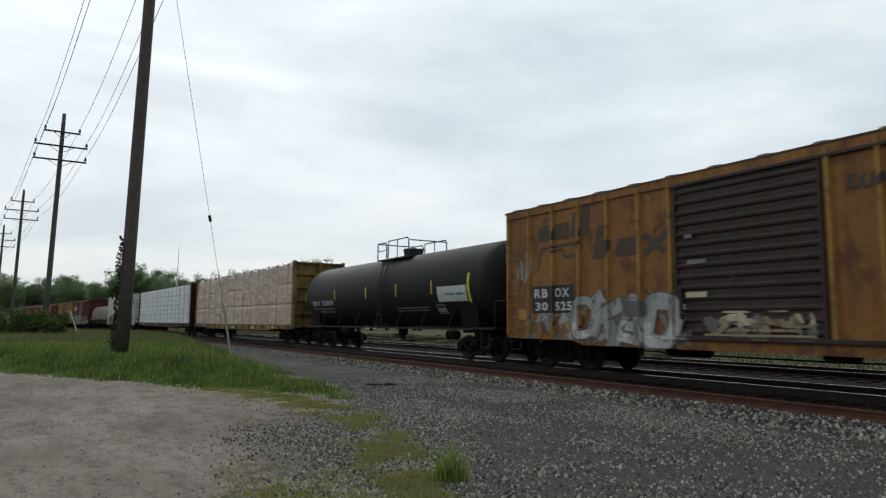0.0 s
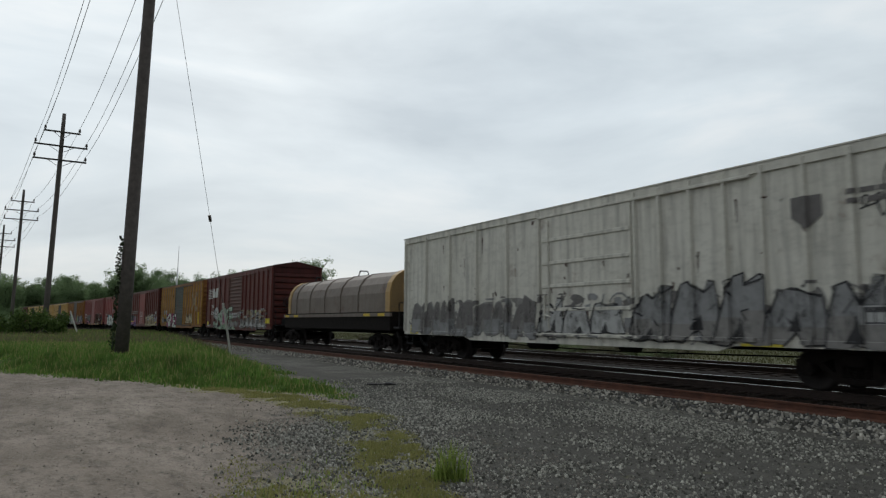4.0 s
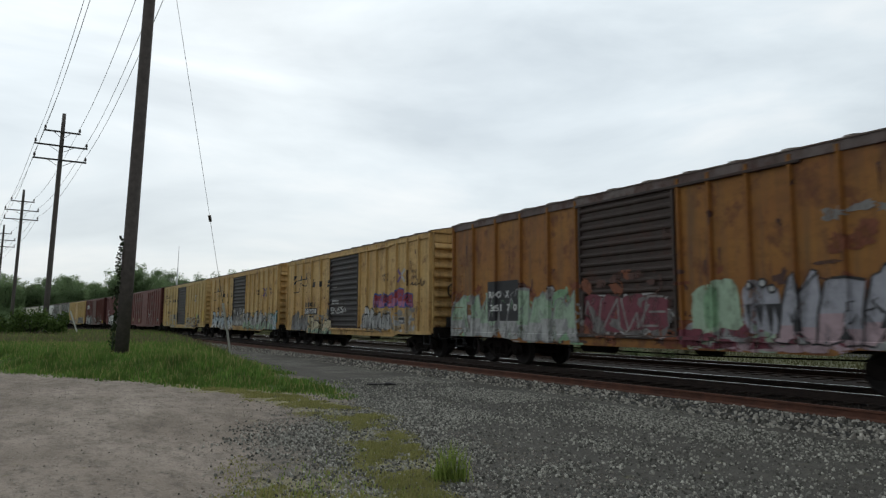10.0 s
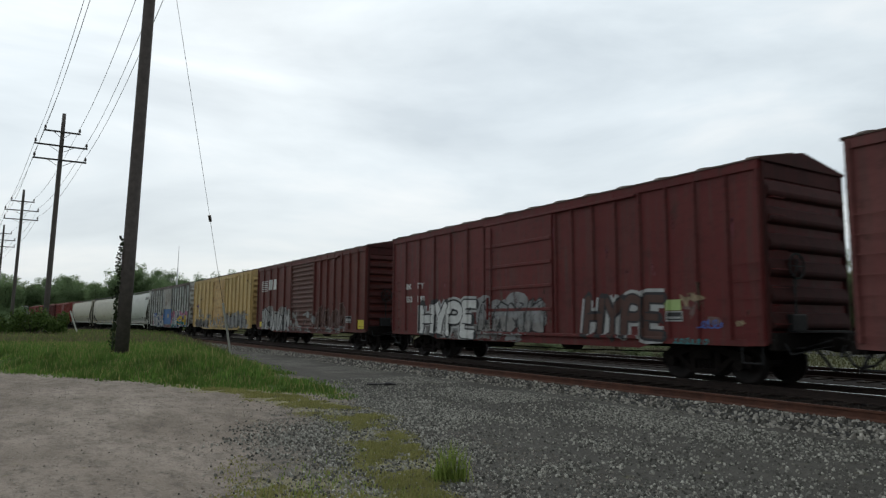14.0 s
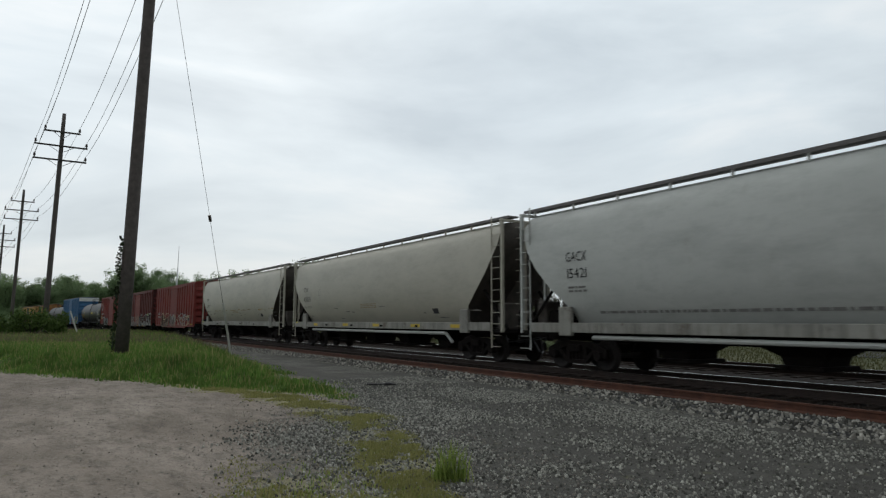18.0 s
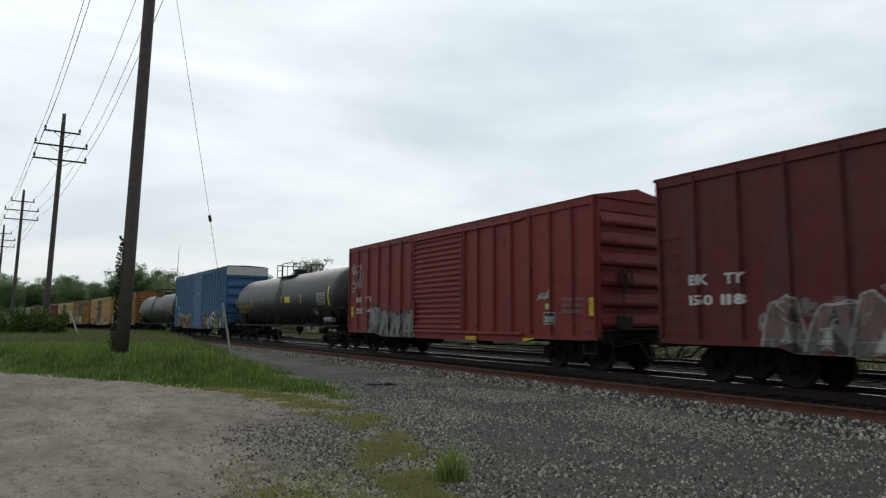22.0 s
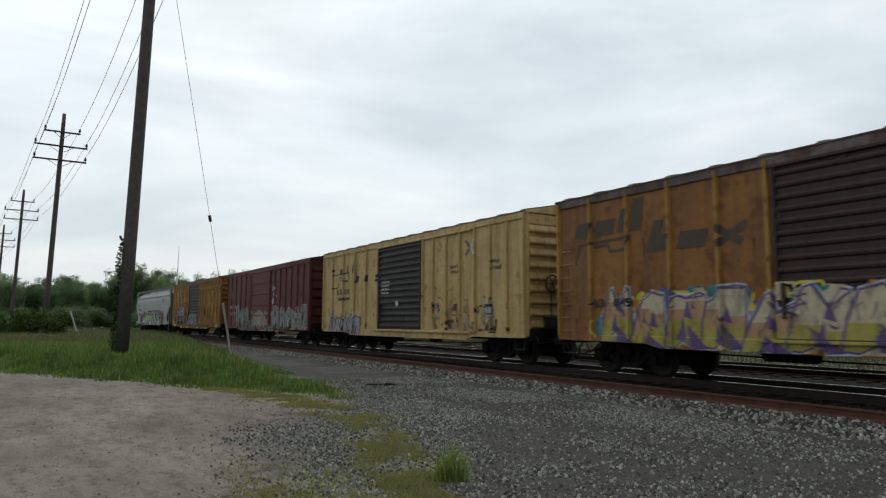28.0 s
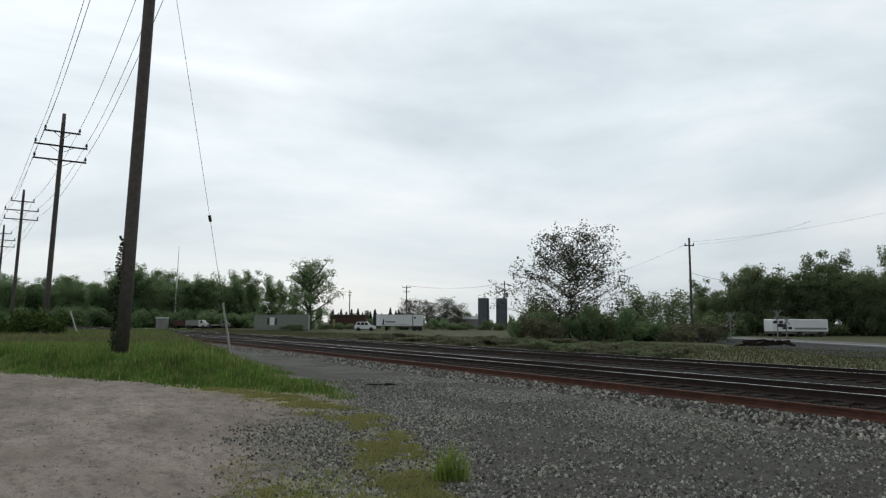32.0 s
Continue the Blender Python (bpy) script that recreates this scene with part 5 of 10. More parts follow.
M_STONE = leafy("crushed_limestone", (0.042, 0.039, 0.033), (0.43, 0.405, 0.35), 0.0, 0.0, 0.5, 1.4)
M_FINE = leafy("fine_grey_gravel", (0.057, 0.055, 0.047), (0.43, 0.415, 0.36), 0.0, 0.0, 0.5, 1.7)

tagged(part("ballast_shoulder", run([(9.75, -0.36), (10.4, -0.29), (10.95, -0.225), (11.25, -0.215)], STATIONS, "b"), M_BALLAST), "sloping shoulder of grey crushed-stone ballast", "ballast", kind="structure")
tagged(part("stained_ballast", run([(11.25, -0.215), (11.9, -0.20), (12.55, -0.195)], STATIONS, "b"), M_RUSTBED), "rust-stained ballast beside the track", "ballast", kind="structure")
tagged(part("track_bed", run([(12.55, -0.195), (15.4, -0.19), (16.2, -0.16), (16.9, -0.10), (19.9, -0.09), (20.6, -0.22), (22.2, -0.40)], STATIONS, "b"), M_BED), "oily dark ballast under two tracks", "ballast", kind="structure")


def rail_profile(o, z):
    return [(o + a, z + b) for a, b in ((-0.07, -0.172), (-0.07, -0.155), (-0.012, -0.13), (-0.012, -0.045), (-0.036, -0.035), (-0.036, -0.004), (-0.030, 0.0), (0.030, 0.0), (0.036, -0.004), (0.036, -0.035), (0.012, -0.045), (0.012, -0.13), (0.07, -0.155), (0.07, -0.172))]


for tname, c, z in (("track_near", NEAR_TRACK, 0.0), ("track_far", FAR_TRACK, FAR_Z)):
    tr = thing(tname, "railway track of polished steel rails on timber ties", "track", kind="structure")
    for o in (c - 0.7525, c + 0.7525):
        rl = part("rail", run(rail_profile(o, z), STATIONS, "rail"), M_RAIL, tr)
        part("running_surface", run([(o - 0.030, z + 0.002), (o + 0.030, z + 0.002)], STATIONS, "rail"), M_POLISH, rl, "polished top of the rail")
    tie = shared("tie", lambda: Shape().box(-0.115, 0.115, -1.3, 1.3, -0.34, -0.172, 0.012))
    plate = shared("tie_plate", lambda: Shape().box(-0.09, 0.09, -0.17, 0.17, -0.172, -0.160))
    for i in range(120):
        x, y, th = line(6.0 - i * 0.56, c)
        t_ob = part("tie", tie, M_TIE, tr, at=pose(x, y, z, 0, 0, math.degrees(th)))
        if i < 70 and c == NEAR_TRACK:
            part("tie_plate", plate, M_RAIL, t_ob, at=(0, -0.7525, 0))
    rest = Shape()
    for i in range(120, 560):
        x, y, th = line(6.0 - i * 0.56, c)
        cs, sn = math.cos(th), math.sin(th)
        rest.add([(x + a * cs - b * sn, y + a * sn + b * cs, z + d) for a, b, d in [(p, q, r) for p in (-0.115, 0.115) for q in (-1.3, 1.3) for r in (-0.34, -0.172)]], [(0, 1, 3, 2), (4, 6, 7, 5), (0, 4, 5, 1), (2, 3, 7, 6), (1, 5, 7, 3)])
    tagged(part("distant_ties", rest, M_TIE, tr), kind="stuff")

spare = thing("spare_rail", "unused orange-rusted rail lying along the ballast shoulder", "rail")
for i in range(0, len(STATIONS) - 1, 3):
    part("rail_length", run(rail_profile(11.33, -0.045), STATIONS[i:i + 4], "rail"), M_ORANGE_RUST, spare)


def stones(name, count, place, lo, hi, seed, material, label):
    """Loose stones, each a small rough block."""
    rng = random.Random(seed)
    vs, fs = [], []
    for _ in range(count):
        x, y, z = place(rng)
        r = lo + (hi - lo) * rng.random() ** 1.8
        n = len(vs)
        a0 = rng.uniform(0, 6.28)
        for k in range(4):
            a = a0 + k * 1.57 + rng.uniform(-0.4, 0.4)
            q = r * rng.uniform(0.6, 1.1)
            vs.append((x + q * math.cos(a), y + q * math.sin(a), z - r * 0.2))
        for k in range(3):
            a = a0 + 0.7 + k * 2.09 + rng.uniform(-0.4, 0.4)
            q = r * rng.uniform(0.35, 0.75)
            vs.append((x + q * math.cos(a), y + q * math.sin(a), z + r * rng.uniform(0.5, 0.95)))
        fs += [(n, n + 1, n + 4), (n + 1, n + 5, n + 4), (n + 1, n + 2, n + 5), (n + 2, n + 6, n + 5), (n + 2, n + 3, n + 6), (n + 3, n, n + 6), (n, n + 4, n + 6), (n + 4, n + 5, n + 6)]
    me = bpy.data.meshes.new(name)
    me.from_pydata(vs, [], fs)
    return tagged(part(name, me, material), label, "stones", kind="stuff")


def shoulder_place(rng):
    s = 3.0 - 75 * rng.random() ** 1.7
    o = rng.uniform(9.7, 11.2)
    x, y, _ = line(s, o)
    return x, y, (-0.36 + (o - 9.75) * 0.11 if o < 10.95 else -0.225) + 0.005


def bed_place(rng):
    s = 3.0 - 55 * rng.random() ** 1.5
    o = rng.uniform(11.5, 15.5)
    x, y, _ = line(s, o)
    return x, y, -0.195


def verge_place(rng):
    while True:
        x, y = 1.5 - 19 * rng.random() ** 0.8, rng.uniform(1.0, 9.6)
        if rng.random() < in_gravel(x, y) ** 1.6 * (0.07 + 0.93 * coarse(x, y)) * (1.0 - 0.6 * in_weeds(x, y)) and in_grass(x, y) < 0.3:
            return x, y, height(x, y) + 0.004


def lot_place(rng):
    while True:
        x, y = rng.uniform(-22, -4), rng.uniform(-4, 5.5)
        if in_grass(x, y) < 0.1 and rng.random() < 0.12 + 0.88 * in_gravel(x, y):
            return x, y, height(x, y) + 0.002


stones("shoulder_ballast", 15000, shoulder_place, 0.022, 0.058, 1, M_STONE, "loose crushed stone on the ballast shoulder")
stones("bed_ballast", 6000, bed_place, 0.02, 0.045, 4, leafy("oily_stone", (0.012, 0.010, 0.009), (0.045, 0.034, 0.028)), "dark oily stones between the rails")
stones("verge_gravel", 72000, verge_place, 0.007, 0.029, 2, M_FINE, "loose grey gravel beside the track")
stones("lot_pebbles", 9000, lot_place, 0.004, 0.017, 3, leafy("dusty_pebble", (0.10, 0.085, 0.070), (0.32, 0.28, 0.24)), "scattered pebbles on the dirt lot")

# ---- grass and weeds ----
M_GRASS = leafy("spring_grass", (0.082, 0.175, 0.029), (0.205, 0.33, 0.074), 0.3, 0.55, 0.9)
M_DRYGRASS = leafy("dry_weeds", (0.17, 0.195, 0.055), (0.40, 0.36, 0.15), 0.3, 0.85, 1.5)


def blades(name, count, place, tall, material, label, seed, wide=0.012):
    rng = random.Random(seed)
    vs, fs = [], []
    for _ in range(count):
        x, y, z, k = place(rng)
        h = rng.uniform(*tall) * k
        a = rng.uniform(0, 6.28)
        w = wide * rng.uniform(0.7, 1.5)
        dx, dy = math.cos(a) * w, math.sin(a) * w
        b = rng.uniform(0, 6.28)
        bend = h * rng.uniform(0.1, 0.55)
        bx, by = math.cos(b) * bend, math.sin(b) * bend
        n = len(vs)
        vs += [(x - dx, y - dy, z - 0.02), (x + dx, y + dy, z - 0.02), (x + dx * 0.7 + bx * 0.35, y + dy * 0.7 + by * 0.35, z + h * 0.6), (x - dx * 0.7 + bx * 0.35, y - dy * 0.7 + by * 0.35, z + h * 0.6), (x + bx, y + by, z + h)]
        fs += [(n, n + 1, n + 2, n + 3), (n + 3, n + 2, n + 4)]
    me = bpy.data.meshes.new(name)
    me.from_pydata(vs, [], fs)
    return tagged(part(name, me, material), label, "grass", kind="stuff")


def bank_place(rng):
    while True:
        u, d = rng.uniform(-0.72, -0.10), 12.5 + 80 * rng.random() ** 2.4
        x, y = (-0.853 + u * 0.5222) * d, (0.5222 + u * 0.853) * d
        k = in_grass(x, y)
        if k > 0.05 and rng.random() < k + 0.1:
            return x, y, height(x, y), (0.25 + 0.75 * k) * (0.75 + 0.7 * wave(x, y, 0.5, 1.0) + 0.35 * wave(x, y, 1.7, 3.0))


def strip_place(rng):
    while True:
        x, y = rng.uniform(-17, -4.0), rng.uniform(0.8, 6.0)
        k = in_weeds(x, y) * soft_step(0.35, 0.65, 0.5 + 0.5 * wave(x, y, 1.4, 5.0) + 0.3 * wave(x, y, 4.0, 6.0))
        if k > 0.03 and rng.random() < k:
            return x, y, height(x, y), 0.4 + 0.8 * k


TUFTS = [(-5.95, 3.72, 1.15), (-5.85, 3.80, 0.9), (-5.95, 3.62, 0.6), (-6.15, 2.75, 0.16), (-6.4, 2.3, 0.15), (-6.9, 2.6, 0.14), (-14.5, 5.3, 0.25), (-13.8, 5.5, 0.2), (-5.6, 3.1, 0.16), (-7.5, 3.3, 0.13), (-9.6, 4.3, 0.13), (-6.0, 2.0, 0.14), (-5.6, 2.4, 0.15), (-16.2, 6.6, 0.2)]


def tuft_place(rng):
    x, y, k = rng.choice(TUFTS)
    x, y = x + rng.gauss(0, 0.05 + 0.22 * (k < 0.3)), y + rng.gauss(0, 0.05 + 0.22 * (k < 0.3))
    return x, y, height(x, y), k


blades("bank_grass", 85000, bank_place, (0.06, 0.34), M_GRASS, "long green grass on the bank round the poles", 5, 0.016)
blades("bank_dry_grass", 16000, bank_place, (0.10, 0.46), M_DRYGRASS, "pale dry stalks among the bank grass", 9, 0.010)
def far_bank_place(rng):
    while True:
        u, d = rng.uniform(-0.72, -0.22), 34 + 60 * rng.random() ** 1.5
        x, y = (-0.853 + u * 0.5222) * d, (0.5222 + u * 0.853) * d
        if in_grass(x, y) > 0.3:
            return x, y, height(x, y), 0.5 + 0.5 * rng.random()


blades("far_dry_grass", 12000, far_bank_place, (0.15, 0.5), leafy("dull_dry_grass", (0.10, 0.105, 0.05), (0.19, 0.17, 0.09), 0.3), "dull olive dry grass far along the bank", 19, 0.03)
blades("weed_strip", 34000, strip_place, (0.010, 0.055), M_DRYGRASS, "thin yellow-green weeds between dirt and gravel", 6, 0.007)
blades("weed_tufts", 1000, tuft_place, (0.12, 0.42), leafy("bright_weed", (0.12, 0.19, 0.035), (0.30, 0.36, 0.09), 0.35), "tufts of green weeds in the gravel", 7, 0.006)


def field_place(rng):
    s, o = 5.0 - 150 * rng.random() ** 1.3, 23.0 + 20 * rng.random()
    x, y, _ = line(s, o)
    return x, y, GROUND - 0.06, 0.5 + 0.6 * rng.random()


blades("field_grass", 48000, field_place, (0.05, 0.2), leafy("field_grass", (0.070, 0.082, 0.033), (0.14, 0.13, 0.066), 0.3, 0.8, 0.25), "rough olive grass beyond the tracks", 8, 0.03)

# ---- poles, wires and stays ----
M_POLE = plain("weathered_pole_timber", (0.085, 0.072, 0.066), 0.85, 0.0, 0.3, (5.0), 0.35)
M_ARM = plain("grey_crossarm_timber", (0.055, 0.05, 0.047), 0.85, 0.0, 0.25, 6.0, 0.2)
M_INSUL = plain("brown_porcelain", (0.03, 0.018, 0.015), 0.3, 0.0, 0.2, 5.0, 0.0)
M_WIRE = plain("dull_wire", (0.04, 0.04, 0.042), 0.5, 0.4, 0.1, 5.0, 0.0)
M_SLEEVE = plain("pale_plastic_sleeve", (0.42, 0.42, 0.38), 0.6, 0.0, 0.15, 4.0, 0.0)
POLES = [(16.6, 4.7), (-25.97, 2.67), (-68.55, 0.79), (-112.2, -2.81), (-155.9, -6.6), (-200, -11.5)]
ARMS = [(18.35, 1.35), (17.05, 2.0), (15.75, 2.0)]
LEAN = (0.25, 0.40)


def utility_pole(x, y, base, vine=False):
    p = thing("utility_pole", "tall weathered timber pole with three crossarms", "utility pole", "poles of the power line", at=pose(x, y, 0))
    top = 20.1
    sh = Shape().lathe([(base - 0.3, 0.235), (4, 0.225), (9, 0.21), (14, 0.195), (19, 0.165), (top, 0.15)], 16, "z")
    sh.v = [(x_ + LEAN[0] * z_ / top, y_ + LEAN[1] * z_ / top, z_) for x_, y_, z_ in sh.v]
    part("shaft", sh, M_POLE, p, smooth=True)
    for z, hl in ARMS:
        ox, oy = LEAN[0] * z / top + 0.2, LEAN[1] * z / top
        arm = part("crossarm", Shape().box(ox - 0.06, ox + 0.06, oy - hl - 0.1, oy + hl + 0.1, z - 0.08, z + 0.06, 0.012), M_ARM, p)
        part("arm_brace", Shape().pipe([(ox - 0.05, oy - hl * 0.5, z - 0.05), (ox - 0.05, oy, z - 0.65), (ox - 0.05, oy + hl * 0.5, z - 0.05)], 0.025, 4), M_WIRE, p)
        for s in (-1, 1):
            ins = Shape().lathe([(0, 0.03), (0.1, 0.04), (0.12, 0.11), (0.18, 0.11), (0.2, 0.06), (0.26, 0.10), (0.34, 0.09), (0.42, 0.04)], 8, "z").moved(ox, oy + s * hl, z + 0.06)
            part("insulator", ins, M_INSUL, arm)
    if vine:
        rng = random.Random(3)
        vs, fs = [], []
        for _ in range(620):
            z = rng.uniform(0.2, 4.3)
            k = 0.05 + 0.12 * math.sin(z * 2.3) ** 2
            a = rng.uniform(2.6, 5.4)
            r = 0.27 + rng.uniform(0, k)
            c = Vector((r * math.cos(a) + LEAN[0] * z / top, r * math.sin(a) + LEAN[1] * z / top, z))
            u = Vector((rng.uniform(-1, 1), rng.uniform(-1, 1), rng.uniform(-1, 1))).normalized() * 0.05
            w = u.orthogonal().normalized() * 0.045
            n = len(vs)
            vs += [tuple(c - u), tuple(c + w), tuple(c + u), tuple(c - w)]
            fs.append((n, n + 1, n + 2, n + 3))
        me = bpy.data.meshes.new("vine")
        me.from_pydata(vs, [], fs)
        part("vine", me, leafy("vine_leaf", (0.012, 0.018, 0.008), (0.035, 0.05, 0.018)), p, "dark vine climbing the pole")
    return p


for i, (x, y) in enumerate(POLES):
    utility_pole(x, y, height(x, y), i == 1)

pl = thing("power_line", "six thin sagging wires strung between the poles", "power line")
for z, hl in ARMS:
    for s in (-1, 1):
        w = Shape()
        for (xa, ya), (xb, yb) in zip(POLES, POLES[1:]):
            pts = []
            for k in range(13):
                t = k / 12
                ox, oy = LEAN[0] * z / 20.1 + 0.2, LEAN[1] * z / 20.1
                nar = 1.0 - 0.36 * (1 - t) if xa == POLES[1][0] else (1.0 - 0.36 * t if xb == POLES[1][0] else 1.0)
                pts.append((xa + (xb - xa) * t + ox, ya + (yb - ya) * t + oy + s * hl * nar, z + 0.5 - 0.9 * 4 * t * (1 - t)))
            w.pipe(pts, 0.017, 4)
        part("wire", w, M_WIRE, pl)

gy = thing("guy_wire", "pole stay wire with dark insulator and pale plastic sleeve", "guy wire")
ga_, gb_ = Vector((-31.13, 7.755, -0.3)), Vector((-25.75, 2.75, 19.3))
part("strand", Shape().tube(ga_, gb_, 0.009, 5), M_WIRE, gy)
part("sleeve", Shape().tube(ga_, ga_.lerp(gb_, 0.123), 0.05, 8), M_SLEEVE, gy, "pale plastic sleeve on the stay")
part("strain_insulator", Shape().tube(ga_.lerp(gb_, 0.301), ga_.lerp(gb_, 0.315), 0.065, 8), M_INSUL, gy)
mk = thing("marker_post", "slender pale leaning marker post in the grass", "post")
part("post", Shape().tube((-71.6, 3.6, -0.1), (-72.05, 2.85, 2.25), 0.07, 8), M_SLEEVE, mk)

# ---- trees ----
M_BARK = plain("grey_bark", (0.045, 0.038, 0.032), 0.9, 0.0, 0.3, 3.0, 0.3)


def spot(u, d):
    """A place d metres out; u: how far it lies to the side, per metre."""
    return (-0.853 + u * 0.5222) * d, (0.5222 + u * 0.853) * d


def leaves(count, seed, shape_fn, size):
    rng = random.Random(seed)
    vs, fs = [], []
    for _ in range(count):
        c = shape_fn(rng)
        u = Vector((rng.gauss(0, 1), rng.gauss(0, 1), rng.gauss(0, 0.7))).normalized()
        w = u.orthogonal().normalized()
        w.rotate(Matrix.Rotation(rng.uniform(0, 6.28), 3, u))
        s = size * rng.uniform(0.6, 1.4)
        n = len(vs)
        c = Vector(c)
        vs += [tuple(c - u * s), tuple(c + w * s * 0.55), tuple(c + u * s), tuple(c - w * s * 0.55)]
        fs.append((n, n + 1, n + 2, n + 3))
    me = bpy.data.meshes.new("leaves")
    me.from_pydata(vs, [], fs)
    return me


def limbs(seed, h, spread, low=0.25, n=7, r=0.22, twigs=0):
    """A tapered trunk with forking limbs; returns the shape and the limb ends."""
    rng = random.Random(seed)
    s, ends = Shape(), []
    pts = [Vector((0, 0, -0.4))]
    for i in range(5):
        pts.append(Vector((rng.gauss(0, 0.03) * h, rng.gauss(0, 0.03) * h, h * 0.85 * (i + 1) / 5)))
    for i in range(5):
        s.tube(pts[i], pts[i + 1], r * (1 - i * 0.18), 8, r * (1 - (i + 1) * 0.18))
    for k in range(n):
        z = h * (low + (0.8 - low) * k / n)
        i = min(4, int(z / (h * 0.85) * 5))
        p = pts[i].lerp(pts[i + 1], 0.5)
        a = k * 2.4 + rng.uniform(-0.5, 0.5)
        reach = spread * rng.uniform(0.6, 1.0) * (1.05 - 0.5 * k / n)
        q = p + Vector((math.cos(a) * reach * 0.55, math.sin(a) * reach * 0.55, h * rng.uniform(0.10, 0.2)))
        e_ = p + Vector((math.cos(a) * reach, math.sin(a) * reach, h * rng.uniform(0.2, 0.34)))
        s.tube(p, q, r * 0.42, 5, r * 0.28).tube(q, e_, r * 0.28, 5, r * 0.08)
        ends += [q, e_]
        for _ in range(3):
            f = q + Vector((rng.gauss(0, 1), rng.gauss(0, 1), rng.uniform(0.2, 1.2))).normalized() * reach * 0.45
            s.tube(q, f, r * 0.15, 4, r * 0.04)
            ends.append(f)
            for _k in range(twigs):
                g = f + Vector((rng.gauss(0, 1), rng.gauss(0, 1), rng.uniform(0.0, 1.3))).normalized() * reach * 0.3
                s.tube(f, g, r * 0.09, 3, r * 0.03)
                ends.append(g)
    ends.append(pts[-1])
    return s, ends


TREE_KINDS = {}


def tree_kind(key, seed, h, spread, count, leaf, puff, low=0.25, n=7, r=0.22, twigs=0):
    sh, ends = limbs(seed, h, spread, low, n, r, twigs)

    def near_limb(rng):
        e_ = rng.choice(ends)
        p = puff * rng.random() ** 0.5
        d = Vector((rng.gauss(0, 1), rng.gauss(0, 1), rng.gauss(0, 0.75))).normalized() * p
        return e_ + d
    TREE_KINDS[key] = (sh.mesh("trunk"), leaves(count, seed + 50, near_limb, leaf))


def tree(key, u, d, scale, leaf_mat, label, group="", turn=0.0, z=GROUND - 0.05):
    x, y = spot(u, d)
    t = thing("tree", label, "tree", group, at=pose(x, y, z, 0, 0, turn) @ Matrix.Diagonal((scale, scale, scale, 1)))
    part("trunk", TREE_KINDS[key][0], M_BARK, t)
    part("crown", TREE_KINDS[key][1], leaf_mat, t)
    return t


L_WOOD = leafy("woodland_leaf", (0.145, 0.22, 0.105), (0.24, 0.325, 0.16), 0.5, 0.75, 0.12)
L_DARK = leafy("dark_leaf", (0.130, 0.172, 0.086), (0.23, 0.275, 0.138), 0.5, 0.7, 0.15)
L_BIG = leafy("sparse_leaf", (0.042, 0.046, 0.030), (0.10, 0.105, 0.06), 0.25)
tree_kind("wood_a", 1, 11.8, 3.7, 9500, 0.17, 1.15, 0.0, 18)
tree_kind("wood_b", 2, 12.8, 3.3, 9500, 0.17, 1.1, 0.0, 18)
tree_kind("wood_c", 3, 10.6, 4.2, 9500, 0.17, 1.2, 0.0, 18)
tree_kind("broad", 4, 13.0, 6.8, 9000, 0.18, 1.25, 0.16, 18, 0.4, 1)
tree_kind("sparse", 5, 9.4, 7.4, 11500, 0.11, 0.72, 0.0, 40, 0.13, 2)
tree_kind("small", 6, 6.0, 2.8, 2400, 0.15, 1.2, 0.0, 9, 0.12)
rng = random.Random(11)
# the wood behind the bend
for row, (dist, n) in enumerate(((185, 34), (215, 32))):
    for i in range(n):
        u = -0.70 + 0.43 * (i + rng.uniform(-0.3, 0.3)) / n
        tree(rng.choice(("wood_a", "wood_b", "wood_c")), u, dist + rng.uniform(-9, 9), rng.uniform(0.80, 1.16) * (1.0 + 0.12 * row) * (0.97 if u < -0.5 else 1.16 if u < -0.34 else 0.98), L_WOOD, "leafy tree in a dense spring wood", "trees of the wood by the bend", rng.uniform(0, 360))
# the wood across the road
for row, (dist, n) in enumerate(((100, 15), (117, 16))):
    for i in range(n):
        u = 0.395 + 0.36 * (i + rng.uniform(-0.3, 0.3)) / n
        tree(rng.choice(("wood_a", "wood_b", "wood_c")), u, dist + rng.uniform(-5, 5), rng.uniform(0.80, 1.06) * (0.60 + 0.24 * soft_step(0.40, 0.50, u) + 0.07 * soft_step(0.56, 0.62, u)) * (1.0 + 0.08 * row), L_DARK, "dark leafy tree in a roadside wood", "trees of the roadside wood", rng.uniform(0, 360))
tree("sparse", 0.192, 70, 1.06, L_BIG, "broad thin-leaved tree with many visible limbs", turn=40)
tree("broad", -0.200, 140, 1.02, L_WOOD, "tall rounded tree standing clear of the wood", turn=10)
for u, d, s in ((-0.262, 150, 0.85), (-0.245, 160, 0.8), (-0.225, 165, 0.75)):
    tree("wood_b", u, d, s, L_WOOD, "leafy tree beside the tall rounded tree", turn=u * 900)
for u, d, s in ((0.290, 72, 0.80), (0.315, 80, 0.75), (0.345, 92, 0.9), (0.365, 95, 0.85), (0.135, 88, 0.75), (0.15, 92, 0.7)):
    tree("small", u, d, s, L_DARK, "small leafy tree among shrubs", turn=u * 2000)
for u, d, s in ((-0.048, 170, 0.75), (-0.02, 175, 0.72), (0.005, 172, 0.78), (0.022, 178, 0.65)):
    tree("sparse", u, d, s * 0.95, L_BIG, "thin-leaved tree far across the yard", turn=u * 3000)
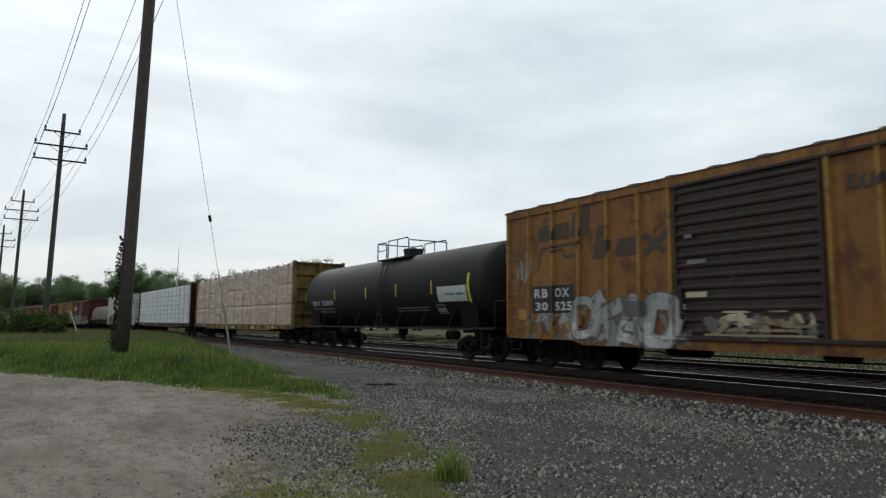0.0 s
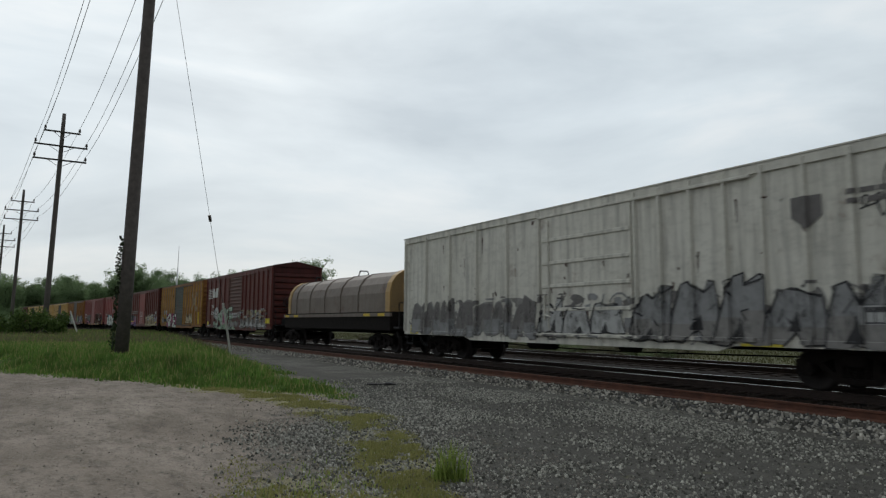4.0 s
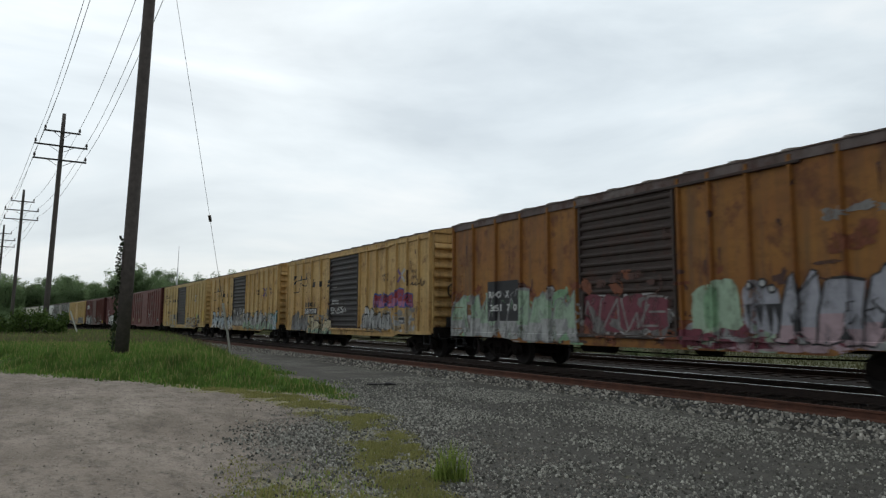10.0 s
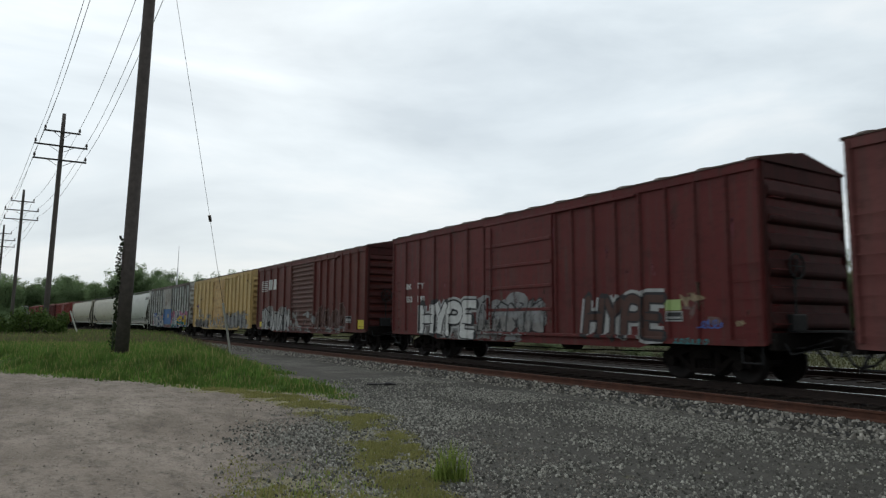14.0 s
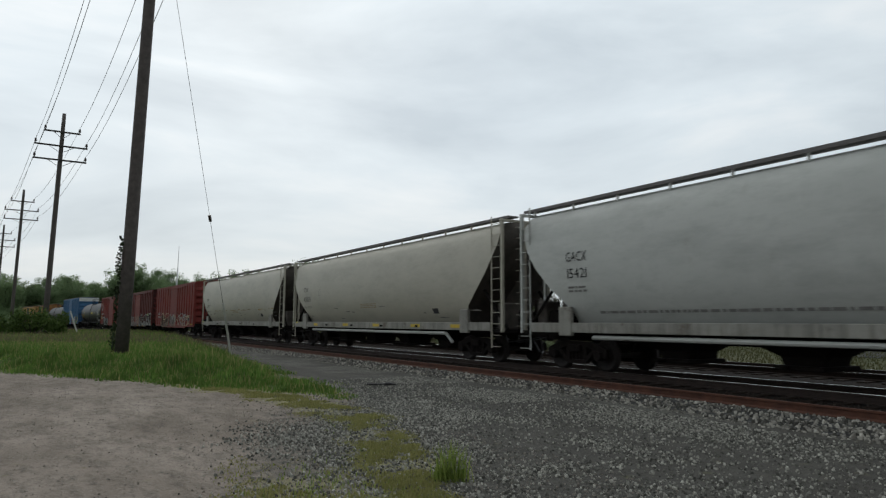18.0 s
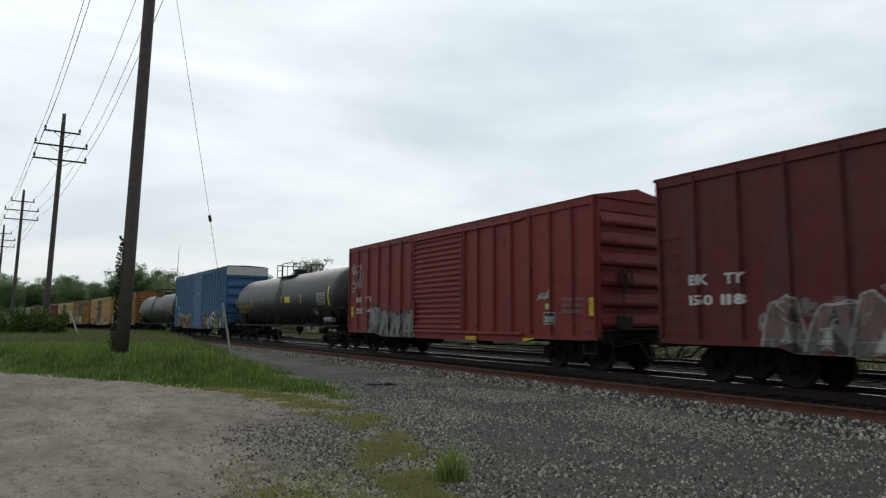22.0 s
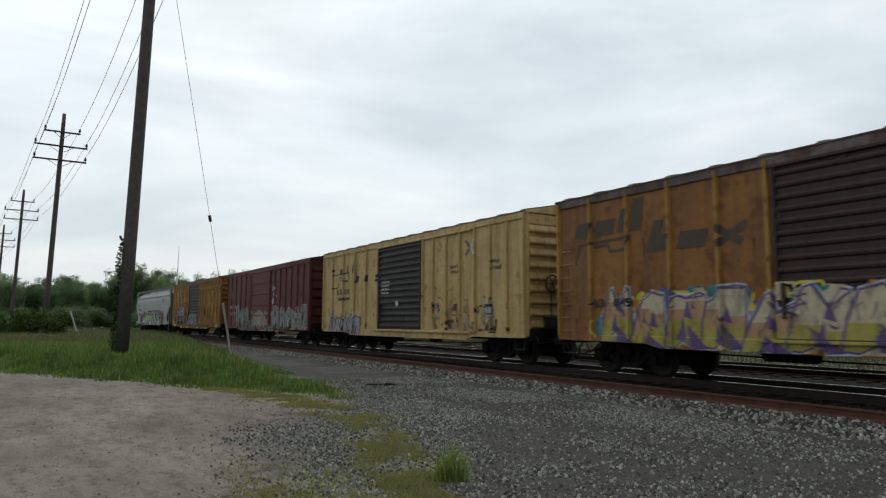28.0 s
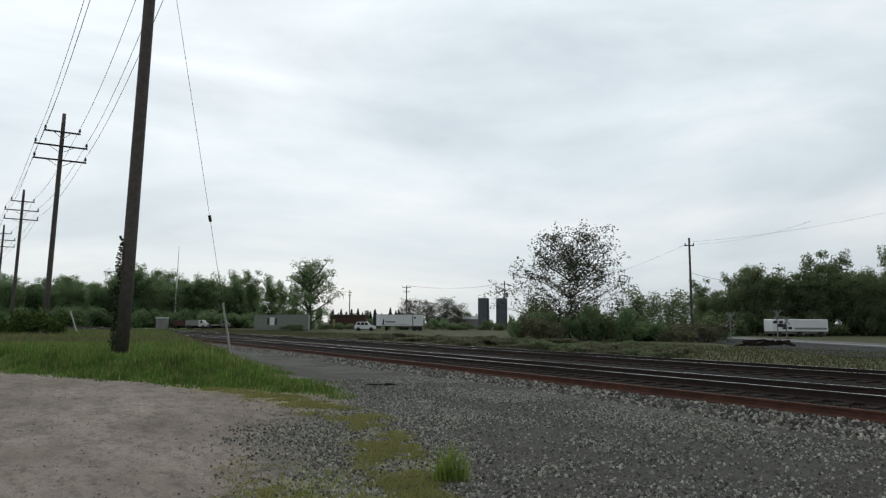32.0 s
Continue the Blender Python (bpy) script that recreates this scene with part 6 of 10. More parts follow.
# a low line of trees along the horizon behind the yard
for i in range(44):
    u = -0.30 + 0.74 * (i + rng.uniform(-0.4, 0.4)) / 44
    tree(rng.choice(("wood_a", "wood_b", "wood_c")), u, 300 + rng.uniform(-15, 25), rng.uniform(0.38, 0.56) * (1.25 if u < -0.17 else 1.0), L_WOOD, "low tree in a hazy line on the horizon", "trees on the horizon", rng.uniform(0, 360))
M_FIR = leafy("fir_needles", (0.012, 0.02, 0.012), (0.03, 0.042, 0.022))


def cone_place(rng):
    z = 1.0 + 7.0 * rng.random() ** 1.3
    r = (8.2 - z) * 0.26 * rng.random() ** 0.4
    a = rng.uniform(0, 6.28)
    return r * math.cos(a), r * math.sin(a), z


TREE_KINDS["fir"] = (Shape().tube((0, 0, -0.4), (0, 0, 8.0), 0.16, 6, 0.03).mesh("trunk"), leaves(700, 77, cone_place, 0.3))
for i in range(16):
    tree("fir", -0.165 + 0.115 * (i + rng.uniform(-0.3, 0.3)) / 16, 250 + rng.uniform(-12, 12), rng.uniform(0.55, 0.9), M_FIR, "small dark conifer in a distant row", "distant conifers", rng.uniform(0, 360))


def shrub(u, d, w, h, mat, label, group="", z=GROUND - 0.05):
    x, y = spot(u, d)
    key = ("shrub", round(u * 50) % 4)
    if key not in TREE_KINDS:
        seed = 90 + key[1]
        lumps = [(random.Random(seed + k).uniform(-0.8, 0.8), random.Random(seed + k + 9).uniform(-0.8, 0.8), random.Random(seed + k + 19).uniform(0.25, 0.85)) for k in range(6)]

        def lump_place(rng):
            c = Vector(rng.choice(lumps))
            return c + Vector((rng.gauss(0, 1), rng.gauss(0, 1), rng.gauss(0, 0.8))).normalized() * 0.42 * rng.random() ** 0.5
        stems = Shape()
        for c in lumps:
            stems.tube((0, 0, -0.1), c, 0.03, 4, 0.01)
        TREE_KINDS[key] = (stems.mesh("stem"), leaves(2600, seed, lump_place, 0.06))
    t = thing("shrub", label, "shrub", group, at=pose(x, y, z, 0, 0, u * 5000) @ Matrix.Diagonal((w / 2, w / 2, h, 1)))
    part("stem", TREE_KINDS[key][0], M_BARK, t)
    part("foliage", TREE_KINDS[key][1], mat, t)


L_DRY = leafy("dry_scrub_leaf", (0.095, 0.10, 0.055), (0.18, 0.165, 0.10), 0.3)
L_BUSH = leafy("bright_bush_leaf", (0.040, 0.075, 0.014), (0.10, 0.15, 0.035))
for u, d, w, h in ((-0.640, 56, 3.0, 1.5), (-0.615, 54, 3.2, 1.9), (-0.585, 57, 2.6, 1.7), (-0.655, 60, 3.0, 1.5)):
    shrub(u, d, w, h, L_BUSH, "bright green bush in the grass bank", z=height(*spot(u, d)))
for i in range(26):
    u = 0.118 + 0.285 * i / 25
    shrub(u, 62 + rng.uniform(-4, 10), rng.uniform(2.5, 4.2), rng.uniform(1.8, 3.4) if u < 0.27 else rng.uniform(0.8, 1.7), rng.choice((L_DARK, L_WOOD, L_DRY)) if u < 0.27 else rng.choice((L_DRY, L_DRY, L_WOOD)), "scrubby bush beyond the tracks", "scrub beyond the tracks")
for i in range(70):
    u = -0.12 + 0.46 * (i + rng.uniform(-0.4, 0.4)) / 70
    o_ = 24.5 + 12 * rng.random()
    shrub(u, o_ / (0.5222 + u * 0.853), rng.uniform(1.4, 3.2), rng.uniform(0.15, 0.5), rng.choice((L_DRY, L_DRY, L_DRY, L_DARK)), "low weedy scrub beside the far track", "low scrub by the far track")
for i in range(46):
    u = -0.71 + 0.44 * (i + rng.uniform(-0.3, 0.3)) / 46
    shrub(u, 172 + rng.uniform(-6, 8), rng.uniform(6, 9), rng.uniform(2.5, 4.5), L_WOOD, "undergrowth at the edge of the wood", "undergrowth of the wood")
for i in range(22):
    u = 0.40 + 0.36 * (i + rng.uniform(-0.3, 0.3)) / 22
    shrub(u, 98 + rng.uniform(-2, 4), rng.uniform(4, 6), rng.uniform(1.6, 3.2), L_DARK, "undergrowth at the edge of the roadside wood", "undergrowth of the roadside wood")
for i in range(22):
    u = -0.28 + 0.37 * i / 21
    shrub(u, 150 + rng.uniform(-8, 12), rng.uniform(3, 6), rng.uniform(1.0, 2.4), rng.choice((L_DARK, L_WOOD)), "low bush in the yard across the tracks", "bushes in the yard")

# ---- things across the tracks ----
M_CONT = plain("pale_green_grey_paint", (0.22, 0.235, 0.205), 0.6, 0.0, 0.1, 1.5, 0.05)
M_TRAILER = plain("white_trailer_paint", (0.72, 0.73, 0.74), 0.4, 0.0, 0.06, 1.2, 0.02)
M_GLASS = plain("dark_window_glass", (0.02, 0.022, 0.026), 0.1, 0.0, 0.1, 2.0, 0.0)
M_RUBBER = plain("tyre_rubber", (0.018, 0.018, 0.018), 0.85, 0.0, 0.2, 6.0, 0.0)
M_SILO = plain("blue_grey_silo_steel", (0.085, 0.105, 0.115), 0.55, 0.2, 0.18, 0.8, 0.05)
M_BRICK = plain("dull_brown_brick", (0.085, 0.05, 0.038), 0.9, 0.0, 0.25, 2.0, 0.1)
M_CONC = plain("worn_concrete", (0.13, 0.127, 0.12), 0.9, 0.0, 0.2, 0.7, 0.15)


def facing(u, d, turn=0.0, z=GROUND - 0.05):
    """A pose whose x axis runs across the view."""
    x, y = spot(u, d)
    return pose(x, y, z, 0, 0, 58.5 + turn)


def tyre(parent, x, y, r=0.5):
    w = part("wheel", shared(("road_wheel", r), lambda: Shape().lathe([(-0.12, r * 0.55), (-0.12, r * 0.92), (-0.08, r), (0.08, r), (0.12, r * 0.92), (0.12, r * 0.55)], 16, "y")), M_RUBBER, parent, at=(x, y, r))
    part("rim", shared(("road_rim", r), lambda: Shape().lathe([(-0.10, 0.05), (-0.10, r * 0.55), (0.10, r * 0.55), (0.10, 0.05)], 12, "y")), M_TRAILER, w)


box = thing("site_cabin", "pale green grey steel cabin with dark doorways", "cabin", at=facing(-0.240, 130, 2))
part("shell", Shape().box(-5.15, 5.15, -1.3, 1.3, 0.05, 2.95, 0.05), M_CONT, box)
for i in range(26):
    part("wall_rib", shared("wall_rib", lambda: Shape().box(-0.05, 0.05, -1.34, -1.3, 0.2, 2.8)), M_CONT, box, at=(-4.9 + i * 0.392, 0, 0))
for x in (-2.5, -0.95):
    part("doorway", Shape().box(x - 0.13, x + 0.13, -1.36, -1.29, 1.1, 2.35), M_GLASS, box)
part("doorframe", Shape().box(-2.15, -1.3, -1.36, -1.3, 1.0, 2.5, 0.02), M_TRAILER, box)
part("roof", Shape().box(-5.2, 5.2, -1.35, 1.35, 2.95, 3.03, 0.02), M_CONT, box)
shrub(-0.225, 127, 4.0, 1.0, L_DARK, "dark weeds in front of the cabin")

tra = thing("semi_trailer", "white box semi trailer with small dark emblem", "trailer", at=facing(-0.065, 130, 0))
part("box", Shape().box(-4.35, 4.6, -1.25, 1.25, 0.95, 3.15, 0.04), M_TRAILER, tra)
part("roof_rail", Shape().box(-4.38, 4.63, -1.28, 1.28, 3.1, 3.18, 0.02), INK["dull"], tra)
part("lower_rail", Shape().box(-4.38, 4.63, -1.28, 1.28, 0.88, 1.0, 0.02), INK["mid"], tra)
part("nose", Shape().box(-5.0, -4.38, -1.0, 1.0, 0.9, 3.0, 0.06), INK["black"], tra, "dark refrigeration unit")
part("stripe", Shape().box(-2.9, 2.0, -1.262, -1.25, 1.28, 1.34), INK["mid"], tra)
part("emblem", Shape().prism([(-3.2, 1.2), (-3.0, 2.3), (-2.75, 1.9), (-2.9, 1.6), (-2.8, 1.15)], -1.265, -1.25, "y"), INK["black"], tra)
part("word_bar", Shape().box(-2.55, -0.7, -1.265, -1.25, 1.62, 1.86), INK["mid"], tra)
part("door_seam", Shape().box(2.6, 2.75, -1.27, -1.25, 1.0, 3.1), INK["black"], tra)
part("door_mark", Shape().tube((3.1, -1.27, 2.55), (3.1, -1.25, 2.55), 0.2, 10), INK["black"], tra)
part("landing_gear", Shape().box(-2.6, -2.4, -0.9, -0.7, 0.05, 0.95).box(-2.6, -2.4, 0.7, 0.9, 0.05, 0.95), M_DARK, tra)
for x in (3.0, 4.0):
    for y in (-1.05, 1.05):
        tyre(tra, x, y, 0.48)

van = thing("white_suv", "white station wagon with dark windows parked in the yard", "car", at=facing(-0.116, 127, 0))
prof = [(-1.95, 0.35), (-1.95, 1.0), (-1.75, 1.12), (-1.5, 1.72), (0.35, 1.76), (0.95, 1.12), (1.8, 1.0), (1.95, 0.75), (1.95, 0.35)]
part("body", Shape().prism(prof, -0.85, 0.85, "y", 0.05), M_TRAILER, van)
for a, b in ((-1.45, -0.85), (-0.75, -0.1), (0.0, 0.5)):
    part("window", Shape().prism([(a, 1.14), (a + 0.05, 1.6), (b, 1.6), (b + (0.25 if b > 0.3 else 0), 1.14)], -0.875, -0.845, "y"), M_GLASS, van)
for x in (-1.2, 1.2):
    for y in (-0.8, 0.8):
        tyre(van, x, y, 0.36)
part("bumper", Shape().box(-2.02, -1.9, -0.8, 0.8, 0.4, 0.6, 0.02), INK["mid"], van)

for u, n in ((0.0613, "silo"), (0.0886, "silo")):
    s = thing("silo", "blue grey steel silo with a flat top", "silo", "pair of silos", at=facing(u, 165))
    part("shell", Shape().lathe([(0, 1.4), (7.4, 1.4), (7.75, 1.25), (7.8, 0.3)], 28, "z"), M_SILO, s)
    for k in range(6):
        part("hoop", shared("silo_hoop", lambda: Shape().lathe([(-0.04, 1.38), (-0.03, 1.43), (0.03, 1.43), (0.04, 1.38)], 28, "z")), M_SILO, s, at=(0, 0, 0.8 + k * 1.25))
    part("top_railing", Shape().pipe([(-1.3, 0, 7.5), (-1.3, 0, 8.4), (-0.6, 0, 8.4)], 0.04).pipe([(0.4, 0, 7.8), (0.4, 0, 8.3)], 0.12, 6), M_DARK, s)
    part("ladder", Shape().tube((1.0, -1.05, 0), (1.0, -1.05, 7.8), 0.05, 5), M_DARK, s)

wh = thing("brick_shed", "low dull brown brick shed behind the yard", "building", at=facing(-0.140, 175))
part("shell", Shape().box(-4.5, 4.5, -3, 3, 0, 3.4, 0.03), M_BRICK, wh)
part("roof", Shape().box(-4.7, 4.7, -3.2, 3.2, 3.4, 3.6, 0.03), INK["mid"], wh)
part("doorway", Shape().box(-3.9, -3.2, -3.05, -2.95, 0.2, 2.4), INK["tan"], wh)
low = thing("yard_building", "long low grey roofed building beyond the yard", "building", at=facing(0.02, 205))
part("shell", Shape().box(-9, 9, -4, 4, 0, 2.7, 0.03), INK["dull"], low)
part("roof", Shape().prism([(-4.3, 2.7), (0, 3.7), (4.3, 2.7)], -9.2, 9.2, "x"), INK["grey"], low)

shd = thing("equipment_hut", "small white steel equipment hut", "hut", at=facing(-0.420, 150))
part("shell", Shape().box(-1.05, 1.05, -0.9, 0.9, 0, 2.3, 0.03), INK["grey"], shd)
part("roof", Shape().box(-1.15, 1.15, -1.0, 1.0, 2.3, 2.5, 0.03), M_TRAILER, shd)
part("doorway", Shape().box(-0.4, 0.3, -0.93, -0.88, 0.1, 2.0), INK["dull"], shd)
for u, cab, bedm in ((-0.388, "brown", "brown"), (-0.368, "white", "grey"), (-0.335, "mid", "dull")):
    tk = thing("flatbed_truck", "small work truck parked beside the wood", "truck", at=facing(u, 152))
    part("cab", Shape().prism([(0.6, 0.5), (0.6, 1.9), (1.0, 2.0), (1.6, 1.95), (1.9, 1.3), (2.4, 1.2), (2.4, 0.5)], -0.95, 0.95, "y", 0.05), INK[cab], tk)
    part("bed", Shape().box(-2.3, 0.55, -1.0, 1.0, 0.7, 1.9 if cab != "mid" else 1.0, 0.03), INK[bedm], tk)
    part("window", Shape().box(1.05, 1.55, -0.97, -0.94, 1.35, 1.8), M_GLASS, tk)
    for x in (-1.6, 1.7):
        for y in (-0.9, 0.9):
            tyre(tk, x, y, 0.4)

mast = thing("radio_mast", "slender white radio mast before the wood", "mast", at=facing(-0.4022, 178))
part("mast", Shape().tube((0, 0, 0), (0.25, 0, 16), 0.26, 8, 0.17).tube((0.25, 0, 16), (0.3, 0, 21.8), 0.10, 6, 0.05), M_TRAILER, mast)
part("base", Shape().box(-0.4, 0.4, -0.4, 0.4, 0, 0.3, 0.02), M_CONC, mast)


def line_pole(u, d, h, arms, label, r=0.16):
    p = thing("service_pole", label, "utility pole", at=facing(u, d))
    part("shaft", Shape().tube((0, 0, -0.3), (0, 0, h), r, 8, r * 0.65), M_POLE, p)
    for z, hl in arms:
        arm = part("crossarm", Shape().box(-hl, hl, -0.06, 0.06, z - 0.06, z + 0.06), M_ARM, p)
        for x in (-hl + 0.08, hl - 0.08):
            part("insulator", Shape().tube((x, 0, z + 0.05), (x, 0, z + 0.28), 0.06, 6), M_INSUL, arm)
    return p


line_pole(-0.140, 210, 11.8, ((11.0, 0.6), (10.0, 0.5)), "slim timber pole far across the yard", 0.2)
line_pole(-0.0546, 150, 9.9, ((9.5, 0.95), (8.5, 0.7)), "timber pole behind the white trailer", 0.17)
pp = line_pole(0.093, 172, 12.4, ((11.6, 0.8), (10.0, 0.8)), "timber pole with transformer beside the silos", 0.2)
part("transformer", Shape().tube((0.6, 0, 8.2), (0.6, 0, 9.4), 0.42, 12), INK["mid"], pp)
line_pole(0.374, 75, 11.35, ((10.5, 0.55),), "timber pole standing before the roadside wood", 0.17)
sw = thing("service_line", "thin wires running off from the service poles", "power line")


def span(parent, p, q, sag, r=0.02):
    pts = [tuple(Vector(p).lerp(Vector(q), k / 12) - Vector((0, 0, sag * 4 * k / 12 * (1 - k / 12)))) for k in range(13)]
    part("wire", Shape().pipe(pts, r, 4), M_WIRE, parent)


def up(u, d, z):
    return (*spot(u, d), z)


span(sw, up(-0.0546, 150, 9.6), up(0.093, 172, 11.6), 1.0, 0.03)
span(sw, up(0.380, 75, 10.3), up(0.56, 66, 11.6), 0.5, 0.009)
span(sw, up(0.370, 75, 10.3), up(0.093, 172, 10.2), 2.5, 0.012)
span(sw, up(0.380, 75, 10.6), up(0.70, 60, 11.8), 0.4, 0.009)
span(sw, up(0.376, 75, 7.0), up(0.455, 82, 6.4), 0.2, 0.02)


def crossing_sign(u, d, h, lamps):
    s = thing("crossing_signal", "white crossbuck railway crossing signal on a post", "crossing signal", "crossing signals", at=facing(u, d))
    part("post", Shape().tube((0, 0, 0), (0, 0, h), 0.06, 8), INK["grey"], s)
    for k in (-1, 1):
        part("crossbuck_board", Shape().prism([(-0.36, -0.42 * k - 0.08), (-0.36, -0.42 * k + 0.08), (0.36, 0.42 * k + 0.08), (0.36, 0.42 * k - 0.08)], -0.10 - 0.02 * k, -0.08 - 0.02 * k, "y").moved(0, 0, h - 0.4), INK["grey"], s)
    part("lamp_bar", Shape().box(-0.5, 0.5, -0.08, -0.03, h - 1.2, h - 1.12), INK["dull"], s)
    for x in (-0.3, 0.3):
        lm = part("lamp_hood", Shape().tube((x, -0.28, h - 1.16), (x, -0.02, h - 1.16), 0.15, 12), INK["dull"] if not lamps else INK["black"], s)
        part("lens", Shape().tube((x, -0.29, h - 1.16), (x, -0.27, h - 1.16), 0.10, 12), INK["black"], lm)
    part("base", Shape().box(-0.25, 0.25, -0.25, 0.25, -0.1, 0.25, 0.02), M_CONC, s)


crossing_sign(0.4312, 58, 2.6, False)
crossing_sign(0.5015, 66, 3.0, True)
crossing_sign(0.5150, 70, 2.4, True)

rv = thing("box_truck_trailer", "long white trailer parked on the roadside grass", "trailer", at=facing(0.5305, 90, 2))
part("box", Shape().box(-3.9, 3.6, -1.2, 1.2, 0.65, 2.3, 0.06), M_TRAILER, rv)
part("window", Shape().box(-3.3, -2.0, -1.215, -1.19, 1.25, 1.7), M_GLASS, rv)
part("stripe", Shape().box(-1.0, 3.4, -1.215, -1.19, 0.95, 1.2), INK["grey"], rv)
part("skirt", Shape().box(-3.8, 3.5, -1.1, 1.1, 0.35, 0.65), INK["mid"], rv)
for x in (-3.2, -0.3, 2.6):
    for y in (-1.0, 1.0):
        tyre(rv, x, y, 0.4)

road = Shape()
ra, rb = Vector((*spot(0.392, 78), 0)), Vector((*spot(0.80, 38), 0))
rd = (rb - ra).normalized()
rn = Vector((-rd.y, rd.x, 0))
rz = GROUND + 0.10
for k in range(12):
    p = ra + (rb - ra) * (k / 12)
    q = ra + (rb - ra) * ((k + 1) / 12)
    road.add([(p.x, p.y, rz), (q.x, q.y, rz), (q.x + rn.x * 4.5, q.y + rn.y * 4.5, rz), (p.x + rn.x * 4.5, p.y + rn.y * 4.5, rz), (p.x, p.y, GROUND - 0.2), (q.x, q.y, GROUND - 0.2), (q.x + rn.x * 4.5, q.y + rn.y * 4.5, GROUND - 0.2), (p.x + rn.x * 4.5, p.y + rn.y * 4.5, GROUND - 0.2)], [(0, 1, 2, 3), (0, 4, 5, 1), (3, 2, 6, 7)])
tagged(part("road", road, M_CONC), "pale worn road leading off beyond the crossing", "road", kind="structure")
tagged(part("road_edge", Shape().tube(ra + Vector((0, 0, GROUND + 0.05)), rb + Vector((0, 0, GROUND + 0.05)), 0.10, 6), INK["grey"]), "pale concrete edge of the road", "kerb", kind="structure")
gp = thing("gravel_apron", "bare grey gravel beside the crossing road", "ground", kind="structure")
ap = [spot(0.395, 60), spot(0.40, 75), spot(0.80, 38), spot(0.80, 30.5), spot(0.60, 34)]
part("gravel", Shape().prism([(x, y) for x, y in ap], GROUND - 0.2, GROUND - 0.03, "z"), ballast_material("apron_gravel", (0.05, 0.05, 0.048), (0.10, 0.10, 0.095), 8.0), gp)
deb = thing("debris_heap", "heap of dark timbers dumped by the crossing", "debris", at=facing(0.475, 50))
rngd = random.Random(31)
for i in range(12):
    x, z, a = rngd.uniform(-1.2, 2.0), rngd.uniform(0.08, 0.4), rngd.uniform(-25, 25)
    part("timber", shared(("timber", i % 3), lambda: Shape().box(-0.7, 0.7, -0.1, 0.1, -0.08, 0.08, 0.015)), M_TIE, deb, at=pose(x, rngd.uniform(-0.4, 0.4), z, rngd.uniform(-15, 15), rngd.uniform(-15, 15), a))
stub = thing("concrete_post", "short pale concrete post in the scrub", "post", at=facing(0.386, 60))
part("post", Shape().box(-0.25, 0.25, -0.2, 0.2, 0, 0.95, 0.04), M_CONC, stub)
deb2 = thing("scrap_iron", "small dark scrap of iron lying on the gravel", "scrap", at=pose(-15.4, 7.7, GROUND + 0.02, 0, 0, 60))
part("scrap", Shape().box(-0.45, 0.3, -0.05, 0.05, 0, 0.035, 0.01).box(0.0, 0.2, -0.09, 0.08, 0.0, 0.06, 0.02), M_DARK, deb2)


# ---- the train, front to rear ----


def pool_boxcar(label, rear, coat, door_coat=None, emblem="black", crosses=None, big=False, door=(-2.15, 1.3), say=True, **kw):
    sd = boxcar(label, rear, coat, door_coat or P_BLACKDOOR, door, "corrugated", 4, 6, **kw)
    if emblem:
        track_emblem(sd, emblem, -7.0 - sd.shift, -1.7 - sd.shift, 2.81, 4.1) if not big else track_emblem(sd, emblem, -7.5, -2.35, 2.8, 4.1, big)
    if say:
        slogans(sd, "faded_black" if not big else "gold", 3.75, 6.25, 3.2)
    return sd


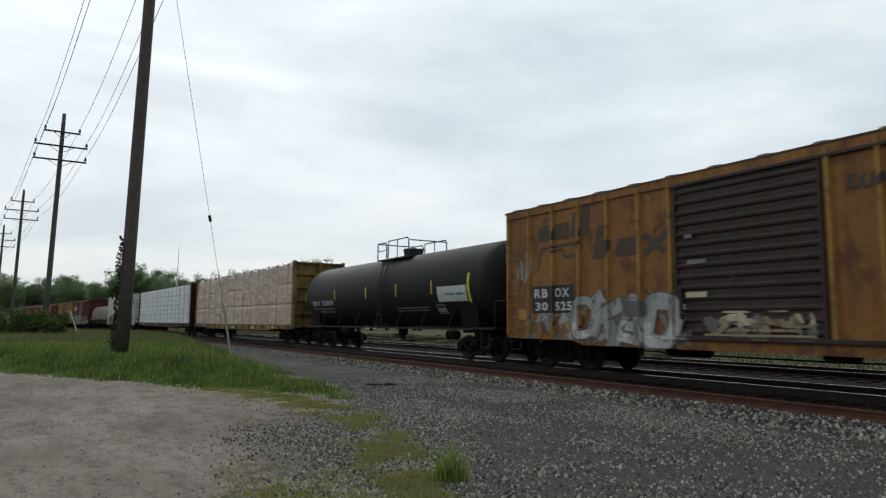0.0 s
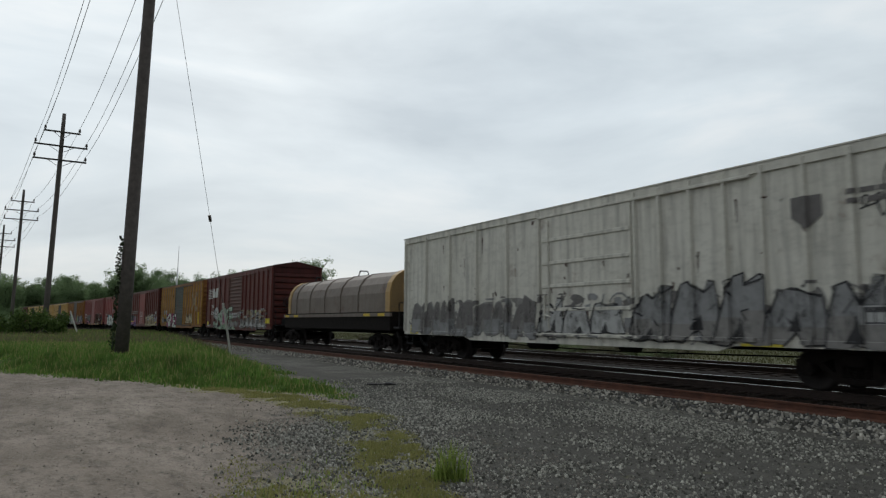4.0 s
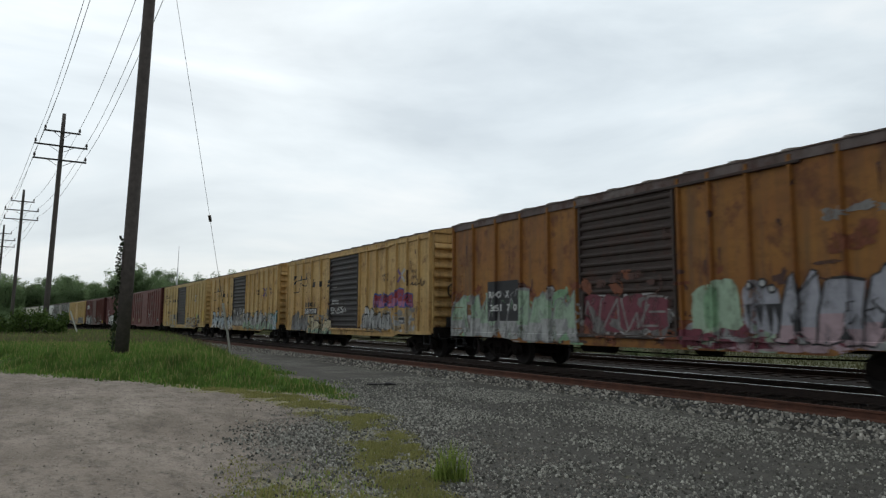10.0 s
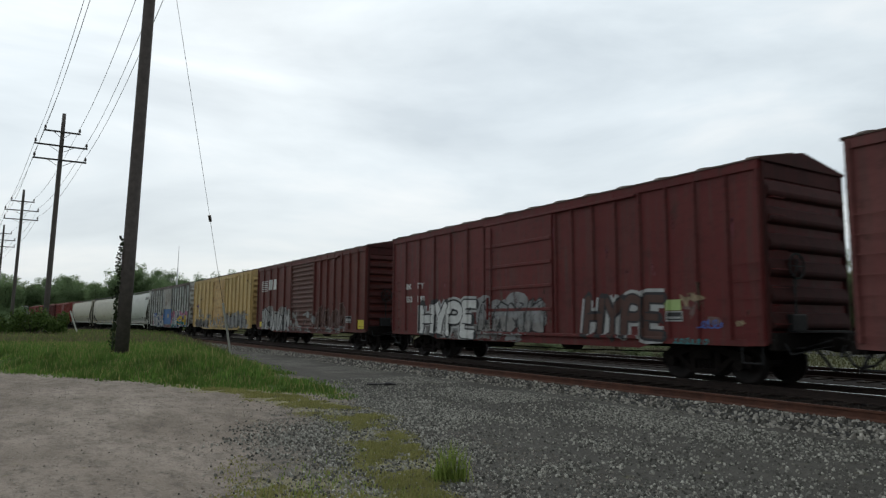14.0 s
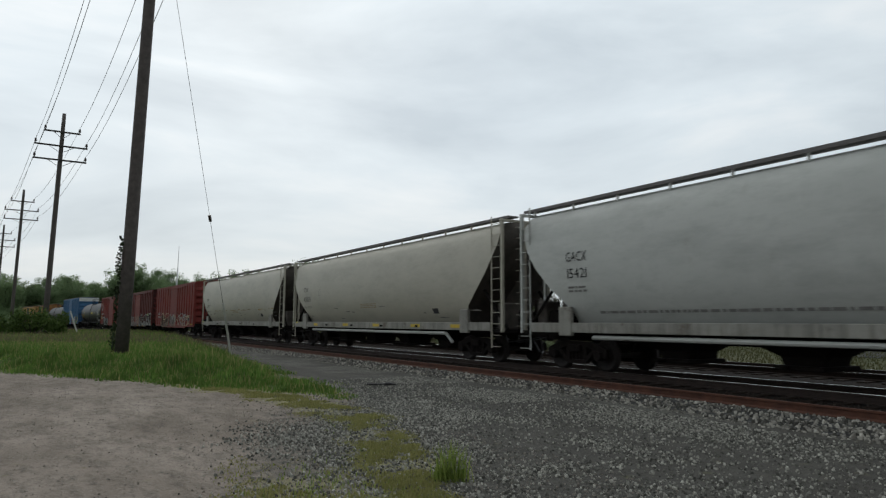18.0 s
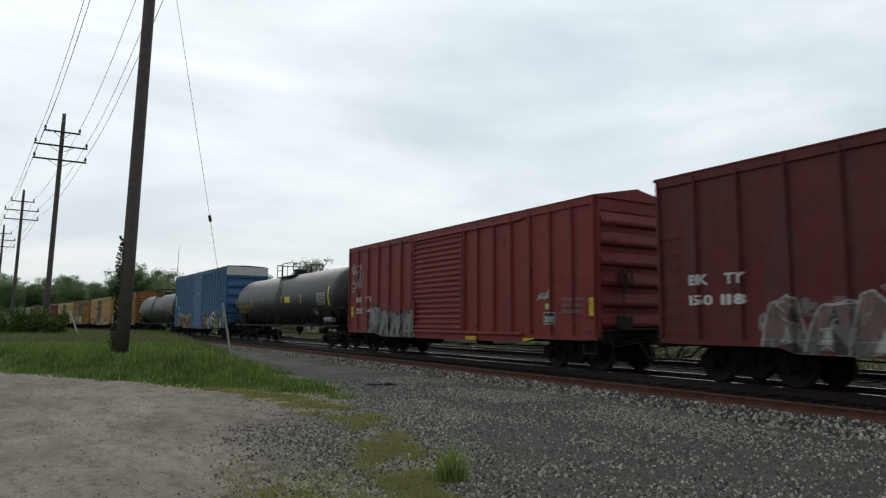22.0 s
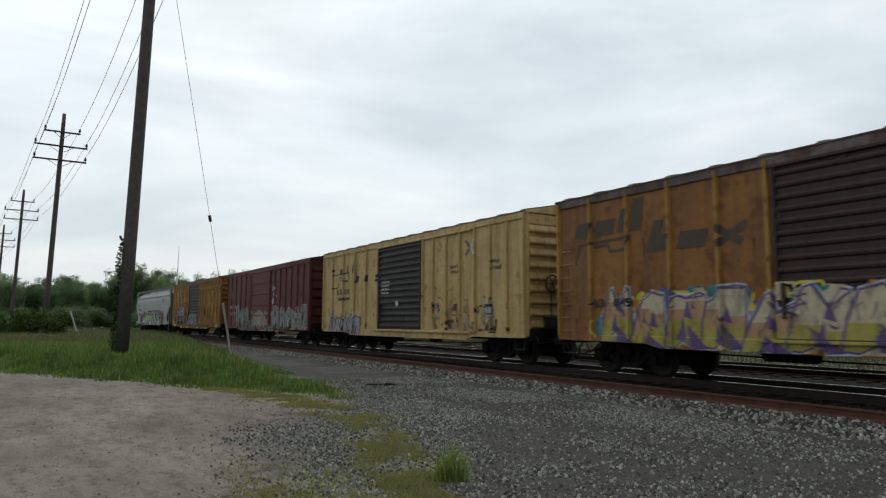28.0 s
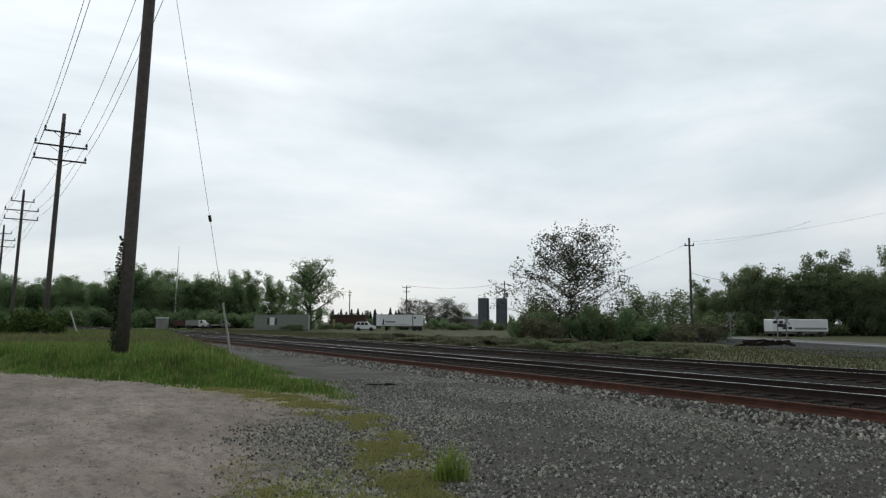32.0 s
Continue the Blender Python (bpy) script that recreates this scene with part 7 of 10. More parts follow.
def cars_one():
    # a rusting yellow boxcar at the head
    sd = boxcar("rusting yellow boxcar with black door and sprayed graffiti", -16.8, P_RUSTY, P_RUSTDOOR, (-1.66, 1.75), left=5, right=5, near=True)
    mess(sd, -7.6, -1.3, 0.75, 1.8, ("grey_white", "tan", "dull"), 8, 5)
    mess(sd, -1.5, 1.7, 1.0, 1.5, ("dull", "mid", "tan"), 9, 3)
    piece(sd, "CKAO", -5.2, -1.85, 0.72, 2.1, "grey_white", "mid", 3, second="white", fat=0.30, rim=0.04)
    blotch(sd, -3.25, -2.5, 1.42, 1.9, "mid", 5, 8, "paint_patch", "dark patch over the graffiti", 0.05)
    mess(sd, -0.6, 1.3, 1.25, 1.55, ("cream", "tan"), 7, 5)
    track_emblem(sd, "faded_black", -6.6, -1.9, 2.75, 4.25, True)
    patches(sd, "black", [(-6.85, -6.05, 1.58, 2.36), (-5.92, -5.08, 1.58, 2.36)], 2, "number_panel")
    marks(sd, "white", [("RB", -6.75, -6.15, 2.02, 2.28), ("OX", -5.85, -5.25, 2.02, 2.28), ("30", -6.7, -6.15, 1.65, 1.9), ("525", -5.85, -5.15, 1.65, 1.9)])
    tag_scrawl(sd, -7.65, -6.85, 2.4, 3.5, INK["grey_white"], 4, 6)
    patches(sd, "gold", [(-7.5, -7.0, 1.4, 1.7)])
    patches(sd, "tan", [(-0.9, 1.5, 1.04, 1.09)])
    small_print(sd, "tan", -0.6, 1.2, 1.1, 1.2, 1, 5)
    tag_scrawl(sd, 2.1, 2.9, 3.7, 4.05, INK["faded_black"], 6, 4, 0.05)
    patches(sd, "cream", [(-1.35, -0.8, 1.88, 2.0)])
    patches(sd, "dull", [(-1.3, -0.8, 2.62, 2.72), (-1.35, -1.15, 3.22, 3.3)])

    # the white insulated boxcar
    sd = boxcar("dirty white insulated boxcar with graffiti along its lower side", -105.9, P_WHITE, P_WHITE, (-1.3, 2.3), "plug", 4, 7, half=9.4, eave=4.62, roof=P_WHITE, end_n=7, rib_w=0.09)
    burner(sd, 5, 2.4, 8.2, 0.85, 2.35, "grey", "black", 12, second="dull")
    mess(sd, -8.9, 8.3, 0.85, 2.1, ("dull", "mid", "grey"), 18, 6)
    burner(sd, 7, -8.8, -1.4, 0.85, 2.15, "mid", "dull", 13, second="grey")
    burner(sd, 3, -1.1, 2.1, 1.0, 2.0, "grey_white", "black", 14)
    tag_scrawl(sd, 7.7, 9.1, 3.1, 4.1, INK["black"], 15, 7)
    tag_scrawl(sd, 7.6, 8.6, 1.7, 2.1, INK["black"], 16, 5)
    fl = Flat().poly([(6.5, 3.75), (7.1, 3.75), (7.1, 3.35), (6.8, 3.1), (6.5, 3.35)])
    decal(sd, fl, INK["mid"], 2, "shield_emblem", "faded shield emblem")
    small_print(sd, "mid", 7.55, 8.4, 3.4, 3.75, 2, 17)
    placard(sd, 7.7, 8.3, 1.28, 1.63)
    patches(sd, "safety", [(5.3, 6.2, 0.75, 0.9), (8.2, 9.0, 0.75, 0.92), (-9.2, -8.6, 0.88, 1.2)])

    # brown boxcar with an emblem of bars
    sd = boxcar("brown boxcar with white striped emblem and graffiti", -138.3, P_BROWN, P_DOORBROWN, (-1.46, 1.6), "corrugated", 4, 6, near=True)
    mess(sd, 1.3, 7.0, 0.8, 2.1, ("grey", "dull", "grey_white", "mid"), 27)
    mess(sd, -1.2, 1.4, 0.95, 1.9, ("dull", "pale_green", "mid"), 28)
    for ch, x0, x1, z0, z1, fill, second in (("S", -5.45, -4.45, 0.75, 2.40, "grey_white", "pale_green"), ("K", -4.5, -3.3, 0.8, 2.30, "pale_green", "green"), ("O", -3.4, -2.2, 0.78, 2.35, "pale_green", "green"), ("P", -2.25, -1.3, 0.76, 2.25, "pale_green", "grey"), ("E", -1.35, -0.4, 0.78, 2.38, "pale_green", "dull")):
        piece(sd, ch, x0, x1, z0, z1, fill, "black", 21, second=second, shine="white", fat=0.23, rim=0.04, wild=0.55, slant=0.06)
    burner(sd, 4, -5.3, 0.2, 0.74, 1.25, "grey", "black", 20, second="pale_green", rim=0.03, layer=1)
    decal(sd, Flat().disc(-2.72, 1.55, 0.30, 0.52, 16), worn(INK["pink"]), 8, "graffiti_highlight", "pink heart of a graffiti letter")
    burner(sd, 5, 1.6, 6.5, 0.95, 1.75, "dull", "brown", 22, second="grey_white", rim=0.035)
    tag(sd, "TOASE", 1.6, 6.6, 1.2, 2.05, "tan", 29, 0.07)
    blotch(sd, -1.35, 0.9, 0.95, 1.35, "dull", 26, 8, "overpaint", "dull smears over the graffiti")
    striped_emblem(sd, -7.5, -4.65, 3.05, 3.85)
    marks(sd, "white", [("SOU", -6.35, -5.7, 2.35, 2.6), ("526", -6.37, -5.6, 1.83, 2.1), ("438", -5.37, -4.62, 1.8, 2.07)], "bold", 10)
    placard(sd, 4.85, 5.31, 1.32, 1.62)
    patches(sd, "safety", [(6.76, 7.5, 1.2, 1.5), (-7.7, -7.25, 1.05, 1.3)])
    patches(sd, "lime", [(4.55, 4.75, 1.85, 2.05)])
    tag_scrawl(sd, -7.6, -6.6, 0.9, 1.1, INK["grey_white"], 23, 6)
    small_print(sd, "grey_white", -2.0, 0.8, 1.5, 1.9, 2, 24)

    # rusty orange-yellow pool car
    sd = boxcar("rust-streaked orange yellow boxcar with dark green door", -155.7, P_ORANGE, P_GREENDOOR, (-2.1, 1.3), left=5, right=6)
    piece(sd, "KRISE", -5.15, -1.1, 0.71, 2.06, "white", "black", 31, cloud="magenta", fat=0.27, wild=0.35, solid=True)
    blotch(sd, 2.4, 5.2, 1.05, 2.1, "tan", 32)
    burner(sd, 5, 2.5, 5.1, 1.1, 2.05, "cream", "brown", 33)
    tag(sd, "SWK", -7.7, -7.1, 1.3, 1.9, "grey_white", 34, 0.03)
    blotch(sd, -7.0, -6.7, 1.1, 1.8, "grey", 35, 2)
    cross_emblem(sd, 5.4, 3.0, 1.7, "tan", "tan")
    patches(sd, "yellow", [(6.95, 7.2, 1.1, 2.1)])
    patches(sd, "grey_white", [(-7.04, -6.35, 1.97, 2.37), (-6.15, -5.4, 1.97, 2.37)], 6)
    marks(sd, "black", [("RB", -6.95, -6.43, 2.03, 2.30), ("OX", -6.05, -5.5, 2.03, 2.30)], "bold", 8)
    patches(sd, "gold", [(-7.04, -5.75, 1.62, 1.92)], 5)
    marks(sd, "black", [("349", -6.95, -6.4, 1.66, 1.86), ("10", -6.1, -5.75, 1.66, 1.86)], "bold", 7)
    patches(sd, "black", [(-6.9, -5.7, 1.25, 1.56)], 5)
    patches(sd, "lime", [(5.8, 6.02, 1.4, 1.56)])

    # brown boxcar with an oxide-red plug door
    sd = boxcar("brown boxcar with oxide red door and pale graffiti", -173.4, P_BROWN, P_RED, (-2.15, 1.4), "plug", 4, 6)
    blotch(sd, 2.2, 6.6, 0.72, 2.0, "cream", 46)
    mess(sd, 2.0, 7.9, 0.7, 2.0, ("tan", "cream", "grey_white", "dull"), 48)
    mess(sd, -7.4, -3.2, 0.7, 1.9, ("dull", "pink", "navy", "grey_white"), 49)
    blotch(sd, 7.0, 8.0, 0.75, 1.2, "purple", 50, 1)
    patches(sd, "black", [(-6.97, -5.1, 1.35, 2.05)], 12, "data_panel")
    marks(sd, "white", [("LD LMT", -6.85, -5.9, 1.80, 1.93), ("LT WT", -6.75, -6.0, 1.46, 1.59)], "plain", 13)
    patches(sd, "yellow", [(-6.95, -5.2, 1.22, 1.33)], 12)
    burner(sd, 6, 2.3, 7.3, 0.75, 1.75, "tan", "dull", 41, second="cream", shine="grey_white", rim=0.03)
    tag(sd, "AVESN", 2.4, 7.2, 1.1, 2.1, "grey_white", 55, 0.05)
    for x, z, a, b in ((-1.05, 1.45, 0.32, 0.40), (-0.45, 1.40, 0.34, 0.42), (0.12, 1.50, 0.30, 0.42), (-0.9, 2.08, 0.22, 0.28), (-0.4, 2.12, 0.22, 0.26), (0.1, 2.1, 0.22, 0.28)):
        decal(sd, Flat().stroke([(x + a * math.cos(q * 0.524), z + b * math.sin(q * 0.524)) for q in range(13)], 0.05), worn(INK["white"]), 3, "sprayed_oval", "white sprayed oval outline")
    blotch(sd, -7.2, -3.3, 0.7, 2.0, "dull", 47)
    burner(sd, 5, -7.1, -3.3, 0.7, 2.0, "pink", "navy", 43, second="purple", shine="white")
    burner(sd, 3, 6.5, 7.6, 1.2, 1.95, "grey_white", "purple", 45)
    tag_scrawl(sd, 6.45, 7.4, 1.9, 2.35, INK["white"], 44, 5)
    patches(sd, "safety", [(6.5, 7.45, 1.12, 1.3)])
    placard(sd, 5.48, 5.9, 1.4, 1.66)
    small_print(sd, "dull", -6.3, -3.2, 2.1, 2.5, 2, 46)

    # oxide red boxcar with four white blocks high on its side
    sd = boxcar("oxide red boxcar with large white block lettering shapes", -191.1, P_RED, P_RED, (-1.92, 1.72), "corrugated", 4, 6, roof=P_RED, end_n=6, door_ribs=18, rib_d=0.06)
    piece(sd, "LEYN", -5.75, -0.85, 0.55, 2.2, "white", "black", 51, cloud="teal", second="grey_white", fat=0.40, slant=0.02, rim=0.05, wild=0.6, solid=True)
    big = Flat().stroke([(4.42, 4.1), (4.3, 4.25), (4.05, 4.25), (3.96, 4.1), (3.96, 3.82), (4.05, 3.70), (4.3, 3.70), (4.4, 3.82), (4.4, 3.96), (4.22, 3.96)], 0.13)
    big.poly([(4.85, 3.66), (5.03, 4.27), (5.24, 4.27), (5.42, 3.66), (5.27, 3.66), (5.2, 3.9), (5.07, 3.9), (5.0, 3.66)])
    big.poly([(5.86, 4.15), (5.86, 4.30), (6.38, 4.30), (6.38, 4.15), (6.19, 4.15), (6.19, 3.68), (6.05, 3.68), (6.05, 4.15)])
    big.stroke([(6.9, 4.32), (7.36, 3.70)], 0.15).stroke([(6.9, 3.70), (7.36, 4.32)], 0.15)
    decal(sd, big, INK["white"], 2, "block_shape", "four large white block shapes")
    patches(sd, "safety", [(-4.05, -3.95, 1.1, 1.6)], 5)
    patches(sd, "dull", [(-3.85, -3.4, 1.2, 1.55), (-1.95, -1.3, 1.05, 1.25)], 5)
    marks(sd, "grey_white", [("BK", -7.03, -6.75, 2.12, 2.34), ("TY", -6.22, -5.92, 2.14, 2.34), ("150", -7.26, -6.8, 1.7, 1.92)])
    patches(sd, "yellow", [(7.45, 7.66, 1.0, 1.96), (1.98, 2.08, 1.0, 1.95)])
    placard(sd, 5.12, 5.58, 1.23, 1.54)
    patches(sd, "lime", [(5.2, 5.42, 1.62, 1.78)])
    tag_scrawl(sd, 6.7, 7.4, 1.3, 1.85, INK["faint"], 52, 7, 0.06)
    small_print(sd, "grey_white", 6.1, 7.3, 1.6, 2.2, 4, 53)
    small_print(sd, "grey_white", -2.2, -1.5, 2.3, 3.0, 4, 54)

    # faded maroon boxcar with yellow sill marks
    sd = boxcar("faded maroon boxcar with pink graffiti and yellow sill marks", -208.7, P_MAROON, P_MAROON, (-2.2, 1.0), "plug", 5, 6, roof=P_MAROON, end_n=6)
    blotch(sd, -5.75, -2.0, 0.7, 2.3, "dull", 66)
    mess(sd, 5.3, 7.6, 0.75, 2.2, ("maroon", "grey_white", "tan", "teal", "black"), 70)
    mess(sd, 1.8, 5.5, 0.75, 1.1, ("grey_white", "dull", "tan"), 74)
    mess(sd, -5.8, -1.6, 0.7, 2.2, ("dull", "pink", "teal", "mid"), 75)
    burner(sd, 4, -5.6, -2.1, 0.72, 2.35, "mid", "dull", 61, second="pink", shade="black")
    blotch(sd, 1.8, 5.55, 0.9, 2.6, "brown", 67, 2, "overpaint", "dark brown paint rolled over old graffiti", 0.06)
    decal(sd, Flat().stroke([(3.72, 2.12), (4.0, 2.32), (4.6, 2.36), (4.75, 2.42), (4.95, 2.05)], 0.07).stroke([(5.66, 2.14), (6.0, 2.40), (6.6, 2.42), (6.9, 2.48), (6.85, 2.2)], 0.07).stroke([(1.85, 1.0), (2.05, 1.5), (1.95, 2.2)], 0.05), worn(INK["white"]), 5, "graffiti_linework", "white arcs left of old graffiti")
    mess(sd, 5.5, 7.5, 0.75, 2.3, ("brown", "black", "dull", "maroon"), 63, 9)
    burner(sd, 3, 5.6, 7.4, 0.8, 2.2, "brown", "maroon", 62, shade="black", shine="grey_white")
    blotch(sd, 7.4, 8.05, 1.3, 2.0, "teal", 68, 2)
    blotch(sd, 1.5, 1.9, 1.0, 1.9, "teal", 69, 2)
    marks(sd, "white", [("BK", -7.7, -7.2, 2.2, 2.45), ("TY", -6.75, -6.25, 2.2, 2.45), ("151", -7.7, -7.1, 1.75, 2.0), ("352", -6.8, -6.15, 1.75, 2.0)])
    patches(sd, "yellow", [(7.61, 7.89, 1.0, 1.5), (6.74, 7.49, 0.73, 0.88), (7.61, 8.01, 0.86, 0.98), (4.4, 4.9, 0.73, 0.88), (-0.9, -0.3, 0.73, 0.88), (1.2, 1.8, 0.73, 0.88), (-3.6, -2.9, 0.73, 0.88), (-7.7, -7.1, 0.86, 0.97), (-8.05, -7.75, 1.05, 1.7)], 12)
    placard(sd, 5.0, 5.5, 1.35, 1.7)
    tag_scrawl(sd, -2.0, -0.6, 1.3, 2.6, INK["faint"], 64, 5)


def cars_two():
    # four pool boxcars, from rusty to bright
    sd = pool_boxcar("rust-stained yellow boxcar with green and white graffiti", -226.3, P_RUSTY, P_RUSTDOOR, emblem=None, say=False, door=(-2.15, 1.2), ribs_coat=P_ORANGE, eave_coat=P_RUSTEAVE)
    mess(sd, -8.2, 8.0, 0.75, 2.6, ("rust", "brown"), 90, 6)
    mess(sd, -8.2, -2.0, 0.75, 2.3, ("pale_green", "grey_white", "dull", "green"), 81)
    mess(sd, -1.8, 1.2, 0.95, 2.0, ("grey_white", "dull", "rust", "mid"), 82)
    mess(sd, 1.5, 7.7, 0.75, 1.4, ("rose", "pale_green", "grey", "maroon"), 83)
    blotch(sd, 1.35, 2.0, 0.78, 1.3, "maroon", 84, 4)
    burner(sd, 6, -8.2, -2.0, 0.78, 2.35, "pale_green", "grey", 71, second="grey_white", shine="green")
    blotch(sd, -1.75, 1.15, 1.02, 2.2, "maroon", 75, 2, "overpaint", "dull red paint over the door")
    mess(sd, -1.7, 1.1, 1.0, 2.0, ("dull", "grey_white", "mid"), 86, 8)
    tag(sd, "NAWE", -1.65, 1.05, 1.1, 1.95, "dull", 87, 0.05)
    blotch(sd, 1.65, 2.95, 1.0, 2.35, "pale_green", 73, 2)
    blotch(sd, 2.0, 2.4, 1.1, 2.3, "green", 76, 3)
    blotch(sd, 2.95, 3.8, 1.0, 2.3, "lilac", 77, 3)
    blotch(sd, 3.7, 7.7, 0.76, 1.5, "rose", 85, 1)
    burner(sd, 5, 3.75, 7.7, 0.9, 2.42, "lilac", "black", 72, second="rose", slant=0.02, rim=0.04)
    fangs = Flat()
    for x, k in ((3.02, 0.0), (3.24, 0.1), (3.46, -0.05), (3.64, 0.05)):
        fangs.poly([(x, 1.70), (x + 0.19, 1.70), (x + 0.12, 1.12 + k)])
    decal(sd, fangs, worn(INK["black"]), 6, "graffiti_linework", "black fangs")
    for x, z, r in ((3.15, 2.08, 0.10), (3.42, 2.12, 0.11), (3.62, 2.0, 0.10)):
        decal(sd, Flat().disc(x, z, r, r, 12), INK["black"], 6, "graffiti_eye")
        decal(sd, Flat().disc(x, z, r * 0.6, r * 0.6, 10), INK["grey_white"], 7, "graffiti_eye")
    blotch(sd, 2.4, 4.7, 0.74, 0.96, "rose", 78, 2)
    blotch(sd, 4.65, 6.1, 3.15, 3.65, "dull", 79, 1, "scrape", "pale scrape through the paint", 0.5)
    blotch(sd, 4.7, 5.7, 2.5, 3.35, "rust", 80, 2, "rust_patch", "red rust where the paint is gone", 0.4)
    patches(sd, "black", [(-6.44, -4.83, 1.36, 2.61)], 7, "number_panel")
    marks(sd, "white", [("RBO", -6.36, -5.7, 2.08, 2.3), ("X", -5.47, -5.28, 2.08, 2.3), ("361", -6.3, -5.68, 1.66, 1.88), ("7", -5.4, -5.25, 1.66, 1.88), ("0", -5.08, -4.9, 1.66, 1.88)], "bold", 9)
    patches(sd, "yellow", [(6.4, 6.9, 1.2, 1.4)])
    placard(sd, 6.46, 6.95, 1.48, 1.79)

    sd = pool_boxcar("weathered yellow boxcar with black door and coloured graffiti", -243.7, P_YELLOW)
    mess(sd, -7.4, -1.7, 0.7, 1.7, ("dull", "tan", "mid", "cream"), 88)
    mess(sd, 1.6, 6.6, 0.9, 1.9, ("grey_white", "dull", "tan"), 89)
    burner(sd, 4, -7.3, -4.9, 0.86, 1.9, "dull", "mid", 81, second="grey")
    burner(sd, 5, -4.65, -1.6, 0.64, 1.62, "cream", "black", 82, second="pale_green")
    decal(sd, Flat().disc(2.35, 1.55, 0.30, 0.46, 16), INK["black"], 2, "graffiti_rim")
    decal(sd, Flat().disc(2.35, 1.55, 0.24, 0.40, 16), INK["white"], 3, "graffiti_fill", "white oval with a black rim")
    burner(sd, 4, 1.9, 4.4, 1.0, 1.95, "grey_white", "black", 84)
    burner(sd, 4, 3.0, 6.4, 1.9, 2.65, "red", "blue", 83, second="pink")
    blotch(sd, -2.3, -1.75, 1.6, 2.05, "mid", 87, 3, "paint_patch", "dark patch")
    cross_emblem(sd, 5.42, 3.17, 0.6, "purple", "grey_white")
    marks(sd, "black", [("RB", -5.55, -4.95, 2.08, 2.34), ("OX", -4.7, -4.1, 2.08, 2.34)])
    patches(sd, "black", [(-5.61, -4.98, 1.69, 2.02), (-4.78, -3.85, 1.69, 2.02)], 4, "number_panel")
    marks(sd, "white", [("33", -5.55, -5.05, 1.74, 1.97), ("538", -4.7, -3.95, 1.74, 1.97)], "bold", 6)
    tag(sd, "SNDA", -1.75, 0.3, 1.72, 2.0, "grey_white", 85, 0.05)
    small_print(sd, "grey_white", -1.75, -0.9, 2.1, 2.35, 2, 86)
    small_print(sd, "dull", -1.75, -1.2, 2.9, 3.0, 1, 87)
    tag_scrawl(sd, 6.1, 7.3, 2.7, 3.0, INK["faded_black"], 86, 5, 0.03)
    placard(sd, 5.25, 5.74, 1.23, 1.52)

    sd = pool_boxcar("yellow boxcar with black door and pale blue graffiti", -261.1, P_YELLOW, door=(-1.88, 1.2))
    mess(sd, -1.5, 1.3, 1.0, 2.2, ("tan", "dull", "grey_white", "mid"), 95)
    mess(sd, 1.1, 7.6, 0.75, 1.9, ("grey_white", "pale_green", "tan", "mid"), 96)
    mess(sd, -7.3, -1.6, 0.72, 1.5, ("gold", "mid", "ice"), 97, 5)
    burner(sd, 6, -7.3, -1.5, 0.72, 2.12, "ice", "black", 91, second="white", shade="mid")
    burner(sd, 6, 1.15, 7.0, 0.8, 2.1, "grey_white", "mid", 92, second="pale_green")
    burner(sd, 2, 6.7, 7.75, 0.8, 2.1, "ice", "teal", 93)
    burner(sd, 4, -1.4, 1.1, 1.05, 1.95, "dull", "mid", 94, second="grey_white")
    marks(sd, "black", [("RB", -5.88, -5.25, 2.14, 2.38), ("OX", -4.99, -4.5, 2.14, 2.38)], "bold", 7)
    patches(sd, "mid", [(-6.2, -5.55, 1.62, 2.08), (-5.0, -3.9, 1.62, 2.08)], 6, "number_panel")
    marks(sd, "white", [("33", -6.12, -5.62, 1.7, 2.0), ("491", -4.91, -4.01, 1.7, 2.0)], "bold", 9)
    cross_emblem(sd, 5.4, 3.15, 0.62, "purple", "mid")
    placard(sd, 5.1, 5.64, 1.29, 1.56)

    sd = pool_boxcar("pale yellow boxcar with black door and scraped lower side", -278.4, P_PALE, near=True, door=(-1.9, 1.2))
    tag(sd, "SAO", 1.5, 4.6, 0.82, 1.65, "grey_white", 101, 0.06)
    tag(sd, "NEO", 1.7, 4.9, 0.9, 1.6, "brown", 106, 0.045)
    mess(sd, 1.4, 6.2, 0.8, 1.6, ("tan", "brown", "cream"), 104)
    mess(sd, -7.0, -2.1, 0.8, 1.6, ("tan", "cream"), 105, 3)
    tag(sd, "OSCR", -5.4, -2.1, 0.76, 1.95, "grey_white", 102, 0.055)
    tag(sd, "VAKE", -5.2, -2.2, 0.78, 1.7, "tan", 107, 0.05)
    cross_emblem(sd, 4.66, 3.25, 0.6, "grey", "white")
    marks(sd, "faded_black", [("RB", -5.95, -5.4, 2.0, 2.26), ("OX", -5.1, -4.55, 2.0, 2.26), ("42", -5.85, -5.4, 1.62, 1.82)])
    tag_scrawl(sd, -8.0, -6.9, 2.9, 3.9, INK["faded_black"], 103, 7)
    placard(sd, 5.47, 5.94, 1.12, 1.43)
    patches(sd, "mid", [(-3.6, -2.9, 1.5, 1.95), (5.5, 5.95, 1.6, 1.85)])
    patches(sd, "lime", [(5.1, 5.35, 1.6, 1.95)])
    patches(sd, "yellow", [(7.1, 7.4, 1.3, 2.2)])

    # two burgundy boxcars and a brown one
    sd = boxcar("burgundy boxcar with faded white slogan and yellow end stripe", -295.7, P_DUSTY, P_DUSTY, (-2.3, 1.1), "plug", 4, 5, end_n=10)
    marks(sd, "faint", [("SERVES", 3.05, 5.2, 3.05, 3.38), ("SOUTH", 3.95, 5.65, 2.4, 2.72)], "plain", 2)
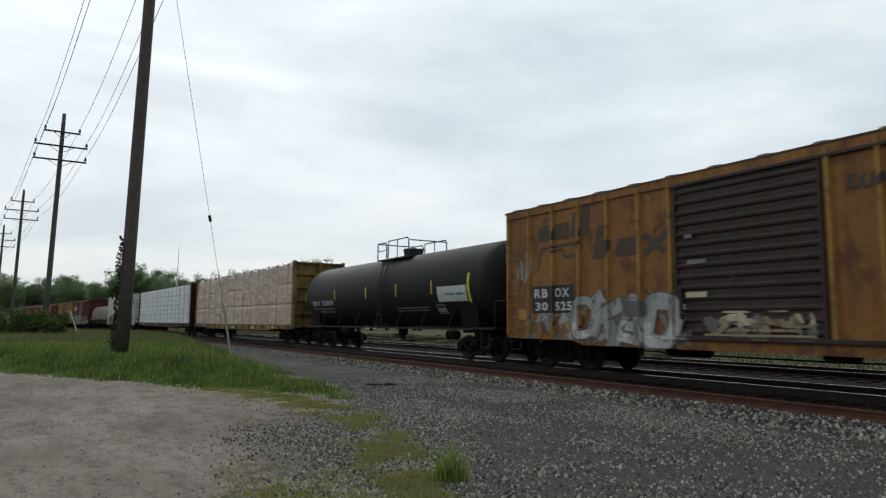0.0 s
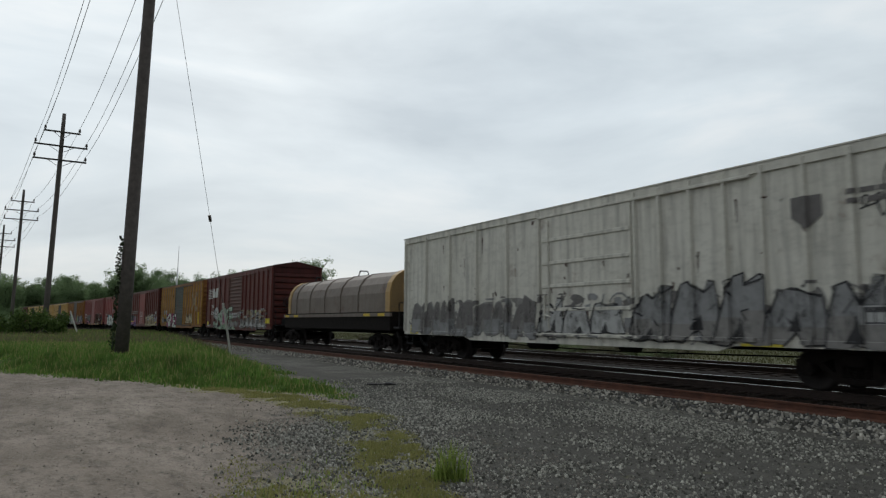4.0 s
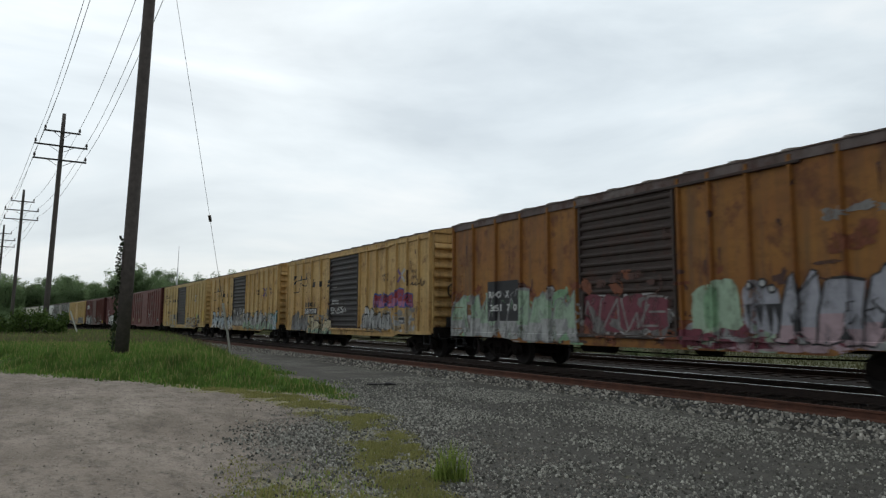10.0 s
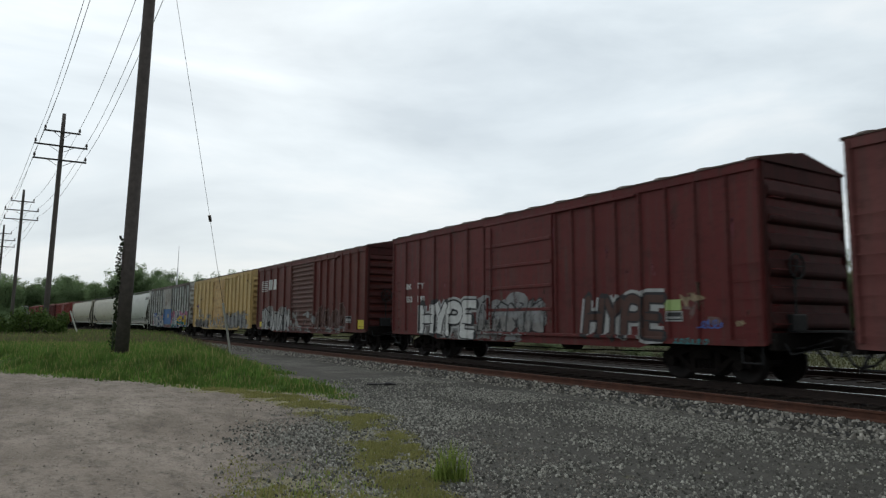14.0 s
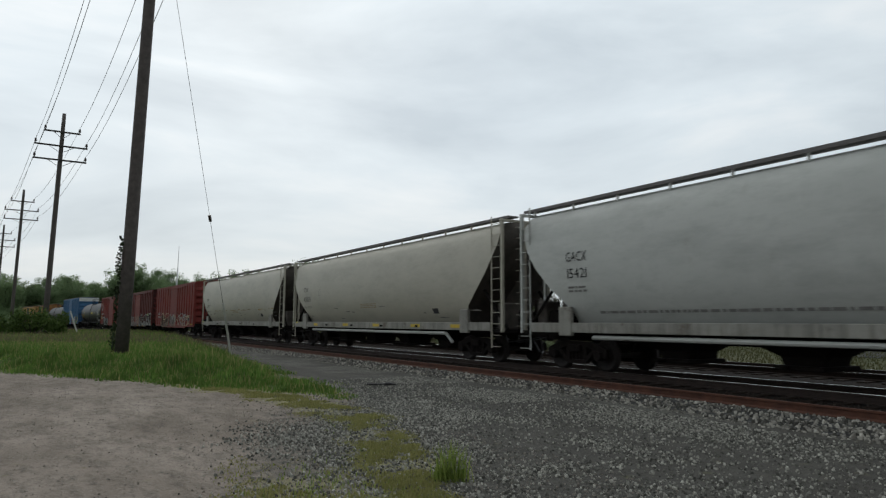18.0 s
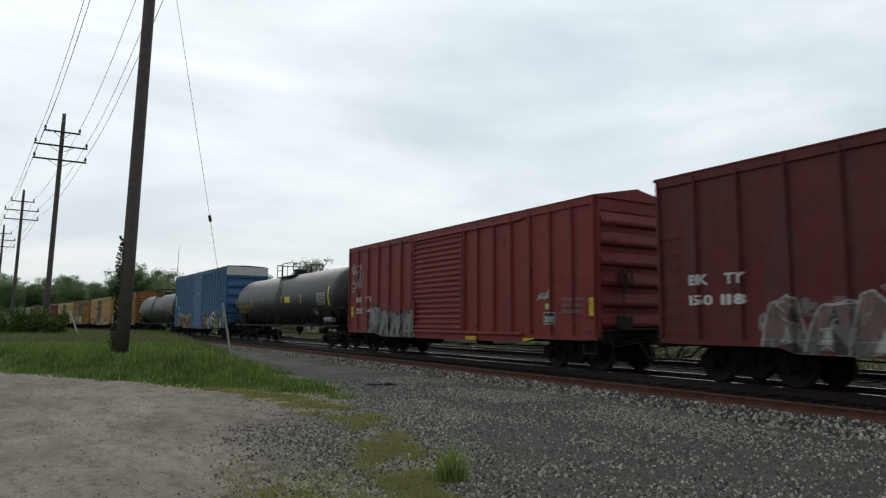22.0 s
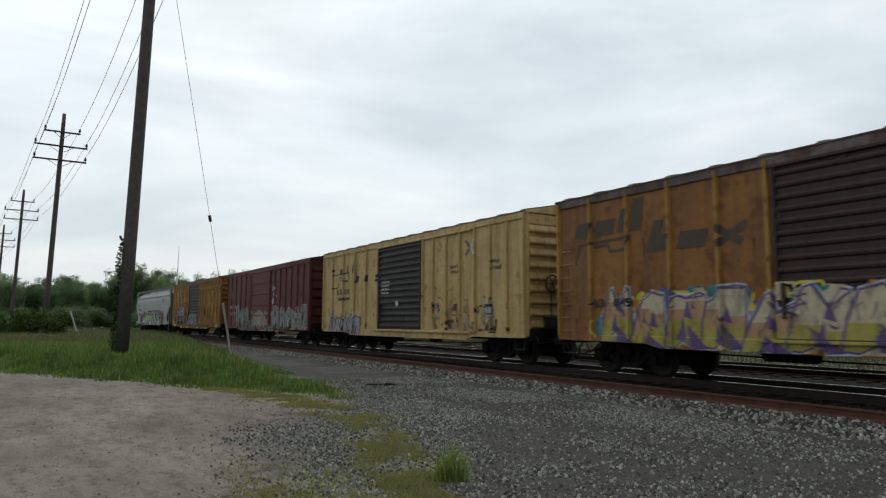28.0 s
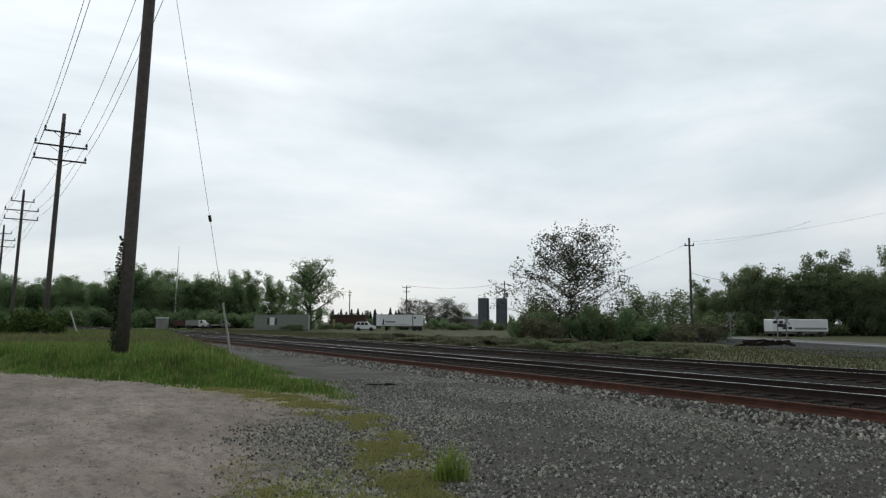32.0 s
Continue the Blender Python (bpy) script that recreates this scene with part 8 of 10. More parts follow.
    small_print(sd, "faint", 2.6, 4.0, 3.68, 4.0, 1, 111)
    small_print(sd, "faint", -6.8, -2.5, 3.5, 4.0, 2, 112)
    small_print(sd, "faint", -6.6, -3.3, 2.0, 2.4, 2, 113)
    fl = Flat().stroke([(1.5, 1.0), (1.45, 1.8), (1.75, 2.6), (2.2, 2.2), (2.5, 1.9), (3.0, 2.5), (3.5, 2.4), (3.5, 1.2), (2.5, 0.7), (1.5, 1.05)], 0.035).stroke([(2.5, 1.95), (2.5, 0.95)], 0.03)
    decal(sd, fl, INK["grey_white"], 3, "chalk_heart", "sprayed heart outline")
    tag_scrawl(sd, 1.6, 3.3, 1.4, 2.7, INK["grey_white"], 114, 6)
    patches(sd, "yellow", [(7.9, 8.1, 1.1, 2.15)])
    patches(sd, "lime", [(5.28, 5.55, 1.67, 1.85)])
    placard(sd, 6.34, 6.85, 1.33, 1.64)
    patches(sd, "tan", [(-7.6, -7.0, 1.3, 1.7), (-4.0, -3.3, 1.2, 1.6)], 1)

    sd = boxcar("dark burgundy boxcar with black and white graffiti letters", -313.5, P_BURG, P_BURG, (-1.63, 1.65), "plug", 5, 7, rib_d=0.06, end_n=6, near=True)
    piece(sd, "HYPE", -5.95, -2.2, 0.70, 2.15, "white", "black", 121, glow="grey_white", fat=0.26, wild=0.35, solid=True)
    mess(sd, -6.0, 1.3, 0.72, 1.6, ("dull", "grey", "mid"), 126, 6)
    mess(sd, 6.0, 7.6, 1.2, 2.0, ("faint", "tan"), 127, 4)
    burner(sd, 4, -2.05, 1.25, 1.02, 2.2, "grey", "black", 122, cloud="grey", second="dull")
    piece(sd, "HYPE", 2.9, 5.55, 0.88, 2.05, "brown", "black", 125, glow="grey_white", fat=0.22, wild=0.35, solid=True)
    marks(sd, "white", [("BK", -7.1, -6.65, 2.58, 2.8), ("TY", -6.15, -5.72, 2.58, 2.8), ("152", -7.08, -6.58, 2.08, 2.31), ("490", -6.2, -5.62, 2.08, 2.31)])
    tag_scrawl(sd, 5.7, 6.7, 0.8, 1.1, INK["teal"], 123, 6)
    tag_scrawl(sd, 6.4, 7.1, 1.2, 1.4, INK["blue"], 124, 4)
    patches(sd, "lime", [(5.6, 6.0, 1.6, 1.85)])
    placard(sd, 5.62, 6.05, 1.35, 1.58)

    sd = boxcar("brown boxcar with striped emblem and outlined graffiti", -331.9, P_BROWN, P_DOORBROWN, (-2.0, 1.5), "corrugated", 4, 6, end_n=10)
    mess(sd, -7.0, 5.8, 0.8, 1.9, ("dull", "faint", "grey"), 133, 5)
    burner(sd, 5, -6.9, -1.9, 0.75, 2.3, "grey_white", "black", 131, cloud="dull")
    burner(sd, 4, 1.9, 5.7, 1.05, 2.25, "brown", "faint", 132)
    striped_emblem(sd, -7.6, -4.5, 3.15, 3.85)
    patches(sd, "safety", [(7.0, 7.65, 1.0, 1.4), (-7.8, -7.4, 1.0, 1.3)])
    placard(sd, 5.65, 6.3, 1.27, 1.58)

    sd = boxcar("weathered yellow and cream boxcar with tan corner post", -349.0, P_PALE, P_YELLOW, (-2.1, 1.3), "plug", 4, 6)
    burner(sd, 6, -7.0, -3.0, 0.85, 1.6, "mid", "dull", 141)
    tag(sd, "MS", -6.9, -6.35, 2.38, 2.72, "purple", 142, 0.05)
    mess(sd, -7.6, 7.4, 0.8, 1.9, ("tan", "dull", "grey_white"), 144, 5)
    burner(sd, 5, 1.8, 6.8, 0.85, 2.1, "grey", "dull", 143, cloud="tan")
    patches(sd, "tan", [(-6.62, -5.7, 1.62, 2.35)], 1)
    marks(sd, "white", [("BK", -6.55, -6.1, 2.05, 2.3), ("154", -6.55, -6.05, 1.68, 1.92)])

    sd = boxcar("peeling pale grey boxcar with blue lower door and bright graffiti", -367.1, P_GREYBLUE, P_DOORBLUE, (-1.65, 1.65), "plug", 5, 6, near=True, eave=4.76, flat_top=True, end_n=8, ribs_coat=P_GREYRIB, eave_coat=P_RUSTEAVE, roof=P_ROOF, upper_door=paint("galvanised_sheet", (0.30, 0.28, 0.26), (0.40, 0.375, 0.35), 0.5, (0.10, 0.05, 0.035), 0.6, seed=33))
    blotch(sd, -6.95, -1.4, 0.6, 2.2, "pink", 155, 1, rough=0.3)
    mess(sd, -6.6, -1.4, 0.62, 2.1, ("navy", "grey", "white", "teal", "mid"), 158, 9)
    mess(sd, 1.8, 8.1, 0.62, 2.2, ("navy", "white", "teal", "pink"), 159)
    patches(sd, "maroon", [(-1.4, 1.7, 0.75, 0.92)], 1)
    burner(sd, 5, -6.5, -1.4, 0.6, 2.28, "lilac", "white", 151, shade="navy", shine="white", rim=0.05, cut=0.5)
    mess(sd, -6.3, -1.5, 0.8, 2.1, ("navy", "grey", "teal"), 160, 4)
    blotch(sd, -2.35, -2.1, 1.3, 1.8, "gold", 157, 9)
    burner(sd, 6, 1.9, 8.1, 0.62, 2.35, "lilac", "white", 152, cloud="pink", second="teal", shade="navy")
    piece(sd, "ON", 4.4, 7.2, 0.95, 1.8, "yellow", "purple", 153, second="teal", fat=0.25, layer=8)
    patches(sd, "blue", [(-6.2, -5.0, 1.80, 2.15)], 11, "number_panel")
    marks(sd, "white", [("SRN", -7.05, -6.4, 1.85, 2.06)], "bold", 12)
    marks(sd, "ice", [("6256", -6.12, -5.08, 1.85, 2.1)], "bold", 13)
    small_print(sd, "dull", -7.0, -3.8, 3.4, 4.1, 2, 154)
    placard(sd, 6.6, 7.0, 1.55, 1.85)
    patches(sd, "tan", [(0.2, 0.8, 1.65, 2.0)], 6)


def cars_three():
    # three oxide-red boxcars
    sd = boxcar("oxide red boxcar with tan and white graffiti", -447.4, P_RED, P_RED, (-1.8, 1.45), "corrugated", 5, 6, roof=P_RED, end_n=6, door_ribs=18)
    mess(sd, -2.1, 1.4, 0.85, 2.0, ("grey_white", "dull", "faded_black", "tan"), 207)
    mess(sd, -5.2, -2.1, 0.8, 1.6, ("tan", "brown", "dull"), 208, 5)
    burner(sd, 4, -5.1, -2.15, 0.78, 2.0, "brown", "tan", 201, second="faint", rim=0.03)
    tag(sd, "PKEZ", -5.0, -2.2, 0.95, 2.1, "cream", 211, 0.05)
    blotch(sd, -2.1, -1.5, 1.3, 1.9, "dull", 205, 2, "overpaint", "dull grey patch")
    blotch(sd, -1.4, -0.5, 1.0, 1.95, "faded_black", 206, 2, "overpaint", "black smear")
    burner(sd, 2, -0.85, 1.0, 1.0, 1.9, "faint", "dull", 202, rim=0.03)
    tag(sd, "TRESH", 1.4, 6.1, 0.98, 2.02, "grey_white", 203, 0.055)
    tag(sd, "KNVES", 1.55, 6.25, 0.95, 1.85, "cream", 209, 0.04)
    tag(sd, "WM", -1.2, 1.2, 1.0, 1.8, "grey_white", 210, 0.045)
    tag_scrawl(sd, 6.4, 7.6, 1.0, 1.9, INK["faint"], 204, 4, 0.03)
    marks(sd, "grey_white", [("BK", -7.09, -6.58, 1.96, 2.19), ("TY", -6.17, -5.75, 1.96, 2.19), ("154", -7.12, -6.63, 1.61, 1.84), ("464", -6.19, -5.68, 1.61, 1.84)])
    patches(sd, "gold", [(7.0, 7.5, 0.98, 1.1)])
    placard(sd, 5.92, 6.39, 1.35, 1.62)

    sd = boxcar("dark red boxcar with grey and white graffiti", -465.3, P_BURG, P_RED, (-1.95, 1.35), "corrugated", 5, 6, roof=P_RED, end_n=6, door_ribs=18)
    burner(sd, 4, -5.45, -2.0, 0.68, 2.15, "faint", "grey_white", 211, second="mid", shade="black", shine="tan", rim=0.035)
    mess(sd, -5.5, 7.7, 0.7, 1.9, ("dull", "faint", "tan", "mid"), 214, 5)
    burner(sd, 5, 1.55, 7.7, 0.72, 2.28, "brown", "grey_white", 212, second="dull")
    marks(sd, "white", [("BK", -7.5, -7.0, 2.15, 2.38), ("TY", -6.6, -6.1, 2.15, 2.38), ("150", -7.5, -6.9, 1.7, 1.93), ("118", -6.7, -6.1, 1.7, 1.93)])
    patches(sd, "lime", [(5.85, 6.1, 1.9, 2.1)], 7)
    placard(sd, 5.85, 6.4, 1.4, 1.68)
    patches(sd, "gold", [(6.3, 7.0, 0.74, 0.86), (3.3, 3.9, 0.74, 0.86), (0.0, 0.6, 0.74, 0.86)])
    small_print(sd, "grey_white", 6.9, 7.6, 1.5, 2.2, 4, 213)

    sd = boxcar("oxide red boxcar with grey graffiti beside the door", -483.1, P_RED, P_RED, (-2.05, 1.4), "corrugated", 5, 6, roof=P_RED, end_n=6, door_ribs=18, near=True)
    mess(sd, -6.1, -1.9, 0.65, 1.8, ("dull", "mid", "grey"), 226)
    burner(sd, 4, -6.0, -2.0, 0.65, 2.1, "grey", "black", 221, second="dull", shine="grey_white")
    tag(sd, "ARIOY", -7.95, -7.5, 2.55, 4.0, "white", 222, 0.04, True, 0.0)
    tag(sd, "SMET", -7.32, -6.6, 2.85, 3.6, "grey_white", 223, 0.035)
    decal(sd, Flat().stroke([(-7.1, 3.62), (-6.95, 3.98), (-6.82, 3.62), (-7.16, 3.85), (-6.75, 3.83), (-7.1, 3.62)], 0.03).stroke([(-7.1, 2.72), (-6.9, 3.0), (-6.75, 2.72)], 0.03), worn(INK["grey_white"]), 3, "sprayed_tag", "small sprayed star")
    marks(sd, "white", [("BK", -7.25, -6.77, 2.18, 2.42), ("TY", -6.27, -5.8, 2.18, 2.42), ("155", -7.27, -6.73, 1.68, 1.93), ("443", -6.33, -5.75, 1.68, 1.93)])
    tag_scrawl(sd, 5.3, 5.95, 1.95, 2.25, INK["grey_white"], 224, 6)
    patches(sd, "lime", [(5.7, 5.95, 1.7, 1.85)])
    patches(sd, "yellow", [(7.46, 7.71, 1.5, 1.98), (1.6, 2.3, 0.74, 0.86), (4.7, 5.25, 0.74, 0.86), (-7.91, -7.66, 1.54, 2.0)])
    placard(sd, 5.62, 6.11, 1.26, 1.61)
    small_print(sd, "faint", 6.4, 7.3, 1.5, 2.0, 3, 225)

    # the tall blue boxcar
    sd = boxcar("tall blue boxcar with white end panel and graffiti", -521.2, P_BLUE, P_BLUE, (-1.5, 1.7), "plug", 7, 8, near=True, eave=5.42, flat_top=True, end_n=6, rib_w=0.09, rib_d=0.06)
    burner(sd, 5, -6.4, -1.6, 0.76, 2.1, "brown", "cream", 231, cloud="tan", second="maroon")
    blotch(sd, 2.0, 3.0, 0.68, 1.75, "red", 234)
    blotch(sd, 2.9, 4.7, 0.62, 1.95, "maroon", 235)
    blotch(sd, 4.6, 6.2, 0.62, 2.1, "maroon", 236)
    blotch(sd, 4.7, 6.0, 0.62, 1.3, "teal", 237, 1.5)
    mess(sd, 2.0, 7.1, 0.65, 1.9, ("red", "teal", "mid", "maroon"), 238, 7)
    mess(sd, -6.4, -1.6, 0.75, 1.9, ("tan", "brown", "maroon"), 239)
    for word, x0, x1, z0, z1, fill, second, shine in (("G", 2.75, 3.75, 1.0, 2.0, "olive", "green", "ice"), ("O", 3.95, 4.75, 0.72, 1.75, "ice", "pale_green", "white"), ("S", 4.85, 5.75, 0.95, 2.1, "ice", "olive", "white"), ("S", 5.9, 7.0, 0.65, 2.15, "olive", "lime", "pale_green")):
        piece(sd, word, x0, x1, z0, z1, fill, "mid", 232, second=second, shine=shine, fat=0.21, rim=0.025, wild=0.45, slant=0.2)
    part("end_panel", Shape().box(8.58, 8.66, -1.56, 1.56, 4.78, 5.40), INK["white"], sd.parent, "white painted panel at the top of the end")
    marks(sd, "white", [("LW", -6.8, -6.38, 2.4, 2.62), ("90", -6.82, -6.39, 1.9, 2.12), ("23", -5.98, -5.58, 1.88, 2.1)])
    patches(sd, "tan", [(-2.17, -1.72, 1.55, 2.05)], 6)
    fl = Flat().disc(-7.75, 3.4, 0.35, 0.3, 12).disc(-7.7, 2.9, 0.32, 0.28, 12)
    decal(sd, fl, INK["cream"], 2, "paint_blob", "pale sprayed blob")
    placard(sd, 7.2, 7.75, 1.38, 1.7)
    patches(sd, "safety", [(7.2, 7.75, 0.98, 1.28), (8.02, 8.2, 1.3, 2.3)], 3)
    patches(sd, "grey", [(0.5, 0.95, 3.45, 3.75), (0.0, 0.28, 1.95, 2.5)], 2)
    for y in (-1.42, -0.95, -0.1, 0.75, 1.42):
        part("end_gate_post", shared("end_gate_post", lambda: Shape().tube((8.75, 0, 1.12), (8.75, 0, 2.5), 0.03, 6)), M_DARK, car_of(sd), at=(0, y, 0))
    for z in (1.25, 1.62, 2.0, 2.42):
        part("end_gate_bar", shared("end_gate_bar", lambda: Shape().tube((8.75, -1.42, 0), (8.75, 1.42, 0), 0.022, 6)), M_DARK, car_of(sd), at=(0, 0, z))
    part("brake_equipment_box", Shape().box(8.62, 8.85, -0.1, 0.65, 1.5, 2.35, 0.03), P_BLUE, car_of(sd))

    # yellow pool cars
    sd = pool_boxcar("rusty yellow boxcar with grey door and tall grey graffiti", -557.4, P_RUSTY, P_GREENDOOR, emblem=None, door=(-2.5, 1.0), say=False)
    mess(sd, -7.2, 6.0, 0.8, 2.0, ("grey", "dull", "tan", "mid"), 245, 6)
    burner(sd, 4, -7.0, -2.6, 0.8, 2.3, "grey_white", "mid", 241, cloud="gold")
    burner(sd, 2, 2.7, 5.0, 0.9, 3.4, "grey", "mid", 242, cloud="purple")
    burner(sd, 4, -2.3, 0.8, 1.1, 2.2, "dull", "mid", 244)
    placard(sd, 6.4, 6.95, 1.4, 2.1)
    small_print(sd, "faded_black", 2.0, 7.6, 3.9, 4.15, 1, 243)

    sd = pool_boxcar("yellow boxcar with black door and dark scrawls", -575.0, P_YELLOW)
    burner(sd, 5, -7.3, -2.5, 0.8, 1.9, "tan", "faded_black", 252)
    mess(sd, -7.4, 6.8, 0.8, 1.8, ("tan", "brown", "cream"), 254, 5)
    burner(sd, 4, 2.0, 6.5, 0.8, 2.0, "cream", "faded_black", 253)
    cross_emblem(sd, 5.3, 3.2, 0.6, "purple", "grey_white")
    tag_scrawl(sd, -7.85, -7.2, 3.0, 3.3, INK["faded_black"], 251, 5)

    sd = pool_boxcar("rusting yellow boxcar with bright pointed graffiti", -592.6, P_RUSTY, P_RUSTDOOR, emblem="faded_black", big=True, say=False, door=(-1.75, 1.6), near=True, eave_coat=P_RUSTEAVE)
    blotch(sd, -6.8, -5.9, 0.9, 1.6, "teal", 264)
    blotch(sd, -4.9, -2.3, 1.5, 2.2, "teal", 265)
    mess(sd, -6.6, 1.7, 0.72, 2.1, ("gold", "safety", "purple", "orange", "cream"), 267, 8)
    burner(sd, 5, -6.5, -1.5, 0.72, 2.4, "cream", "purple", 261, mid="peach", second="mustard", shade="purple", glow="ice", slant=0.2)
    blotch(sd, -1.55, 1.7, 0.75, 2.25, "teal", 266)
    burner(sd, 3, -1.5, 1.6, 0.72, 2.35, "cream", "purple", 263, second="mustard", shade="purple", glow="ice")
    cross_emblem(sd, 5.4, 3.0, 1.6, "gold", "gold")
    patches(sd, "gold", [(-6.4, -1.0, 0.74, 0.95)], 1)
    marks(sd, "black", [("43", -6.9, -6.4, 1.7, 1.93), ("049", -6.1, -5.45, 1.7, 1.93)], "bold", 13)
    small_print(sd, "faded_black", 1.8, 7.8, 3.85, 4.2, 1, 262)
    placard(sd, 6.62, 7.09, 1.54, 1.89)
    patches(sd, "yellow", [(7.08, 7.3, 1.1, 2.1), (3.9, 4.1, 1.3, 1.75)])
    patches(sd, "lime", [(5.35, 5.6, 2.0, 2.2)])

    sd = pool_boxcar("pale yellow boxcar with smooth black door and rust scabs", -610.2, P_PALE, door=(-1.85, 1.75), near=True)
    mess(sd, -7.4, -3.7, 0.65, 1.9, ("lilac", "cream", "tan"), 275, 6)
    mess(sd, 2.2, 6.6, 1.0, 2.2, ("brown", "tan"), 276, 5)
    burner(sd, 5, -7.3, -3.75, 0.6, 1.85, "lilac", "faded_black", 272, second="rose", shine="white", rim=0.035)
    cross_emblem(sd, 5.05, 3.85, 0.6, "mid", "white")
    marks(sd, "faded_black", [("RB", -6.4, -5.8, 2.58, 2.85), ("OX", -5.55, -4.9, 2.58, 2.85)])
    small_print(sd, "faded_black", -6.3, -4.9, 2.2, 2.45, 1, 271)
    scrapes(sd, 2.4, 6.6, 1.0, 2.5, INK["faded_black"], 273, 40)
    placard(sd, 5.86, 6.35, 1.54, 1.93)
    small_print(sd, "grey_white", -1.5, -0.8, 2.4, 3.0, 4, 274)
    decal(sd, Flat().disc(-0.1, 2.05, 0.12), INK["white"], 4, "round_mark")

    sd = boxcar("burgundy boxcar with large grey graffiti", -628.1, P_BURG, P_BURG, (-2.7, 1.4), "plug", 4, 6, roof=P_BURG, end_n=7, rib_d=0.06)
    mess(sd, -6.0, 7.8, 0.65, 2.0, ("dull", "faint", "mid", "grey"), 287, 6)
    burner(sd, 4, -5.8, -1.85, 0.65, 2.45, "dull", "mid", 281, second="faint", shine="grey_white")
    burner(sd, 3, -1.6, 0.85, 0.98, 2.03, "tan", "grey_white", 282)
    burner(sd, 3, 2.0, 5.55, 0.85, 2.6, "grey", "grey_white", 283, second="dull", shade="black")
    burner(sd, 2, 5.75, 7.75, 0.95, 2.35, "dull", "grey_white", 286)
    marks(sd, "grey_white", [("BK", -7.35, -6.85, 2.2, 2.45), ("TY", -6.45, -5.95, 2.2, 2.45), ("151", -7.35, -6.8, 1.75, 1.98), ("829", -6.5, -5.9, 1.75, 1.98)])
    decal(sd, Flat().disc(2.1, 2.55, 0.2).disc(2.25, 2.95, 0.13).disc(2.75, 2.85, 0.08), INK["grey_white"], 2, "painted_bubbles")
    placard(sd, 5.9, 6.38, 1.59, 1.92)
    patches(sd, "gold", [(-0.3, 0.35, 0.74, 0.86), (5.65, 6.15, 0.88, 1.0), (2.8, 3.4, 0.74, 0.86)])
    tag_scrawl(sd, 1.8, 2.55, 3.15, 3.5, INK["grey_white"], 284, 7)
    tag_scrawl(sd, -7.8, -7.0, 2.7, 3.5, INK["faint"], 285, 6)

    sd = pool_boxcar("rust-orange boxcar with yellow ghost emblem and yellow sill marks", -646.1, P_ORANGE, P_RUSTDOOR, emblem="gold", big=True, say=False, door=(-1.75, 1.75), near=True)
    mess(sd, -1.6, 1.4, 1.0, 2.0, ("mid", "dull", "grey"), 297)
    mess(sd, -7.8, -2.0, 0.9, 2.0, ("faint", "rust", "dull"), 298, 4)
    burner(sd, 4, -1.65, 1.35, 1.05, 2.1, "mid", "grey_white", 293, second="dull")
    tag(sd, "SM", -3.6, -2.4, 0.95, 2.1, "faint", 294, 0.06)
    tag(sd, "W", 2.0, 2.5, 1.1, 1.5, "grey_white", 295, 0.04)
    tag(sd, "REV", -7.9, -7.3, 0.9, 1.6, "grey_white", 296, 0.03)
    cross_emblem(sd, 5.15, 2.97, 1.75, "gold", "gold")
    slogans(sd, "gold", 2.97, 6.64, 3.0)
    small_print(sd, "gold", 1.95, 7.6, 3.85, 4.12, 1, 291)
    patches(sd, "grey_white", [(-6.05, -5.15, 1.82, 2.58), (-4.9, -3.85, 1.82, 2.58)], 2, "number_panel")
    marks(sd, "black", [("RB", -5.95, -5.3, 2.28, 2.5), ("OX", -4.75, -4.05, 2.28, 2.5), ("329", -5.95, -5.3, 1.92, 2.14), ("93", -4.65, -4.1, 1.92, 2.14)], "bold", 4)
    patches(sd, "black", [(-6.05, -5.15, 1.05, 1.75), (-4.9, -3.85, 1.05, 1.75)], 2, "data_panel")
    small_print(sd, "grey", -5.95, -3.95, 1.3, 1.65, 2, 292)
    patches(sd, "grey_white", [(6.76, 7.26, 1.22, 2.06), (-2.26, -1.98, 2.42, 2.7)])
    patches(sd, "gold", [(6.82, 7.2, 1.28, 2.0)], 5)
    patches(sd, "safety", [(6.95, 7.6, 0.86, 1.1), (-7.2, -6.65, 0.86, 1.02), (-4.5, -4.0, 0.74, 0.88), (-2.3, -1.75, 0.74, 0.88), (1.3, 1.9, 0.74, 0.88), (4.0, 4.5, 0.74, 0.88), (-7.9, -7.4, 1.1, 1.3)])
    patches(sd, "lime", [(5.6, 5.9, 1.85, 2.0)])


cars_one()
cars_two()
cars_three()


# ---- tank cars ----


